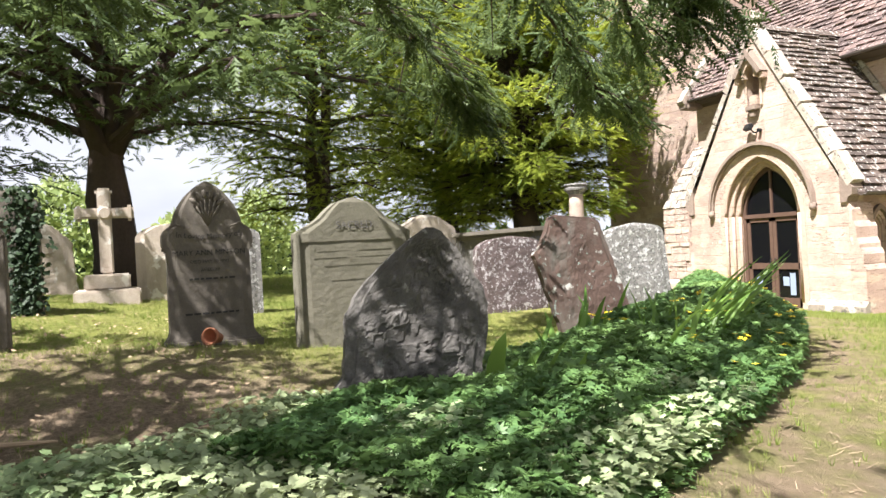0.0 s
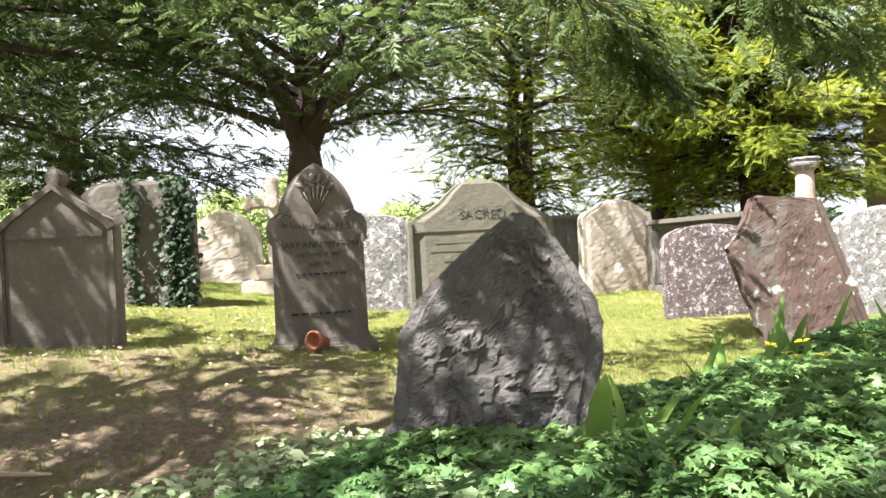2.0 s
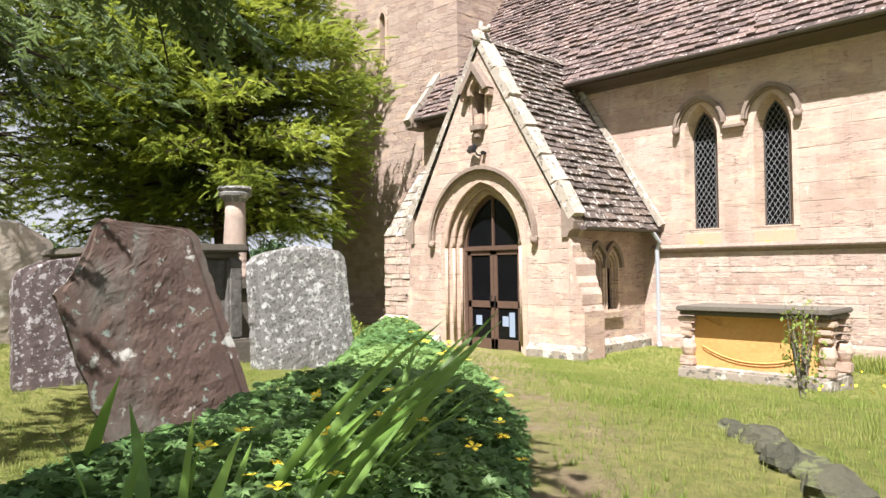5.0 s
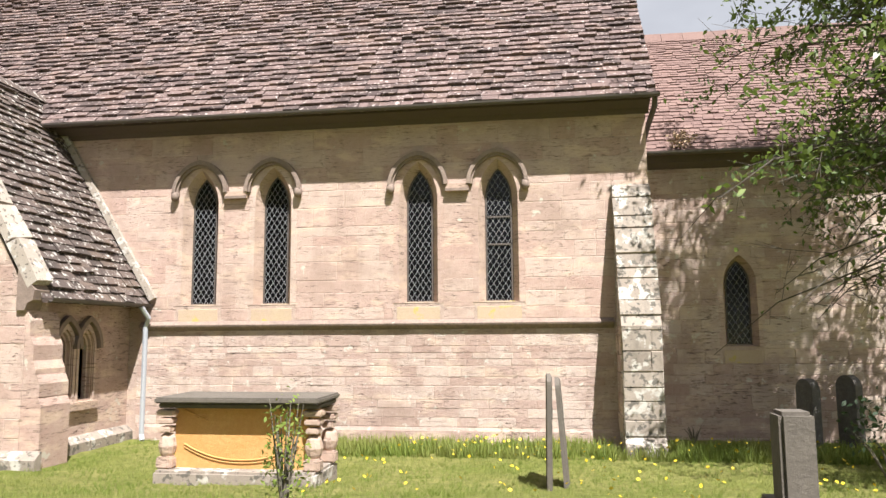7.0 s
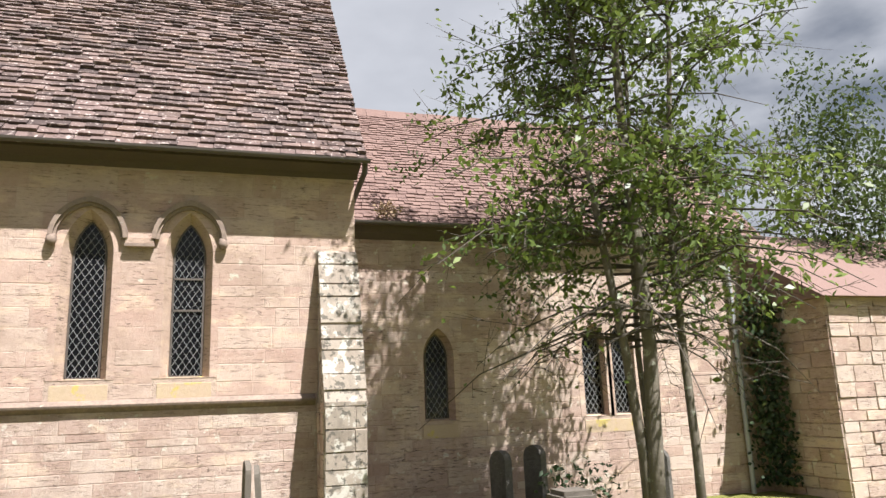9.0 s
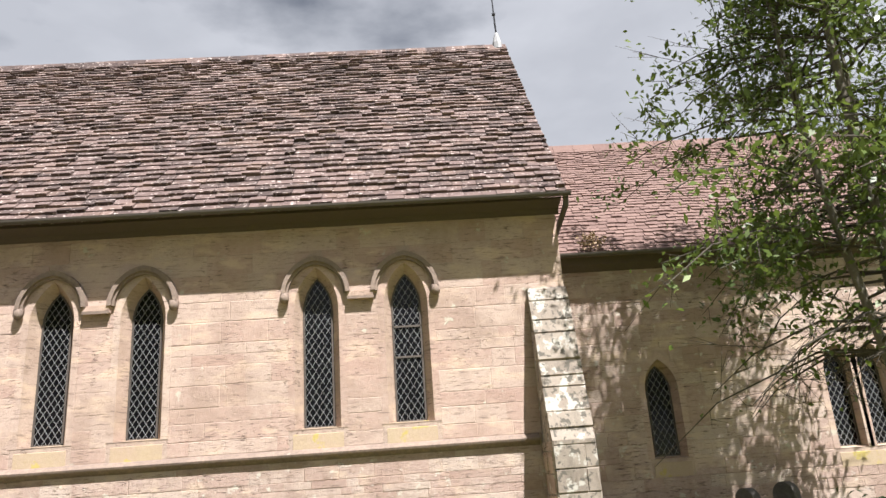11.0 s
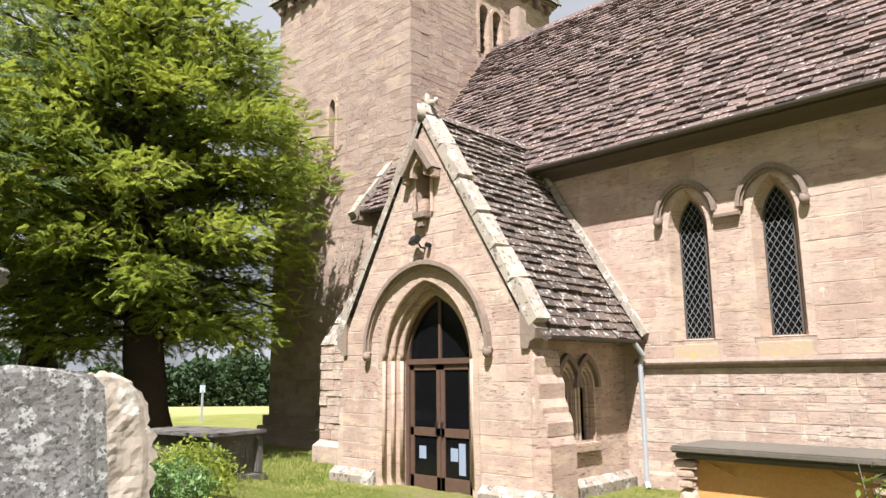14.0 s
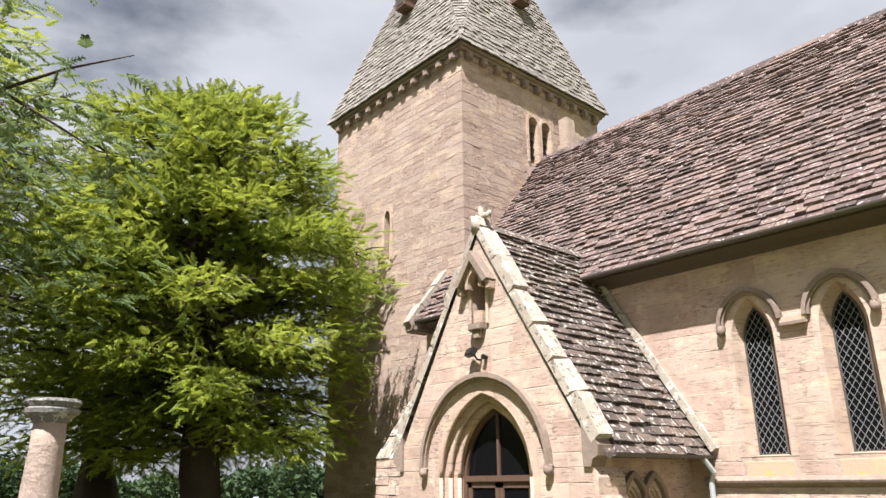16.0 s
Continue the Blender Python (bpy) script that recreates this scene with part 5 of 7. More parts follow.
def graves():
    # the stone with the carved lilies
    g = gravestone("dark grey headstone with carved lilies, black lettering and a pointed top", 3.0, -15.03,
                   even([(0, 0.345), (0.04, 0.335), (0.09, 0.298), (0.70, 0.293), (0.715, 0.318), (0.76, 0.325), (0.82, 0.322), (0.86, 0.30), (0.885, 0.25), (0.96, 0.232), (1.04, 0.195), (1.12, 0.135), (1.18, 0.065), (1.21, 0.01)]),
                   0.13, M_G_BROWN, yaw=3, lean=-1, seed=1.0)
    letters(g, "In Loving Memory of", 0.054, 0.0715, 0, 0.80, M_INK, -0.35)
    letters(g, "MARY ANN MINTON", 0.055, 0.0715, 0, 0.68, M_INK)
    letters(g, "DIED MAY 10 1893", 0.034, 0.0715, 0, 0.615, M_INK)
    letters(g, "AGED 59", 0.034, 0.0715, 0, 0.555, M_INK)
    for z, w in ((0.49, 0.15), (0.235, 0.19)):
        bm = bmesh.new()
        rng = random.Random(int(z * 100))
        u = -w
        while u < w:
            l = rng.uniform(0.02, 0.05)
            box(bm, 0.068, 0.0715, u, u + l, z - 0.007, z + 0.007)
            u += l + 0.012
        part("worn_lettering", bm, M_INK, g)
    bm = bmesh.new()
    rng = random.Random(4)
    for a in (-50, -28, -8, 12, 32, 54):
        r = 0.11 + 0.02 * math.cos(radians(a))
        tip = Vector((0.085, math.sin(radians(a)) * r, 0.93 + math.cos(radians(a)) * r + 0.05))
        tube(bm, [(0.07, 0, 0.88), (0.08, tip.y * 0.6, 0.92 + (tip.z - 0.93) * 0.5), tip], [0.007, 0.008, 0.006], 6)
        bmesh.ops.create_icosphere(bm, subdivisions=1, radius=0.025, matrix=Matrix.Translation(tip) @ Matrix.Rotation(-radians(a), 4, "X") @ Matrix.Diagonal((0.5, 0.8, 1.6, 1)))
    for s in (-1, 1):
        tube(bm, [(0.075, s * 0.16, 0.87), (0.078, s * 0.23, 0.9), (0.075, s * 0.27, 0.86)], [0.006, 0.009, 0.004], 6)
    part("lily_relief", bm, M_G_BROWN, g, "carved lily spray in relief", True)
    bm = bmesh.new()
    for s in (-1, 1):
        boxes("shoulder_corbel", [(-0.05, 0.05, s * 0.30 - 0.022, s * 0.30 + 0.022, 0.69, 0.74)], M_G_BROWN, g, bevel=0.015)
    box(bm, -0.09, 0.1, -0.36, 0.36, -0.1, 0.04, 0.02)
    part("base_moulding", bm, M_G_BROWN, g)

    g = gravestone("tall greenish headstone with a raised curved centre, lettered in capitals", 3.28, -14.0, ogee(0.46, 1.14, 0.88), 0.12, M_G_GREEN, yaw=4, lean=0, seed=2.0)
    letters(g, "SACRED", 0.08, 0.0665, 0, 0.93, M_G_DARK, depth=0.001)
    bm = bmesh.new()
    box(bm, 0.055, 0.066, -0.42, 0.42, 0.815, 0.822)
    for z, a, b in ((0.74, -0.3, 0.3), (0.69, -0.33, 0.28), (0.63, -0.25, 0.33), (0.52, -0.2, 0.2)):
        box(bm, 0.056, 0.0625, a, b, z, z + 0.008)
    part("worn_lettering", bm, M_G_GREEN, g)
    bm = bmesh.new()
    for s in (-1, 1):
        boxes("edge_roll", [(0.0, 0.074, s * 0.445 - 0.014, s * 0.445 + 0.014, 0.0, 0.88)], M_G_GREEN, g, bevel=0.005)
    tube(bm, [(0.064, 0.1, 0.46), (0.066, 0.16, 0.38), (0.066, 0.2, 0.34), (0.066, 0.3, 0.35), (0.066, 0.4, 0.37)], [0.002, 0.003, 0.004, 0.003, 0.001], 5)
    part("crack", bm, M_INK, g, "dark crack across the face")

    gravestone("large rough dark slab with a flaking face, leaning by the bed", 5.2, -14.27,
               [(0, -0.43, 0.33), (0.07, -0.42, 0.335), (0.15, -0.37, 0.345), (0.33, -0.345, 0.39), (0.46, -0.33, 0.40), (0.54, -0.29, 0.38), (0.62, -0.22, 0.34), (0.71, -0.12, 0.285), (0.80, -0.01, 0.225), (0.85, 0.06, 0.18), (0.87, 0.10, 0.14)],
               0.14, M_G_DARK, yaw=-9, lean=-6, tilt=0, relief=0.024, seed=3.0, chip=0.012, sink=0.15, z=1.09, flake=0.055, nz=96, ns=72)
    gravestone("brown gabled headstone with a recessed panel and a worn boss", 2.82, -16.72,
               even([(0, 0.37), (0.78, 0.37), (0.83, 0.34), (0.85, 0.28), (0.96, 0.15), (1.06, 0.03), (1.07, 0.03), (1.10, 0.06), (1.14, 0.055), (1.17, 0.02)]), 0.13, M_G_BROWN, yaw=2, seed=4.0)
    bm = bmesh.new()
    for s in (-1, 1):
        prism(bm, [(s * 0.37, 0.78), (s * 0.29, 0.86), (0, 1.08), (0, 1.03), (s * 0.27, 0.82), (s * 0.33, 0.76)], lambda u, v, d: (d, u, v), 0.06, 0.09)
        box(bm, 0.05, 0.085, s * 0.345 - 0.025, s * 0.345 + 0.025, 0, 0.76, 0.01)
    box(bm, 0.055, 0.08, -0.3, 0.3, 0.71, 0.74, 0.006)
    last = [o for o in bpy.data.objects if o.name.startswith("headstone")][-1]
    part("raised_border", bm, M_G_BROWN, last)
    gravestone("dark headstone with a waved top", 2.95, -17.75, ogee(0.42, 1.1, 0.93), 0.12, M_G_BROWN, yaw=-2, lean=2, seed=5.0)

    # leaning red stone: its top slants
    gravestone("reddish-brown leaning headstone patched with pale lichen, its shoulder broken", 3.02, -11.6,
               [(0, -0.28, 0.37), (0.05, -0.35, 0.37), (0.80, -0.37, 0.355), (0.86, -0.38, 0.35), (0.885, -0.30, 0.345), (0.96, -0.24, 0.345), (1.0, -0.20, 0.31), (1.04, -0.17, 0.2), (1.08, -0.14, 0.09), (1.12, -0.11, -0.01), (1.14, -0.09, -0.05)],
               0.11, M_G_RED, yaw=-10, lean=-5, tilt=15, relief=0.012, seed=6.0, chip=0.012, z=1.02, flake=0.012, nz=60, ns=40)
    # lichened stone before a chest tomb
    gravestone("squat round-shouldered headstone crusted with white lichen", 1.33, -11.55, round_top(0.43, 0.86, 0.16), 0.13, M_G_LICH, yaw=-4, lean=-2, relief=0.012, seed=7.0, chip=0.01)
    gravestone("broad grey lichen-speckled headstone", 1.45, -9.85, even([(0, 0.45), (0.82, 0.43), (0.89, 0.36), (0.92, 0.2), (0.94, 0.02)]), 0.13, M_G_GREY, yaw=-6, lean=-2, tilt=3, relief=0.012, seed=8.0, chip=0.012, z=1.09)
    gravestone("tall pale headstone streaked with dark stain", -1.3, -11.52, even([(0, 0.52), (0.95, 0.51), (1.0, 0.44), (1.05, 0.33), (1.13, 0.2), (1.16, 0.03)]), 0.14, M_G_WHITE, yaw=12, lean=1, relief=0.012, seed=9.0, chip=0.015, z=1.2)
    gravestone("mottled pale and brown leaning headstone", 1.3, -13.3, [(0, -0.5, 0.42), (0.5, -0.48, 0.36), (0.72, -0.46, 0.3), (0.78, -0.3, 0.16), (0.82, -0.12, -0.05)], 0.13, M_G_LICH, yaw=-4, lean=4, relief=0.015, seed=10.0, chip=0.012)
    gravestone("small weathered grey footstone in the grass", -1.75, -12.65, even([(0, 0.4), (0.42, 0.38), (0.5, 0.27), (0.55, 0.06)]), 0.1, M_G_GREY, seed=11.0, relief=0.01)
    gravestone("broad grey headstone with a flat arched top", 0.9, -14.75, round_top(0.44, 0.92, 0.12), 0.13, M_G_GREY, relief=0.012, seed=12.0)
    gravestone("pale broken stone in sun", -3.4, -16.9, even([(0, 0.6), (0.75, 0.55), (1.0, 0.3), (1.1, 0.05)]), 0.15, M_G_WHITE, seed=13.0, relief=0.02, chip=0.03)
    gravestone("small dark upright stone in the shade", -3.8, -17.95, even([(0, 0.3), (0.7, 0.28), (0.82, 0.12)]), 0.12, M_G_DARK, seed=14.0)
    gravestone("broad tan round-topped headstone among the far graves", -1.2, -15.0, round_top(0.5, 1.0, 0.2), 0.13, M_G_WHITE, seed=15.0)
    # jagged pale stone near the column
    gravestone("jagged pale stone beside the column", 0.25, -9.02, even([(0, 0.36), (0.6, 0.35), (0.9, 0.28), (1.02, 0.2), (1.1, 0.06)]), 0.16, M_G_WHITE, yaw=-12, relief=0.03, seed=16.0, chip=0.06)
    # stone clad in ivy
    gravestone("tall stone half covered with dark ivy", 0.7, -16.85, even([(0, 0.5), (1.05, 0.5), (1.12, 0.42), (1.16, 0.3)]), 0.18, M_G_BROWN, seed=17.0, relief=0.012)
    # stones by the chancel
    for k, (x, y, w, h, yaw) in enumerate(((6.22, -3.35, 0.24, 1.22, 86), (6.42, -3.1, 0.24, 1.16, 82))):
        gravestone("thin pale headstone seen edge-on, leaning to its neighbour", x, y, round_top(w, h, 0.1), 0.06, M_G_BROWN, yaw=yaw - 84, tilt=0, lean=1 - 5 * k, seed=18.0 + k, relief=0.008, z=0.27)
    for k, (x, y, h) in enumerate(((10.12, -0.2, 1.08), (10.78, 0.0, 1.12), (12.7, -0.5, 1.0))):
        gravestone("slim dark mossy headstone in the shade of the small tree", x, y, even([(0, 0.17), (h - 0.14, 0.17), (h - 0.05, 0.13), (h, 0.04)]), 0.16, M_G_DARK, yaw=22 + k * 8, seed=22.0 + k)

    # chest tombs
    def chest(label, x, y, lx, ly, h, z, material, top, yaw=0):
        t = empty("chest_tomb", label, "chest tomb")
        t.matrix_basis = pose(x, y, z, 0, 0, yaw)
        boxes("body", [(-lx / 2, lx / 2, -ly / 2, ly / 2, -0.1, h - 0.1)], material, t, bevel=0.015)
        bm = bmesh.new()
        box(bm, -lx / 2 - 0.11, lx / 2 + 0.11, -ly / 2 - 0.11, ly / 2 + 0.11, h - 0.07, h, 0.018)
        box(bm, -lx / 2 - 0.06, lx / 2 + 0.06, -ly / 2 - 0.06, ly / 2 + 0.06, h - 0.12, h - 0.07, 0.015)
        part("ledger_slab", bm, top, t)
        for s in (-1, 1):
            for q in (-1, 1):
                boxes("corner_pilaster", [(s * lx / 2 - 0.07, s * lx / 2 + 0.07, q * ly / 2 - 0.07, q * ly / 2 + 0.07, 0.1, h - 0.12)], material, t, bevel=0.02)
        boxes("plinth", [(-lx / 2 - 0.12, lx / 2 + 0.12, -ly / 2 - 0.12, ly / 2 + 0.12, -0.15, 0.1)], top, t, bevel=0.02)
        for s in (-1, 1):
            bm = bmesh.new()
            y0 = ly / 2 - 0.22
            for q in ((-y0, y0, 0.2, 0.24), (-y0, y0, h - 0.26, h - 0.22), (-y0, -y0 + 0.04, 0.2, h - 0.22), (y0 - 0.04, y0, 0.2, h - 0.22)):
                box(bm, s * lx / 2 - 0.012, s * lx / 2 + 0.014, *q)
            part("panel_moulding", bm, material, t)
        return t
    chest("dark panelled chest tomb with a broad ledger", -4.3, -11.85, 1.6, 0.95, 1.12, 1.15, M_G_DARK, M_G_DARK, 6)
    chest("low chest tomb with a flat ledger behind the lichened stone", -0.1, -10.62, 1.9, 0.75, 0.92, 1.14, M_G_DARK, M_G_BROWN, 4)
    chest("shaded flat chest tomb below the yew", -6.4, -4.9, 1.9, 0.9, 0.8, 0.3, M_G_DARK, M_G_DARK, 12)

    # ochre tomb before the nave
    t = empty("ochre_chest_tomb", "ochre-stained chest tomb with baluster corners and a pale plinth", "chest tomb")
    x0, x1, y0, y1, z = 1.7, 3.52, -3.7, -3.1, 0.29
    boxes("body", [(x0 + 0.08, x1 - 0.08, y0 + 0.07, y1 - 0.07, z + 0.1, z + 0.84)], M_G_ORANGE, t)
    bm = bmesh.new()
    box(bm, x0 - 0.1, x1 + 0.1, y0 - 0.14, y1 + 0.14, z + 0.87, z + 0.94, 0.018)
    box(bm, x0 - 0.08, x1 + 0.08, y0 - 0.07, y1 + 0.07, z + 0.81, z + 0.87, 0.015)
    part("ledger_slab", bm, M_G_BROWN, t, "mossy projecting top slab")
    for x in (x0, x1):
        for y in (y0, y1):
            bm = bmesh.new()
            box(bm, x - 0.1, x + 0.1, y - 0.06, y + 0.1, z + 0.1, z + 0.24, 0.02)
            tube(bm, [(x, y + 0.04, z + 0.24), (x, y + 0.04, z + 0.28), (x, y + 0.04, z + 0.36), (x, y + 0.04, z + 0.46), (x, y + 0.04, z + 0.5)], [0.07, 0.09, 0.11, 0.09, 0.06], 10)
            for k in range(3):
                w = 0.075 + 0.018 * k
                box(bm, x - w, x + w, y - 0.06, y + 0.12, z + 0.52 + k * 0.1, z + 0.59 + k * 0.1, 0.015)
            part("corner_baluster", bm, M_DRESS, t, smooth=False)
    boxes("plinth", [(x0 - 0.08, x1 + 0.08, y0 - 0.16, y1 + 0.14, z - 0.3, z + 0.1)], M_BUTT, t, bevel=0.03)
    bm = bmesh.new()
    pts = [(x0 + 0.2 + (x1 - x0 - 0.4) * k / 16, y0 + 0.06, z + 0.2 + 0.18 * (abs(k - 8) / 8) ** 2.2) for k in range(17)]
    tube(bm, pts, [0.012] * 17, 6)
    tube(bm, [(p[0], p[1] + 0.004, p[2] - 0.035) for p in pts], [0.009] * 17, 6)
    for s, x in ((1, x1 - 0.45), (-1, x0 + 0.2)):
        for k in range(4):
            tube(bm, [(x + 0.05 * k, y0 + 0.065, z + 0.78 - 0.03 * k), (x + 0.15 + 0.05 * k, y0 + 0.06, z + 0.72 - 0.02 * k), (x + 0.26, y0 + 0.065, z + 0.73 - 0.025 * k)], [0.006] * 3, 5)
    part("carved_swag", bm, M_G_ORANGE, t, "carved drapery swag")

    # column on a pedestal
    c = empty("memorial_column", "broken pinkish memorial column with a round cap on a square pedestal", "monument", at=(0.05, -9.74, hz(0.05, -9.74)))
    boxes("pedestal", [(-0.19, 0.19, -0.19, 0.19, -0.1, 0.62)], M_G_BROWN, c, bevel=0.02)
    boxes("pedestal_cap", [(-0.23, 0.23, -0.23, 0.23, 0.62, 0.74)], M_G_BROWN, c, bevel=0.03)
    bm = bmesh.new()
    tube(bm, [(0, 0, 0.72), (0, 0, 0.8), (0, 0, 0.84), (0, 0, 1.1), (0.01, 0, 1.35), (0.01, 0, 1.52)], [0.16, 0.15, 0.115, 0.11, 0.1, 0.098], 18)
    part("shaft", bm, M_TOWER, c, "worn pinkish shaft", True)
    bm = bmesh.new()
    tube(bm, [(0.01, 0, 1.5), (0.01, 0, 1.54), (0.01, 0, 1.56), (0.01, 0, 1.585), (0.01, 0, 1.6), (0.01, 0, 1.63), (0.01, 0, 1.65)], [0.1, 0.13, 0.16, 0.165, 0.145, 0.17, 0.16], 22)
    part("cap", bm, M_G_GREY, c, "round moulded cap")

    # cross on two steps
    c = empty("stone_cross", "weathered stone cross on a two-stepped base", "cross", at=(-0.9, -15.82, hz(-0.9, -15.82)))
    for k, (w, a, b) in enumerate(((0.36, -0.1, 0.15), (0.25, 0.15, 0.33))):
        boxes("step", [(-w, w, -w, w, a, b)], M_G_WHITE, c, bevel=0.02)
    boxes("shaft", [(-0.06, 0.06, -0.075, 0.075, 0.33, 1.34)], M_G_WHITE, c, bevel=0.02)
    boxes("cross_head", [(-0.062, 0.062, -0.095, 0.095, 1.27, 1.36)], M_G_WHITE, c, bevel=0.03)
    bm = bmesh.new()
    box(bm, -0.058, 0.058, -0.28, 0.28, 1.0, 1.12, 0.02)
    for s in (-1, 1):
        box(bm, -0.06, 0.06, s * 0.275 - 0.05, s * 0.275 + 0.05, 0.965, 1.155, 0.03)
    tube(bm, [(0.05, 0, 1.06), (0.09, 0, 1.06)], [0.085, 0.06], 14)
    part("cross_arm", bm, M_G_WHITE, c)

    # cross base by the chancel path
    c = empty("stepped_pedestal", "stone pedestal with steps, pale on top", "monument", at=(7.4, -8.0, 0.72))
    boxes("shaft", [(-0.04, 0.13, -0.09, 0.09, 0.3, 0.86)], M_G_BROWN, c, bevel=0.02)
    boxes("step", [(-0.1, 0.2, -0.16, 0.16, 0.0, 0.42)], M_G_BROWN, c, bevel=0.02)
    boxes("step", [(-0.2, 0.34, -0.28, 0.28, -0.2, 0.22)], M_G_BROWN, c, bevel=0.02)

    # overturned pot at the foot of the lettered stone
    p = empty("flower_pot", "small overturned terracotta flower pot", "flower pot")
    p.matrix_basis = pose(3.16, -15.0, hz(3.16, -15.0) + 0.055, 78, 0, 52)
    bm = bmesh.new()
    prof = [(0.035, 0.0), (0.055, 0.1), (0.064, 0.1), (0.066, 0.13), (0.056, 0.13), (0.048, 0.09), (0.03, 0.01)]
    rings = [[bm.verts.new((r * math.cos(a * math.tau / 16), r * math.sin(a * math.tau / 16), z)) for a in range(16)] for r, z in prof]
    for a, b in zip(rings, rings[1:]):
        for k in range(16):
            bm.faces.new((a[k], a[(k + 1) % 16], b[(k + 1) % 16], b[k]))
    bm.faces.new(rings[0])
    bm.faces.new(rings[-1][::-1])
    part("pot", bm, M_TERRA, p, smooth=True)
    # rough stones edging a hollow in the grass
    rng = random.Random(8)
    for k in range(14):
        f = k / 13
        x, y = 4.95 + 1.05 * f + rng.uniform(-0.06, 0.06), -9.55 - 1.35 * f + 0.2 * math.sin(f * 3) + rng.uniform(-0.04, 0.04)
        r = rng.uniform(0.06, 0.13)
        rk = empty("edging_stone", "rough mossy grey stone edging a hollow", "stone", "edging stones", at=(x, y, hz(x, y) + 0.005))
        bm = bmesh.new()
        bmesh.ops.create_icosphere(bm, subdivisions=3, radius=r)
        for v in bm.verts:
            v.co *= 1 + 0.45 * noise.fractal(v.co * 7 + Vector((k * 3, 0, 0)), 0.8, 2, 4)
            v.co.z *= 0.7
        part("rock", bm, M_MOSS, rk)
    # fallen branch on the litter
    st = empty("fallen_stick", "dry bent stick lying on the needle litter", "stick")
    bm = bmesh.new()
    h0 = hz(4.9, -16.4)
    tube(bm, [(4.6, -16.6, h0 + 0.02), (4.75, -16.35, h0 + 0.04), (4.95, -16.15, h0 + 0.03), (4.98, -15.9, h0 + 0.02)], [0.014, 0.018, 0.014, 0.006], 6)
    part("branch", bm, M_STRAW, st)


graves()


# ---- plants ----
RNG = np.random.RandomState(11)


def feather(n=7, fine=False):
    """A flat spray of needles: narrow leaves in pairs along a stem, as quads."""
    vs, fs = [], []
    for i in range(n):
        t = (i + 0.5) / n
        ln = 0.34 * (1 - 0.55 * t) * (0.8 + 0.4 * ((i * 7) % 5) / 5)
        for s in (-1, 1):
            b = len(vs)
            a = 0.8 + 0.12 * ((i * 3) % 4)
            w = 0.05
            dx, dy = math.cos(a) * ln, s * math.sin(a) * ln
            z = -0.10 * t * t
            vs += [(t - w, 0, z), (t + w, 0, z), (t + dx * 0.7 + w * 0.8, dy * 0.62, z + 0.03), (t + dx, dy, z - 0.05)]
            fs.append((b, b + 1, b + 2, b + 3))
    b = len(vs)
    vs += [(0, -0.012, 0), (0, 0.012, 0), (1, 0.004, -0.1), (1, -0.004, -0.1)]
    fs.append((b, b + 1, b + 2, b + 3))
    return vs, fs


def needles():
    """A finer spray for boughs near the eye: side twigs with short needles."""
    vs, fs = [], []
    for i in range(9):
        t = (i + 0.5) / 9.5
        for s in (-1, 1):
            ln = 0.42 * (1 - 0.6 * t)
            ca, sa = math.cos(0.85), s * math.sin(0.85)
            for k in range(5):
                u = (k + 0.6) / 5 * ln
                cx, cy = t + ca * u, sa * u
                for q in (-1, 1):
                    b = len(vs)
                    dx, dy = ca * 0.05 - q * sa * 0.045, sa * 0.05 + q * ca * 0.045 * 1.0
                    vs += [(cx - 0.008, cy, -0.1 * t * t), (cx + 0.008, cy, -0.1 * t * t), (cx + dx + 0.006, cy + dy, -0.1 * t * t - 0.012), (cx + dx - 0.006, cy + dy, -0.1 * t * t - 0.012)]
                    fs.append((b, b + 1, b + 2, b + 3))
    b = len(vs)
    vs += [(0, -0.01, 0), (0, 0.01, 0), (1, 0.003, -0.1), (1, -0.003, -0.1)]
    fs.append((b, b + 1, b + 2, b + 3))
    return vs, fs


SPRAY = feather()
FINE = needles()


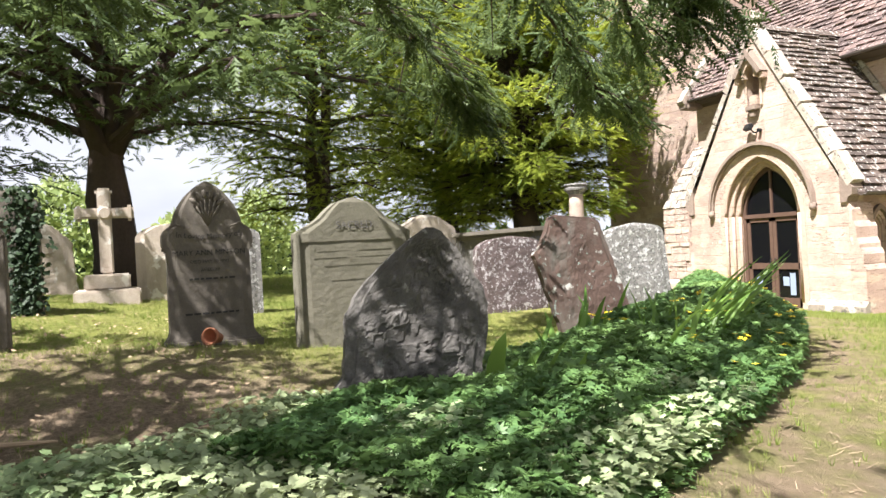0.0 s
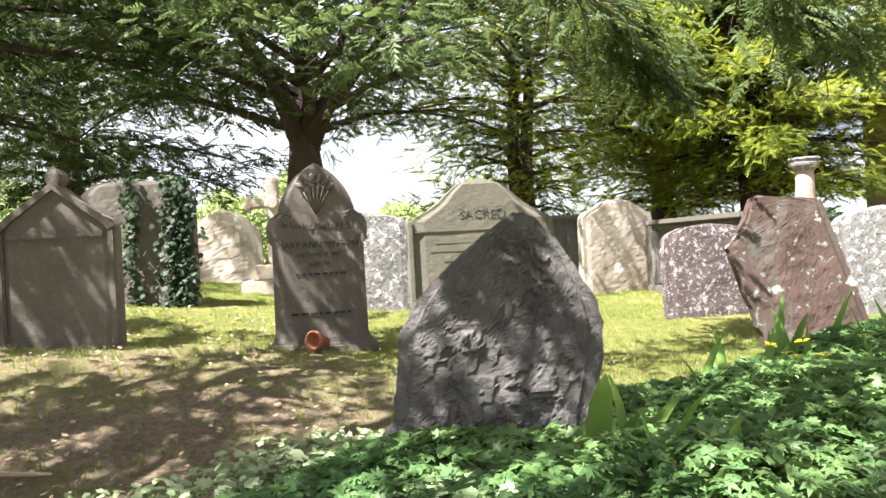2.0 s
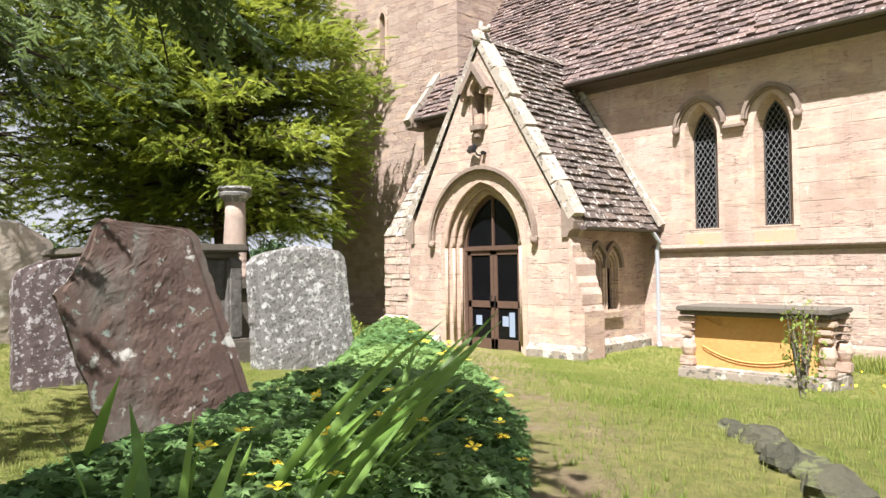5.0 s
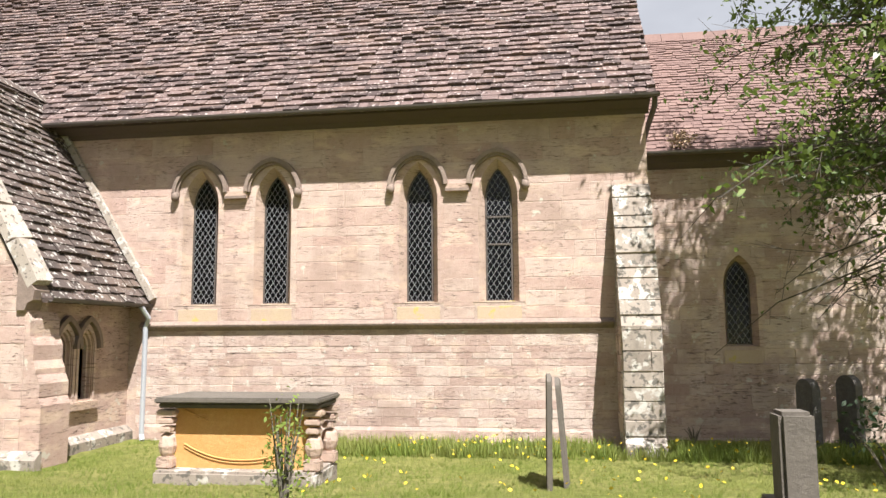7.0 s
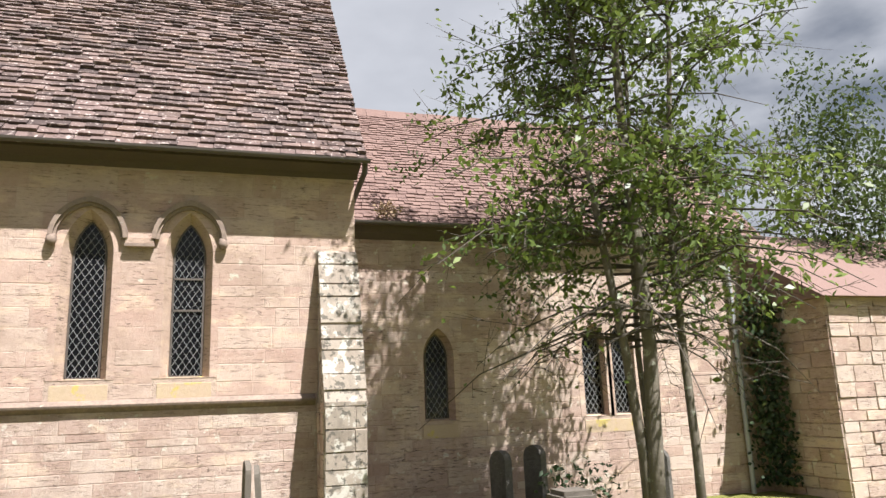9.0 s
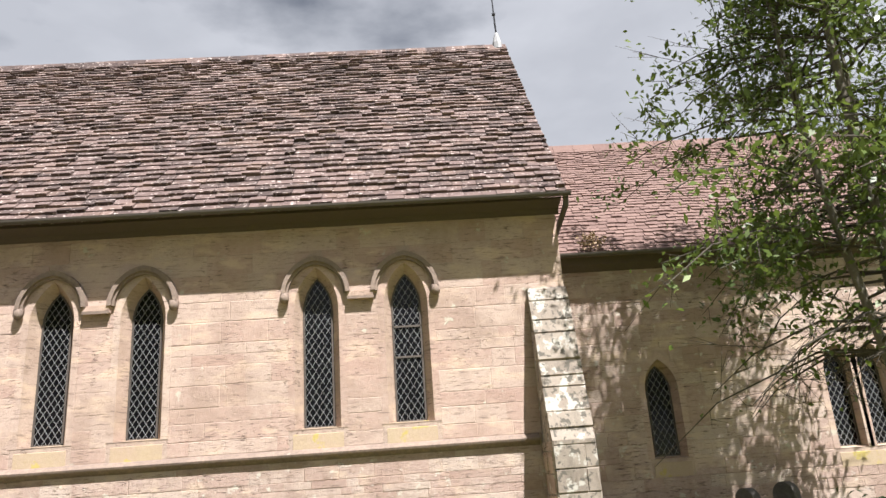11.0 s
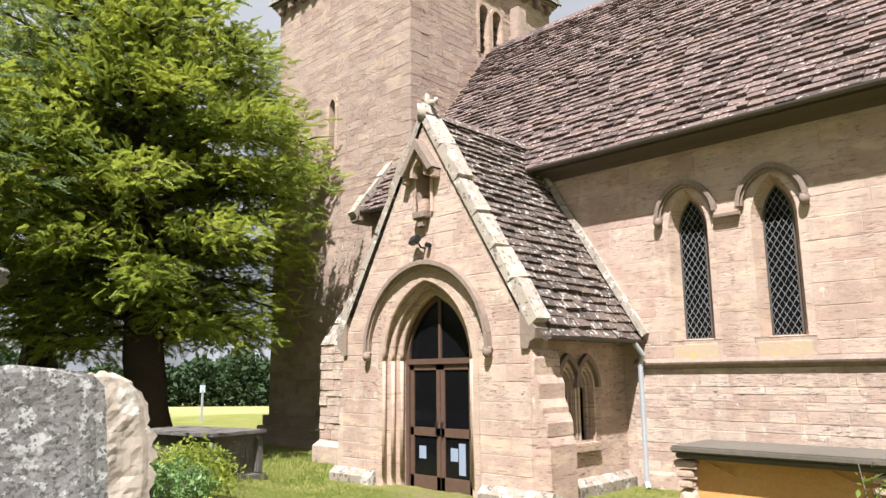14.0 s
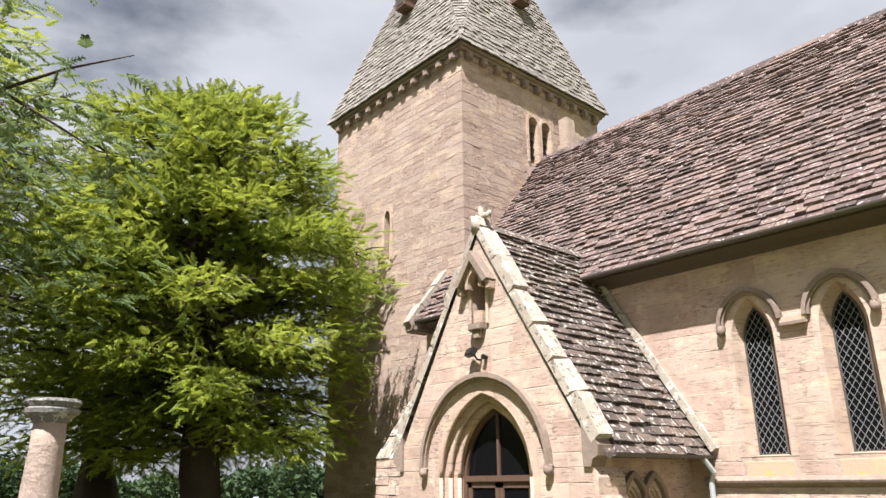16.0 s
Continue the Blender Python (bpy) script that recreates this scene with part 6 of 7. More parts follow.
def yew(label, x, y, trunk_r, fork, top, reach, limbs, sprays, size=0.55, material=None, droop=0.5, low=2.0, lean=(0, 0), seed=1, stems=1, arc=None, fine=False, spread=0.5, profile=None, z=None, up=0.25):
    """A yew: fluted trunk, long limbs, hanging sprays of needles."""
    material = material or M_YEW
    rng = np.random.RandomState(seed)
    g = hz(x, y) if z is None else z
    t = empty("yew_tree", label, "tree", at=(x, y, g))
    bm = bmesh.new()
    for s in range(stems):
        ox, oy = (0, 0) if s == 0 else (rng.uniform(-0.6, 0.6), rng.uniform(-0.6, 0.6))
        n = 9
        pts = [(ox * 0.5 + lean[0] * (i / n) ** 1.3 + 0.12 * math.sin(i * 1.3 + s), oy * 0.5 + lean[1] * (i / n) ** 1.3 + 0.1 * math.cos(i * 1.1 + s), -0.25 + (top * 0.86 + 0.25) * i / n) for i in range(n + 1)]
        rad = [trunk_r * (1.45 if i == 0 else 1.0 if i / n * top < fork else max(0.08, 1 - (i / n))) / (1 if stems == 1 else 1.25) for i in range(n + 1)]
        tube(bm, pts, rad, 14, 0.13)
    part("trunk", bm, M_BARK, t, smooth=True)
    place, yaw, pitch = [], [], []
    for i in range(limbs):
        bm = bmesh.new()
        f = (i + rng.rand()) / limbs
        z0 = fork * 0.75 + (top * 0.9 - fork * 0.75) * f
        a = i * 2.399 + rng.uniform(-0.35, 0.35)
        if arc:
            a = rng.uniform(*arc)
        k = profile(f) if profile else math.sqrt(max(0.02, 1 - f ** 1.7))
        ln = reach * k * rng.uniform(0.7, 1.08)
        rise = up * ln * (0.6 + f) + rng.uniform(-0.2, 0.3)
        base = np.array((lean[0] * f, lean[1] * f, z0))
        pts = []
        for j in range(6):
            q = j / 5
            r = ln * q
            aa = a + 0.25 * math.sin(q * 3 + i)
            pts.append(base + np.array((math.cos(aa) * r, math.sin(aa) * r, rise * math.sin(q * 1.9) - droop * ln * 0.35 * q * q * (1.2 - f))))
        pts = [p if p[2] > low - 0.6 else np.array((p[0], p[1], low - 0.6 + 0.1 * rng.rand())) for p in pts]
        tube(bm, [tuple(p) for p in pts], [max(0.012, trunk_r * 0.26 * (1 - 0.9 * j / 5) * (0.4 + 0.6 * ln / reach)) for j in range(6)], 6)
        m = max(4, int(sprays * ln / reach / limbs * 1.5))
        pts = np.array(pts)
        q = 1 - rng.rand(m) ** 1.5 * 0.8
        p = np.stack([np.interp(q * 5, np.arange(6), pts[:, c]) for c in range(3)], 1)
        off = np.clip(rng.normal(0, 1, (m, 3)), -1.6, 1.6) * np.array((spread, spread, spread * 0.55)) * (0.45 + 0.8 * q)[:, None]
        p = p + off
        out = np.arctan2(off[:, 1] + math.sin(a) * 0.6, off[:, 0] + math.cos(a) * 0.6)
        place.append(p)
        yaw.append(out + rng.normal(0, 0.5, m))
        pitch.append(rng.normal(-0.25 + 0.5 * f, 0.4, m))
        # side branches
        for j in range(3):
            qq = rng.uniform(0.35, 0.9)
            s0 = np.array([np.interp(qq * 5, np.arange(6), pts[:, c]) for c in range(3)])
            b = a + rng.choice((-1, 1)) * rng.uniform(0.5, 1.0)
            l2 = ln * 0.28
            s1 = s0 + np.array((math.cos(b) * l2, math.sin(b) * l2, rng.uniform(-0.2, 0.15)))
            tube(bm, [tuple(s0), tuple((s0 + s1) / 2 + (0, 0, 0.06)), tuple(s1)], [trunk_r * 0.07, trunk_r * 0.045, 0.006], 5)
        part("limb", bm, M_BARK, t)
    place, yaw, pitch = np.concatenate(place), np.concatenate(yaw), np.concatenate(pitch)
    keep = place[:, 2] > low - 0.5
    place, yaw, pitch = place[keep], yaw[keep], pitch[keep]
    sc = size * rng.uniform(0.6, 1.25, len(place))
    scatter("foliage", *(FINE if fine else SPRAY), turn(yaw, pitch, rng.normal(0, 0.5, len(place)), sc, place), material, t, "flat sprays of dark green needles")
    return t


def trees():
    full = lambda f: min(1.0, 0.62 + 1.2 * f) * math.sqrt(max(0.03, 1 - f ** 2.6))
    yew("broad bright green yew standing by the tower", -11.7, -3.5, 0.5, 3.4, 12.9, 4.5, 150, 30000, 0.33, M_YEWB, 0.4, 2.9, lean=(-0.7, -0.6), seed=5, stems=2, profile=full, spread=0.32, up=0.18)
    yew("dark yew close behind the bright one", -15.8, -4.6, 0.5, 3.2, 10.0, 4.6, 56, 7000, 0.45, M_YEWB, 0.45, 2.7, seed=6, profile=full)
    yew("old spreading yew with a stout forked trunk", -6.6, -15.82, 0.4, 3.2, 10.0, 7.2, 60, 14000, 0.35, M_YEW, 0.5, 3.3, seed=7, spread=0.6, up=0.42)
    yew("twiggy dark yew with long level branches", -12.4, -10.4, 0.34, 2.2, 12.5, 3.7, 90, 8200, 0.34, M_YEWB, 0.45, 1.4, seed=8, stems=2, spread=0.5, profile=full)
    yew("distant dark yew at the yard's edge", -13.5, -23.0, 0.4, 3.0, 11.0, 6.8, 48, 7500, 0.5, M_YEWD, 0.6, 1.2, seed=9, profile=full)
    yew("yew leaning in from the edge of the yard", -4.0, -22.5, 0.4, 3.0, 10.0, 6.2, 40, 5600, 0.45, M_YEWD, 0.6, 1.7, seed=10)
    # stout leaders of the old forked yew
    old = [o for o in bpy.data.objects if o.name.startswith("yew_tree") and "forked" in o.get("label", "")][0]
    for a, r, ln in ((1.4, 0.2, 2.3), (-1.7, 0.22, 2.0), (0.3, 0.13, 1.8), (-0.9, 0.12, 2.8)):
        bm = bmesh.new()
        pts = [(math.cos(a) * ln * q, math.sin(a) * ln * q, 2.5 + 3.6 * q ** 0.85 + 0.12 * math.sin(q * 9 + a)) for q in (0, 0.15, 0.35, 0.6, 1.0)]
        tube(bm, pts, [r * 1.2, r, r * 0.8, r * 0.55, r * 0.2], 9, 0.1)
        part("limb", bm, M_BARK, old, smooth=True)
    # great yew beside the walk, whose low boughs hang over it
    yew("great yew whose low boughs hang over the walk", 8.2, -21.4, 0.55, 2.8, 8.5, 6.6, 30, 1500, 0.42, M_YEW, 0.4, 3.2, seed=12, spread=0.6, up=0.35)


def bough(parent, pts, r, n, size, seed, material=None):
    rng = np.random.RandomState(seed)
    bm = bmesh.new()
    pts = np.array(pts, float)
    tube(bm, [tuple(p) for p in pts], list(np.linspace(r, 0.008, len(pts))), 7)
    k = np.arange(len(pts))
    q = rng.rand(n) ** 0.7 * (len(pts) - 1)
    p = np.stack([np.interp(q, k, pts[:, c]) for c in range(3)], 1)
    d = pts[-1] - pts[0]
    a0 = math.atan2(d[1], d[0])
    side = rng.choice((-1, 1), n) * rng.uniform(0.3, 1.1, n)
    yaw = a0 + side
    ln = rng.uniform(0.15, 0.8, n) * (1.15 - 0.6 * q / (len(pts) - 1))
    drop = rng.uniform(0.2, 0.95, n) * ln
    tip = p + np.stack((np.cos(yaw) * ln, np.sin(yaw) * ln, -drop), 1)
    for i in range(0, n, 3):
        tube(bm, [tuple(p[i]), tuple((p[i] + tip[i]) / 2 + (0, 0, 0.04)), tuple(tip[i])], [0.009, 0.006, 0.003], 4)
    part("bough", bm, M_BARK, parent)
    m = 6
    f = rng.rand(n * m)
    pp = np.repeat(p, m, 0) + (np.repeat(tip, m, 0) - np.repeat(p, m, 0)) * f[:, None] + rng.normal(0, 0.05, (n * m, 3))
    yy = np.repeat(yaw, m) + rng.normal(0, 0.5, n * m)
    scatter("foliage", *SPRAY, turn(yy, rng.normal(-0.6, 0.35, n * m), rng.normal(0, 0.4, n * m), size * rng.uniform(0.6, 1.2, n * m), pp), material or M_YEWD, parent)


def near_boughs():
    t = [o for o in bpy.data.objects if o.name.startswith("yew_tree") and "great" in o.get("label", "")][0]
    o = np.array(t.location)
    rel = lambda *pts: [np.array(p) - o for p in pts]
    # brighter needle colour here stands in for sun behind the bough
    bough(t, rel((8.1, -19.6, 5.2), (7.4, -17.5, 4.6), (6.4, -15.5, 4.0), (5.4, -13.8, 3.45), (4.5, -12.7, 3.12), (4.1, -12.2, 2.9)), 0.07, 150, 0.17, 31, M_YEW)
    bough(t, rel((8.3, -19.8, 5.6), (8.0, -17.5, 5.0), (7.0, -15.0, 4.4), (5.9, -13.1, 3.75), (5.2, -12.35, 3.45), (4.8, -12.0, 3.3)), 0.07, 170, 0.17, 32)
    bough(t, rel((7.9, -19.8, 4.9), (6.4, -18.2, 4.4), (4.9, -16.8, 3.9), (3.6, -15.6, 3.55)), 0.06, 120, 0.17, 33)
    bough(t, rel((7.7, -20.2, 4.8), (5.6, -19.2, 4.4), (3.6, -18.4, 3.9), (2.2, -17.6, 3.5)), 0.06, 120, 0.17, 34)
    bough(t, rel((8.0, -19.8, 5.6), (6.0, -17.2, 4.9), (4.2, -14.6, 4.0), (3.0, -13.0, 3.4), (2.4, -12.5, 3.1)), 0.06, 170, 0.17, 35)
    # needles lightened in colour as backlit, like the first bough
    bough(t, rel((8.3, -19.8, 5.5), (7.3, -16.4, 4.5), (5.8, -13.8, 3.75), (4.9, -12.6, 3.35), (4.4, -12.0, 3.1)), 0.07, 120, 0.15, 41, M_YEW)
    # the last three boughs are unseen, added overhead to shade the graves
    bough(t, rel((8.0, -20.0, 5.8), (5.5, -18.3, 5.3), (3.9, -16.9, 5.0), (2.6, -15.7, 4.7)), 0.06, 120, 0.2, 36)
    bough(t, rel((6.4, -20.5, 5.4), (4.4, -18.9, 5.1), (3.2, -17.9, 4.9)), 0.05, 70, 0.2, 37)
    bough(t, rel((8.0, -20.0, 5.7), (7.1, -17.5, 5.3), (6.3, -16.0, 5.0), (5.3, -14.9, 4.8)), 0.05, 70, 0.2, 38)


def small_tree():
    """The slim small-leaved tree before the chancel, with several stems."""
    rng = np.random.RandomState(21)
    x, y = 11.15, -2.8
    t = empty("small_broadleaf_tree", "slender many-stemmed tree with small glossy leaves before the chancel", "tree", at=(x, y, hz(x, y)))
    stems = [((0, 0), (0.15, 0.0), 0.10), ((-0.05, 0.1), (-0.75, 0.25), 0.065), ((0.42, -0.1), (0.75, -0.2), 0.058), ((0.2, 0.3), (0.5, 0.6), 0.042)]
    place, yaw = [], []
    for k, (a, b, r) in enumerate(stems):
        bm = bmesh.new()
        n = 8
        pts = [np.array((a[0] + (b[0] - a[0]) * (i / n) ** 1.3 + 0.05 * math.sin(i + k), a[1] + (b[1] - a[1]) * (i / n) + 0.05 * math.cos(i * 1.3 + k), -0.2 + 7.6 * i / n)) for i in range(n + 1)]
        tube(bm, [tuple(p) for p in pts], [r * (1 - 0.85 * i / n) for i in range(n + 1)], 9, 0.06)
        part("stem", bm, M_GBARK, t, smooth=True)
        for i in range(52):
            bl = bmesh.new()
            f = rng.uniform(0.25, 0.98)
            p = np.array([np.interp(f * n, range(n + 1), [q[c] for q in pts]) for c in range(3)])
            an = rng.uniform(0, math.tau)
            ln = rng.uniform(1.2, 3.3) * (1.15 - 0.7 * f)
            c = [p + np.array((math.cos(an) * ln * s, math.sin(an) * ln * s, (0.35 * s - 0.55 * s * s * (1.3 - f)) * ln)) for s in (0, 0.4, 0.75, 1.0)]
            tube(bl, [tuple(v) for v in c], [0.016, 0.011, 0.007, 0.003], 5)
            for j in range(6):
                s = rng.uniform(0.3, 1)
                u = np.array([np.interp(s, (0, 0.4, 0.75, 1), [v[m] for v in c]) for m in range(3)])
                d = rng.normal(0, 1, 3) * (0.28, 0.28, 0.2)
                tube(bl, [tuple(u), tuple(u + d)], [0.005, 0.002], 3)
                for q in range(2):
                    e = d + rng.normal(0, 1, 3) * (0.16, 0.16, 0.12)
                    tube(bl, [tuple(u + d * 0.5), tuple(u + e)], [0.004, 0.0015], 3)
                m = int(27 * min(1.0, max(0.06, (u[2] - 1.75) / 1.1)))
                place.append(u + d * rng.rand(m, 1) + rng.normal(0, 0.1, (m, 3)))
            part("branch", bl, M_TWIG, t)
    place = np.concatenate(place)
    place = place[rng.rand(len(place)) < 0.85]
    n = len(place)
    lv = [(0, 0, 0), (0.5, 0.24, 0.05), (1, 0, -0.06), (0.5, -0.24, 0.05)]
    scatter("foliage", lv, [(0, 1, 2, 3)], turn(rng.uniform(0, math.tau, n), rng.normal(0, 0.6, n), rng.normal(0, 0.8, n), rng.uniform(0.055, 0.125, n), place), M_HOLLY, t, "small green leaves")
    t.scale = (1.16, 1.16, 1.42)


def beds():
    rng = np.random.RandomState(33)
    right = [(2.0, -8.9), (3.5, -9.85), (4.65, -10.85), (5.4, -11.75), (6.08, -12.8), (6.6, -13.8), (7.0, -14.8), (7.25, -15.9)]
    left = [(1.4, -9.3), (2.6, -10.4), (3.5, -11.3), (4.2, -12.6), (4.75, -13.9), (5.0, -14.9), (5.5, -15.6), (5.9, -16.6)]
    r, l = np.array(right), np.array(left)

    def spots(n, lo=0.0, hi=1.0):
        k = rng.uniform(lo * 7, hi * 7, n)
        w = rng.rand(n)
        a = np.stack([np.interp(k, np.arange(8), r[:, c]) for c in (0, 1)], 1)
        b = np.stack([np.interp(k, np.arange(8), l[:, c]) for c in (0, 1)], 1)
        p = a + (b - a) * w[:, None]
        return p, w, k / 7

    # leafy perennials
    bed = empty("flower_bed", "dense bed of leafy green perennials with a few yellow flowers", "flower bed", kind="stuff")
    leafv, leaff = [], []
    for i in range(5):
        a = -1.3 + 0.65 * i
        b = len(leafv)
        c, s = math.cos(a), math.sin(a)
        ln = 1.0 - 0.12 * abs(i - 2)
        leafv += [(0, 0, 0), (c * 0.5 * ln - s * 0.17, s * 0.5 * ln + c * 0.17, 0.10), (c * ln, s * ln, -0.06), (c * 0.5 * ln + s * 0.17, s * 0.5 * ln - c * 0.17, 0.10)]
        leaff.append((b, b + 1, b + 2, b + 3))
    p, w, k = spots(38000, 0.0, 0.83)
    tall = (0.36 * np.sin(np.pi * np.clip(w, 0.04, 0.96)) ** 0.55 + 0.04) * np.interp(k, (0, 0.35, 0.6, 0.83), (1.0, 1.05, 0.7, 0.5))
    z = height(p[:, 0], p[:, 1]) + tall * (1 - rng.rand(len(p)) ** 2.2 * 0.9)
    z += 0.05 * np.sin(p[:, 0] * 5) * np.cos(p[:, 1] * 4.3)
    scatter("leaves", leafv, leaff, turn(rng.uniform(0, math.tau, len(p)), rng.normal(-0.1, 0.4, len(p)), rng.normal(0, 0.35, len(p)), rng.uniform(0.024, 0.054, len(p)), np.column_stack((p, z))), M_BED, bed)
    p, w, k = spots(156, 0.0, 0.6)
    z = height(p[:, 0], p[:, 1]) + (0.36 * np.sin(np.pi * np.clip(w, 0.04, 0.96)) ** 0.55 + 0.05) + 0.04
    pet = [(0, 0, 0), (0.6, 0.35, 0.2), (1, 0, 0.15), (0.6, -0.35, 0.2), (0, 0, 0), (-0.6, 0.35, 0.2), (-1, 0, 0.15), (-0.6, -0.35, 0.2), (0, 0, 0), (0.35, 0.6, 0.2), (0, 1, 0.15), (-0.35, 0.6, 0.2), (0, 0, 0), (0.35, -0.6, 0.2), (0, -1, 0.15), (-0.35, -0.6, 0.2)]
    edge = w < 0.5
    scatter("flowers", pet, [(0, 1, 2, 3), (4, 5, 6, 7), (8, 9, 10, 11), (12, 13, 14, 15)], turn(rng.uniform(0, 6, edge.sum()), rng.normal(0, 0.3, edge.sum()), 0, rng.uniform(0.018, 0.032, edge.sum()), np.column_stack((p, z))[edge]), M_PETAL, bed, "small yellow flowers")

    # ivy in front
    ivy = empty("ground_ivy", "carpet of pale-veined ivy over the bank", "ivy", kind="stuff")
    iv = [(0, 0), (0.25, 0.42), (0.42, 0.28), (0.62, 0.5), (0.72, 0.2), (1.0, 0.0), (0.72, -0.2), (0.62, -0.5), (0.42, -0.28), (0.25, -0.42)]
    vs = [(a - 0.2, b, 0.06 * (1 - abs(b) * 2) - 0.1 * a * a) for a, b in iv] + [(0.35, 0, 0.03)]
    fs = [(10, i, (i + 1) % 10) for i in range(10)]
    p, w, k = spots(13000, 0.60, 1.0)
    q = np.column_stack((rng.uniform(4.9, 7.4, 5600), rng.uniform(-16.4, -14.4, 5600)))
    q = q[(q[:, 0] - 4.8) * 0.75 > (-14.2 - q[:, 1]) * 0.5 - 0.2]
    p = np.concatenate((p, q))
    z = height(p[:, 0], p[:, 1]) + 0.03 + 0.14 * rng.rand(len(p)) + 0.05 * np.sin(p[:, 0] * 4) * np.cos(p[:, 1] * 5)
    scatter("leaves", vs, fs, turn(rng.uniform(0, math.tau, len(p)), rng.normal(-0.15, 0.35, len(p)), rng.normal(0, 0.35, len(p)), rng.uniform(0.028, 0.058, len(p)), np.column_stack((p, z))), M_IVY, ivy)

    # sword-leaved clumps
    def clump(x, y, n, ln, wd, seed, label, lean=0.0):
        rg = random.Random(seed)
        c = empty("iris_clump", label, "plant", "sword-leaved clumps", at=(x, y, hz(x, y)))
        for i in range(n):
            a, t, h = rg.uniform(0, math.tau), rg.uniform(0.1, 0.75), ln * rg.uniform(0.6, 1.1)
            ox, oy = rg.uniform(-0.16, 0.16), rg.uniform(-0.16, 0.16)
            vs, fs = [], []
            fa = a + rg.uniform(1.0, 2.1)
            for j in range(7):
                q = j / 6
                bend = t * h * q ** 1.8
                p = Vector((ox + math.cos(a) * bend * (1 - lean) + 0.35 * lean * h * q ** 1.5, oy + math.sin(a) * bend * (1 - lean) + 0.95 * lean * h * q ** 1.5, h * q * (1 - 0.25 * t * q * q)))
                w = wd * (0.8 + 0.6 * q) * (1 - q ** 3) + 0.001
                s = Vector((math.cos(fa), math.sin(fa), 0)) * w
                vs += [p - s, p + Vector((math.cos(fa + 1.57), math.sin(fa + 1.57), 0)) * w * 0.25, p + s]
            for j in range(6):
                fs += [(3 * j, 3 * j + 1, 3 * j + 4, 3 * j + 3), (3 * j + 1, 3 * j + 2, 3 * j + 5, 3 * j + 4)]
            raw("blade", vs, fs, M_IRIS, c, smooth=True)  # one sword leaf
    for i, (x, y, n, ln, wd) in enumerate(((5.42, -13.9, 5, 0.44, 0.034), (4.75, -12.85, 7, 0.5, 0.018), (4.65, -12.6, 3, 0.45, 0.016), (5.0, -12.3, 14, 0.58, 0.015), (4.88, -12.0, 8, 0.56, 0.014), (4.75, -11.7, 9, 0.5, 0.012),
                                           (5.1, -12.6, 9, 0.5, 0.013), (5.35, -12.85, 8, 0.45, 0.014), (5.0, -13.3, 5, 0.4, 0.016), (4.2, -11.1, 8, 0.5, 0.011), (5.9, -13.9, 4, 0.36, 0.018))):
        clump(x, y, n, ln * 1.2, wd * 1.35, 60 + i, "clump of sword-shaped green leaves in the bed", 0.75 if i in (3, 4) else 0.25)

    # ivy on the tall stone
    iv2 = empty("climbing_ivy", "dark glossy ivy climbing over a headstone", "ivy", kind="stuff")
    n = 1000
    yy = np.where(rng.rand(n) < 0.78, rng.normal(-16.47, 0.09, n), rng.normal(-16.9, 0.06, n))
    zz = hz(0.8, -16.7) + rng.rand(n) * 1.2
    xx = 0.82 + rng.rand(n) * 0.08
    scatter("leaves", vs_ivy(), [(10, i, (i + 1) % 10) for i in range(10)], turn(rng.normal(0, 0.6, n), rng.normal(-0.9, 0.4, n), rng.normal(0, 0.5, n), rng.uniform(0.04, 0.075, n), np.column_stack((xx, yy, zz))), M_IVYD, iv2)
    hv = empty("ivy_mass", "dark ivy hanging on the vestry corner", "ivy", kind="stuff")
    n = 2800
    pl = np.column_stack((15.9 + rng.normal(0, 0.25, n), rng.uniform(0.0, 0.72, n), rng.uniform(0.3, 3.9, n)))
    scatter("leaves", vs_ivy(), [(10, i, (i + 1) % 10) for i in range(10)], turn(rng.uniform(0, 6, n), rng.normal(-0.8, 0.4, n), rng.normal(0, 0.5, n), rng.uniform(0.06, 0.11, n), pl), M_IVYD, hv)


def vs_ivy():
    iv = [(0, 0), (0.25, 0.42), (0.42, 0.28), (0.62, 0.5), (0.72, 0.2), (1.0, 0.0), (0.72, -0.2), (0.62, -0.5), (0.42, -0.28), (0.25, -0.42)]
    return [(a - 0.2, b, 0.06 * (1 - abs(b) * 2) - 0.1 * a * a) for a, b in iv] + [(0.35, 0, 0.03)]


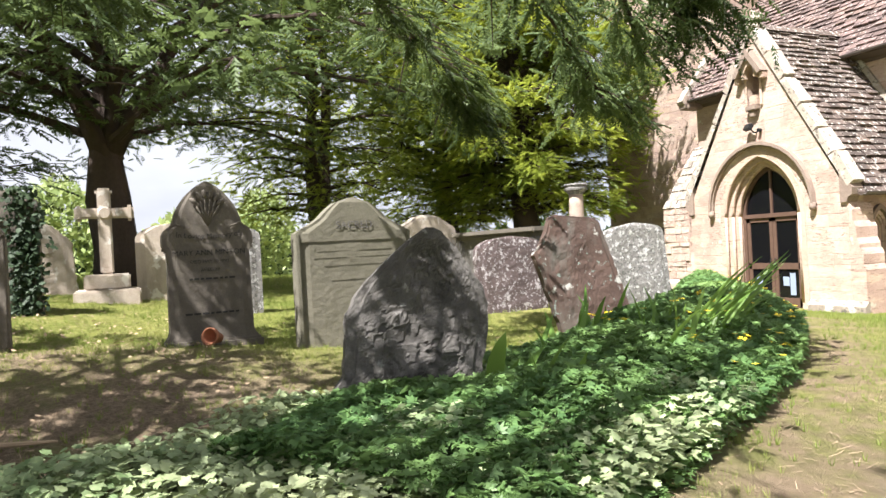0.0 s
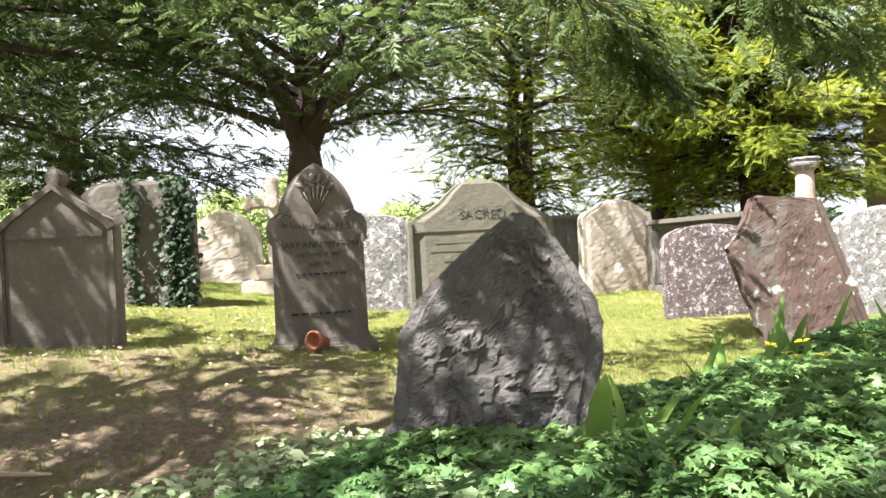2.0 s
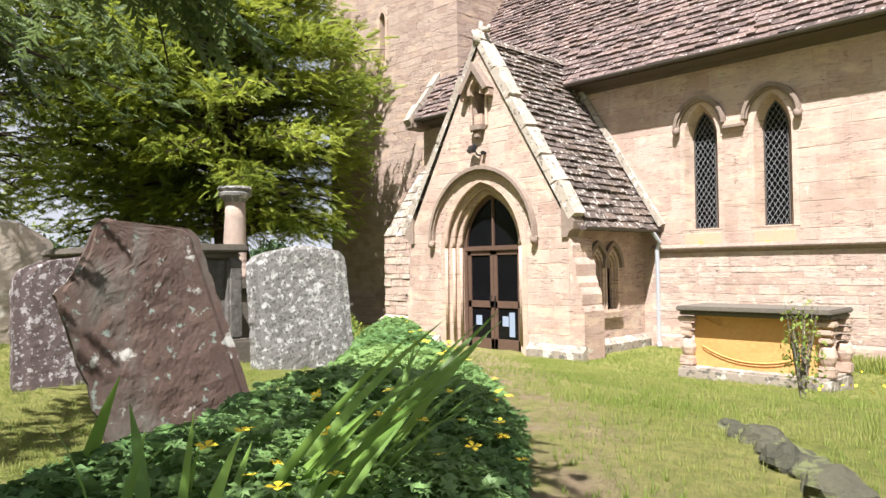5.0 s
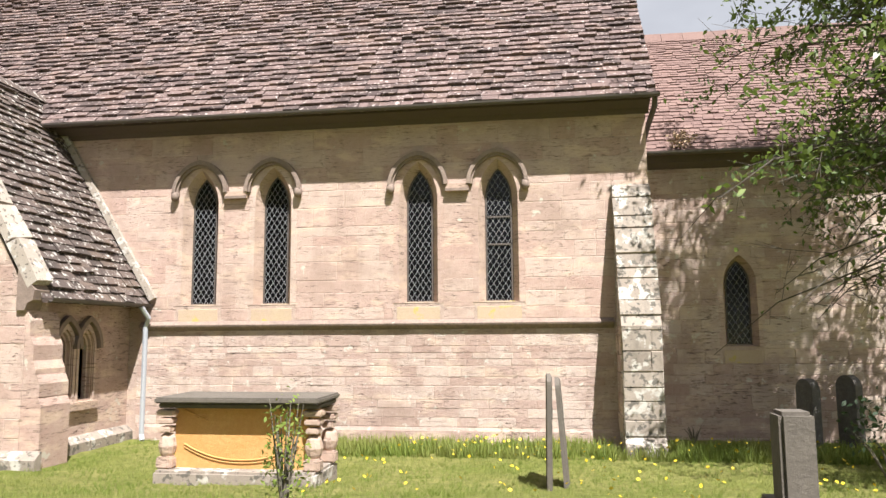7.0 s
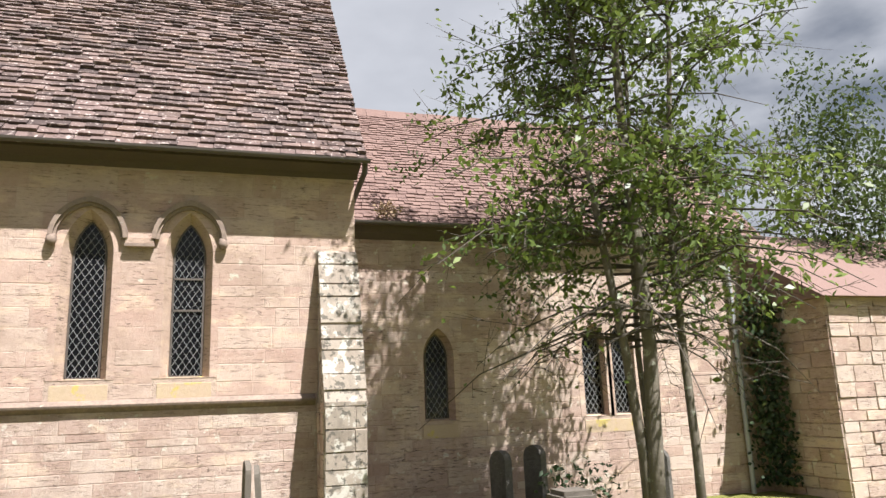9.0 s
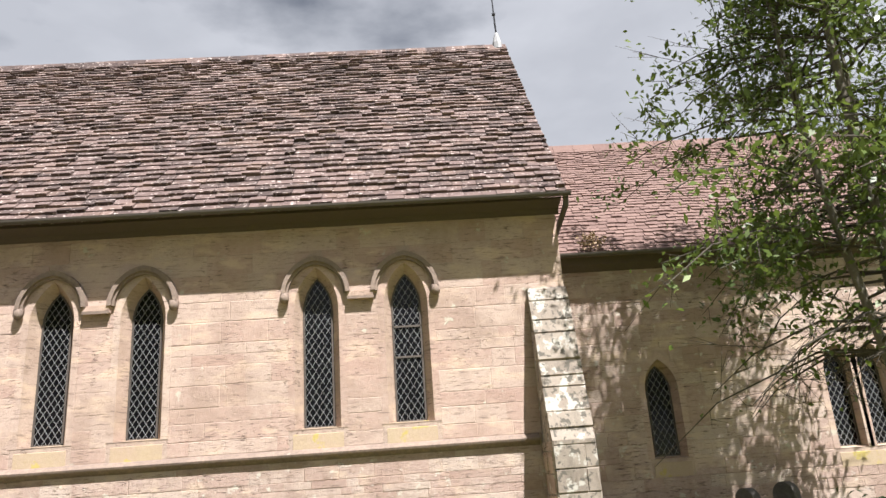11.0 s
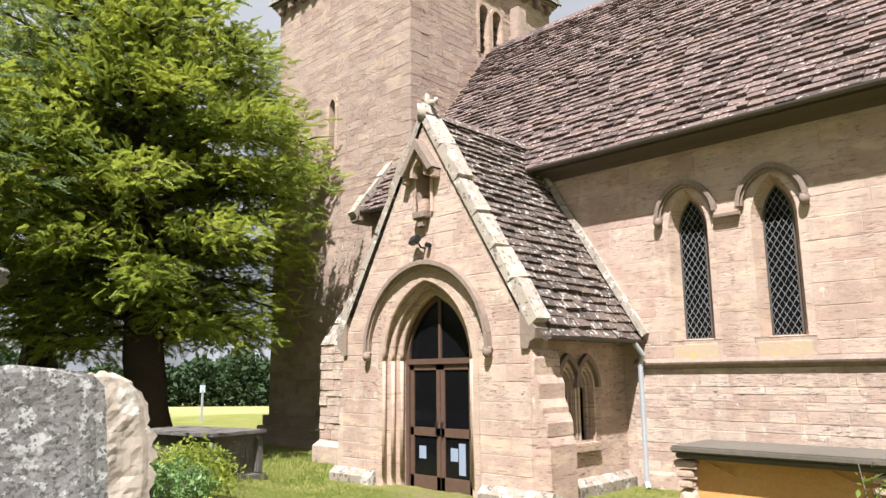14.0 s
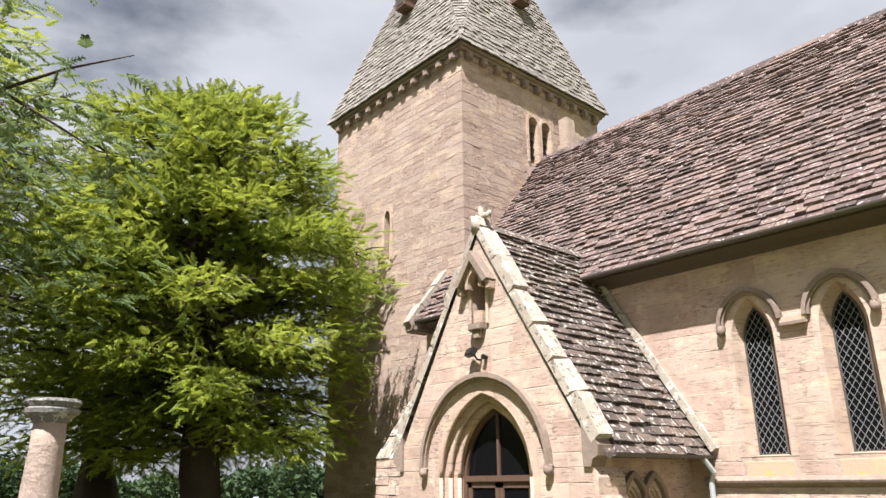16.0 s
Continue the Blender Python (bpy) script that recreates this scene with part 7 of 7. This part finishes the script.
def shrubs():
    rng = np.random.RandomState(44)
    lv = [(0, 0, 0), (0.5, 0.26, 0.05), (1, 0, -0.08), (0.5, -0.26, 0.05)]

    def bush(label, x, y, rx, ry, h, n, size, material, base=0.0, name="shrub"):
        s = empty(name, label, "shrub", at=(x, y, hz(x, y)))
        for i in range(12):
            bm = bmesh.new()
            a, f = rng.uniform(0, 6.28), rng.uniform(0.4, 1)
            tube(bm, [(0, 0, -0.05), (math.cos(a) * rx * f * 0.5, math.sin(a) * ry * f * 0.5, h * 0.5), (math.cos(a) * rx * f * 0.9, math.sin(a) * ry * f * 0.9, h * rng.uniform(0.6, 0.95))], [0.012, 0.008, 0.003], 5)
            part("stem", bm, M_GBARK, s)
        d = rng.normal(0, 1, (n, 3))
        d /= np.linalg.norm(d, axis=1)[:, None]
        lump = 1 + 0.25 * np.sin(d[:, 0] * 5 + x) * np.cos(d[:, 1] * 4 + d[:, 2] * 3)
        p = d * (rng.rand(n, 1) ** 0.35) * lump[:, None] * np.array((rx, ry, h / 2)) + np.array((0, 0, h / 2 + base))
        p = p[p[:, 2] > 0.02]
        scatter("foliage", lv, [(0, 1, 2, 3)], turn(rng.uniform(0, 6.28, len(p)), rng.normal(0, 0.7, len(p)), rng.normal(0, 0.7, len(p)), size * rng.uniform(0.6, 1.3, len(p)), p), material, s)
    bush("young rose bush with light green leaves before the tomb", 4.15, -6.3, 0.2, 0.2, 0.95, 420, 0.05, M_GRASS, name="rose_bush")
    bush("low rounded green shrub by the tower", -2.3, -7.1, 0.62, 0.5, 0.6, 2600, 0.06, M_YEWB)
    bush("low clipped green shrub in the grass", -1.25, -7.75, 0.4, 0.36, 0.42, 1500, 0.055, M_BED)
    bush("straggling weed at the stone's foot", 0.1, -8.6, 0.3, 0.25, 0.5, 420, 0.05, M_BED)
    bush("dark laurel sprigs by the chancel", 10.2, -2.6, 0.6, 0.4, 0.8, 260, 0.09, M_IVYD, 0.3)
    bush("tall dark conifer hedge at the yard's end", 19.5, 1.5, 1.6, 1.4, 9.5, 12000, 0.14, M_YEWD, name="conifer")
    bush("dry grass tuft in the chancel gutter", 8.55, 0.45, 0.22, 0.1, 0.3, 260, 0.06, M_STRAW, 5.05 - hz(8.5, 0.4), "gutter_grass")

    # far woods and hedges
    far = empty("far_woods", "distant belt of green trees beyond the field", "trees", kind="stuff")
    n = 110000
    a = rng.uniform(radians(135), radians(235), n)
    dist = rng.uniform(105, 150, n)
    x, y = dist * np.cos(a), dist * np.sin(a)
    crown = 6.6 + 1.4 * np.sin(a * 31) * np.sin(a * 73 + 1) + 1.2 * np.sin(a * 17)
    z = height(x, y) + crown * rng.rand(n) ** 0.7
    scatter("foliage", lv, [(0, 1, 2, 3)], turn(rng.uniform(0, 6.28, n), rng.normal(0, 0.7, n), rng.normal(0, 0.7, n), rng.uniform(0.7, 1.5, n), np.column_stack((x, y, z))), M_WOODS, far)
    # long bank of leaves added in place of the pale green hill
    hd = empty("yard_hedge", "bright green hedge and bushes, standing in for a pale hill beyond the graves", "hedge", kind="stuff")
    n = 26000
    y = rng.uniform(-46, -7, n)
    x = -31 + rng.normal(0, 1.0, n) + 2 * np.sin(y * 0.3)
    top = 3.4 + 1.0 * np.sin(y * 0.55) + 0.8 * np.sin(y * 1.3)
    z = height(x, y) + np.clip(top, 0.6, 5.4) * rng.rand(n) ** 0.7
    scatter("foliage", lv, [(0, 1, 2, 3)], turn(rng.uniform(0, 6.28, n), rng.normal(0, 0.7, n), rng.normal(0, 0.7, n), rng.uniform(0.25, 0.5, n), np.column_stack((x, y, z))), M_HEDGE, hd)
    # signpost in the field
    sp = empty("field_post", "white post with a small pale sign by the field", "post", at=(-27, 5.8, hz(-27, 5.8)))
    boxes("post", [(-0.04, 0.04, -0.04, 0.04, -0.2, 1.45)], M_PIPE, sp)
    boxes("sign", [(-0.03, 0.03, -0.12, 0.12, 1.35, 1.7)], M_PAPER, sp)


def lawn():
    rng = np.random.RandomState(55)
    blades, faces = [], []
    for i in range(6):
        a, b = i * 1.05, len(blades)
        c, s = math.cos(a), math.sin(a)
        o = 0.25 * ((i * 5) % 4) / 4
        w = 0.05
        blades += [(c * o - s * w, s * o + c * w, 0), (c * o + s * w, s * o - c * w, 0), (c * (o + 0.35), s * (o + 0.35), 1.0 - 0.1 * (i % 3))]
        faces.append((b, b + 1, b + 2))
    gr = empty("grass", "rough churchyard grass", "grass", kind="stuff")

    def tufts(n, x0, x1, y0, y1, lo, hi, mat_, name, thin=True):
        p = np.column_stack((rng.uniform(x0, x1, n), rng.uniform(y0, y1, n)))
        keep = np.ones(n, bool)
        if thin:
            d = np.hypot(p[:, 0] - 7, p[:, 1] + 18) + 0.8 * np.sin(p[:, 0] * 2) * np.cos(p[:, 1] * 2.3)
            keep &= rng.rand(n) < np.clip((d - 2.2) / 2.6, 0.4, 1)
            line = np.abs(p[:, 0] + 3.3 - (-2.4 - p[:, 1]) * 0.93)
            keep &= rng.rand(n) < np.clip(line / 0.8, 0.25, 1)
            gv = np.abs(p[:, 0] - 7.9 + (p[:, 1] + 13.4) * 0.55)
            keep &= (gv > 0.75) | (p[:, 1] > -12) | (rng.rand(n) < 0.05)
            keep &= ~((p[:, 0] > -5.4) & (p[:, 0] < -0.7) & (p[:, 1] > -3.2))
            keep &= ~((p[:, 0] > 7.2) & (p[:, 0] < 8.1) & (p[:, 1] > -1.0))
        p = p[keep]
        z = height(p[:, 0], p[:, 1]) - 0.01
        scatter(name, blades, faces, turn(rng.uniform(0, 6.28, len(p)), 0, rng.normal(0, 0.12, len(p)), rng.uniform(lo, hi, len(p)), np.column_stack((p, z))), mat_, gr)
    tufts(64000, -6, 9, -18.5, -8.5, 0.02, 0.06, M_GRASS, "near_tufts")
    tufts(40000, -9, 14, -9.5, -0.1, 0.03, 0.08, M_GRASS, "lawn_tufts")
    tufts(9000, -22, -5, -24, -1, 0.08, 0.2, M_GRASS, "far_tufts", False)
    tufts(2600, 0.5, 12, -1.3, -0.15, 0.1, 0.26, M_GRASS, "wall_tufts")
    # yellow flowers by the nave wall
    fl = empty("meadow_flowers", "scattered yellow dandelions in the grass", "flowers", kind="stuff")
    n = 330
    p = np.column_stack((rng.uniform(3.5, 11.5, n), -0.3 - 5 * rng.rand(n) ** 2))
    pet = [(0.5, 0.5, 0.1), (-0.5, 0.5, 0.1), (-0.5, -0.5, 0.1), (0.5, -0.5, 0.1), (0.8, 0, 0), (0, 0.8, 0.02), (-0.8, 0, 0), (0, -0.8, 0.02)]
    scatter("petals", pet, [(0, 1, 2, 3), (4, 5, 6, 7)], turn(rng.uniform(0, 6, n), rng.normal(0, 0.5, n), rng.normal(0.5, 0.5, n), rng.uniform(0.02, 0.035, n), np.column_stack((p, height(p[:, 0], p[:, 1]) + rng.uniform(0.07, 0.2, n)))), M_PETAL, fl)
    # dry needles and twigs on the litter
    nd = empty("needle_litter", "brown yew needles and twigs on bare earth", "litter", kind="stuff")
    n = 26000
    r, a = 6.2 * np.sqrt(rng.rand(n)), rng.uniform(0, 6.28, n)
    p = np.column_stack((7 + r * np.cos(a) - 0.8, -18 + r * np.sin(a)))
    st = [(0, -0.03, 0), (0, 0.03, 0), (1, 0.02, 0.03), (1, -0.02, 0.03)]
    scatter("needles", st, [(0, 1, 2, 3)], turn(rng.uniform(0, 6.28, n), rng.normal(0, 0.15, n), 0, rng.uniform(0.015, 0.07, n), np.column_stack((p, height(p[:, 0], p[:, 1]) + 0.012))), M_STRAW, nd)
    n = 6000
    r, a = 5.6 * np.sqrt(rng.rand(n)), rng.uniform(0, 6.28, n)
    p = np.column_stack((6.0 + r * np.cos(a), -17.2 + r * np.sin(a)))
    p = p[(p[:, 0] < 5.6) & (p[:, 1] < -14.8)]
    n = len(p)
    fk = [(0, -0.22, 0), (0, 0.2, 0.05), (0.6, 0.3, 0.02), (1, 0, 0.12), (0.55, -0.28, 0.06)]
    scatter("dead_leaves", fk, [(0, 4, 3, 2, 1)], turn(rng.uniform(0, 6.28, n), rng.normal(0, 0.3, n), rng.normal(0, 0.3, n), rng.uniform(0.012, 0.04, n), np.column_stack((p, height(p[:, 0], p[:, 1]) + 0.018))), M_STRAW, nd)


trees()
near_boughs()
small_tree()
beds()
shrubs()
lawn()
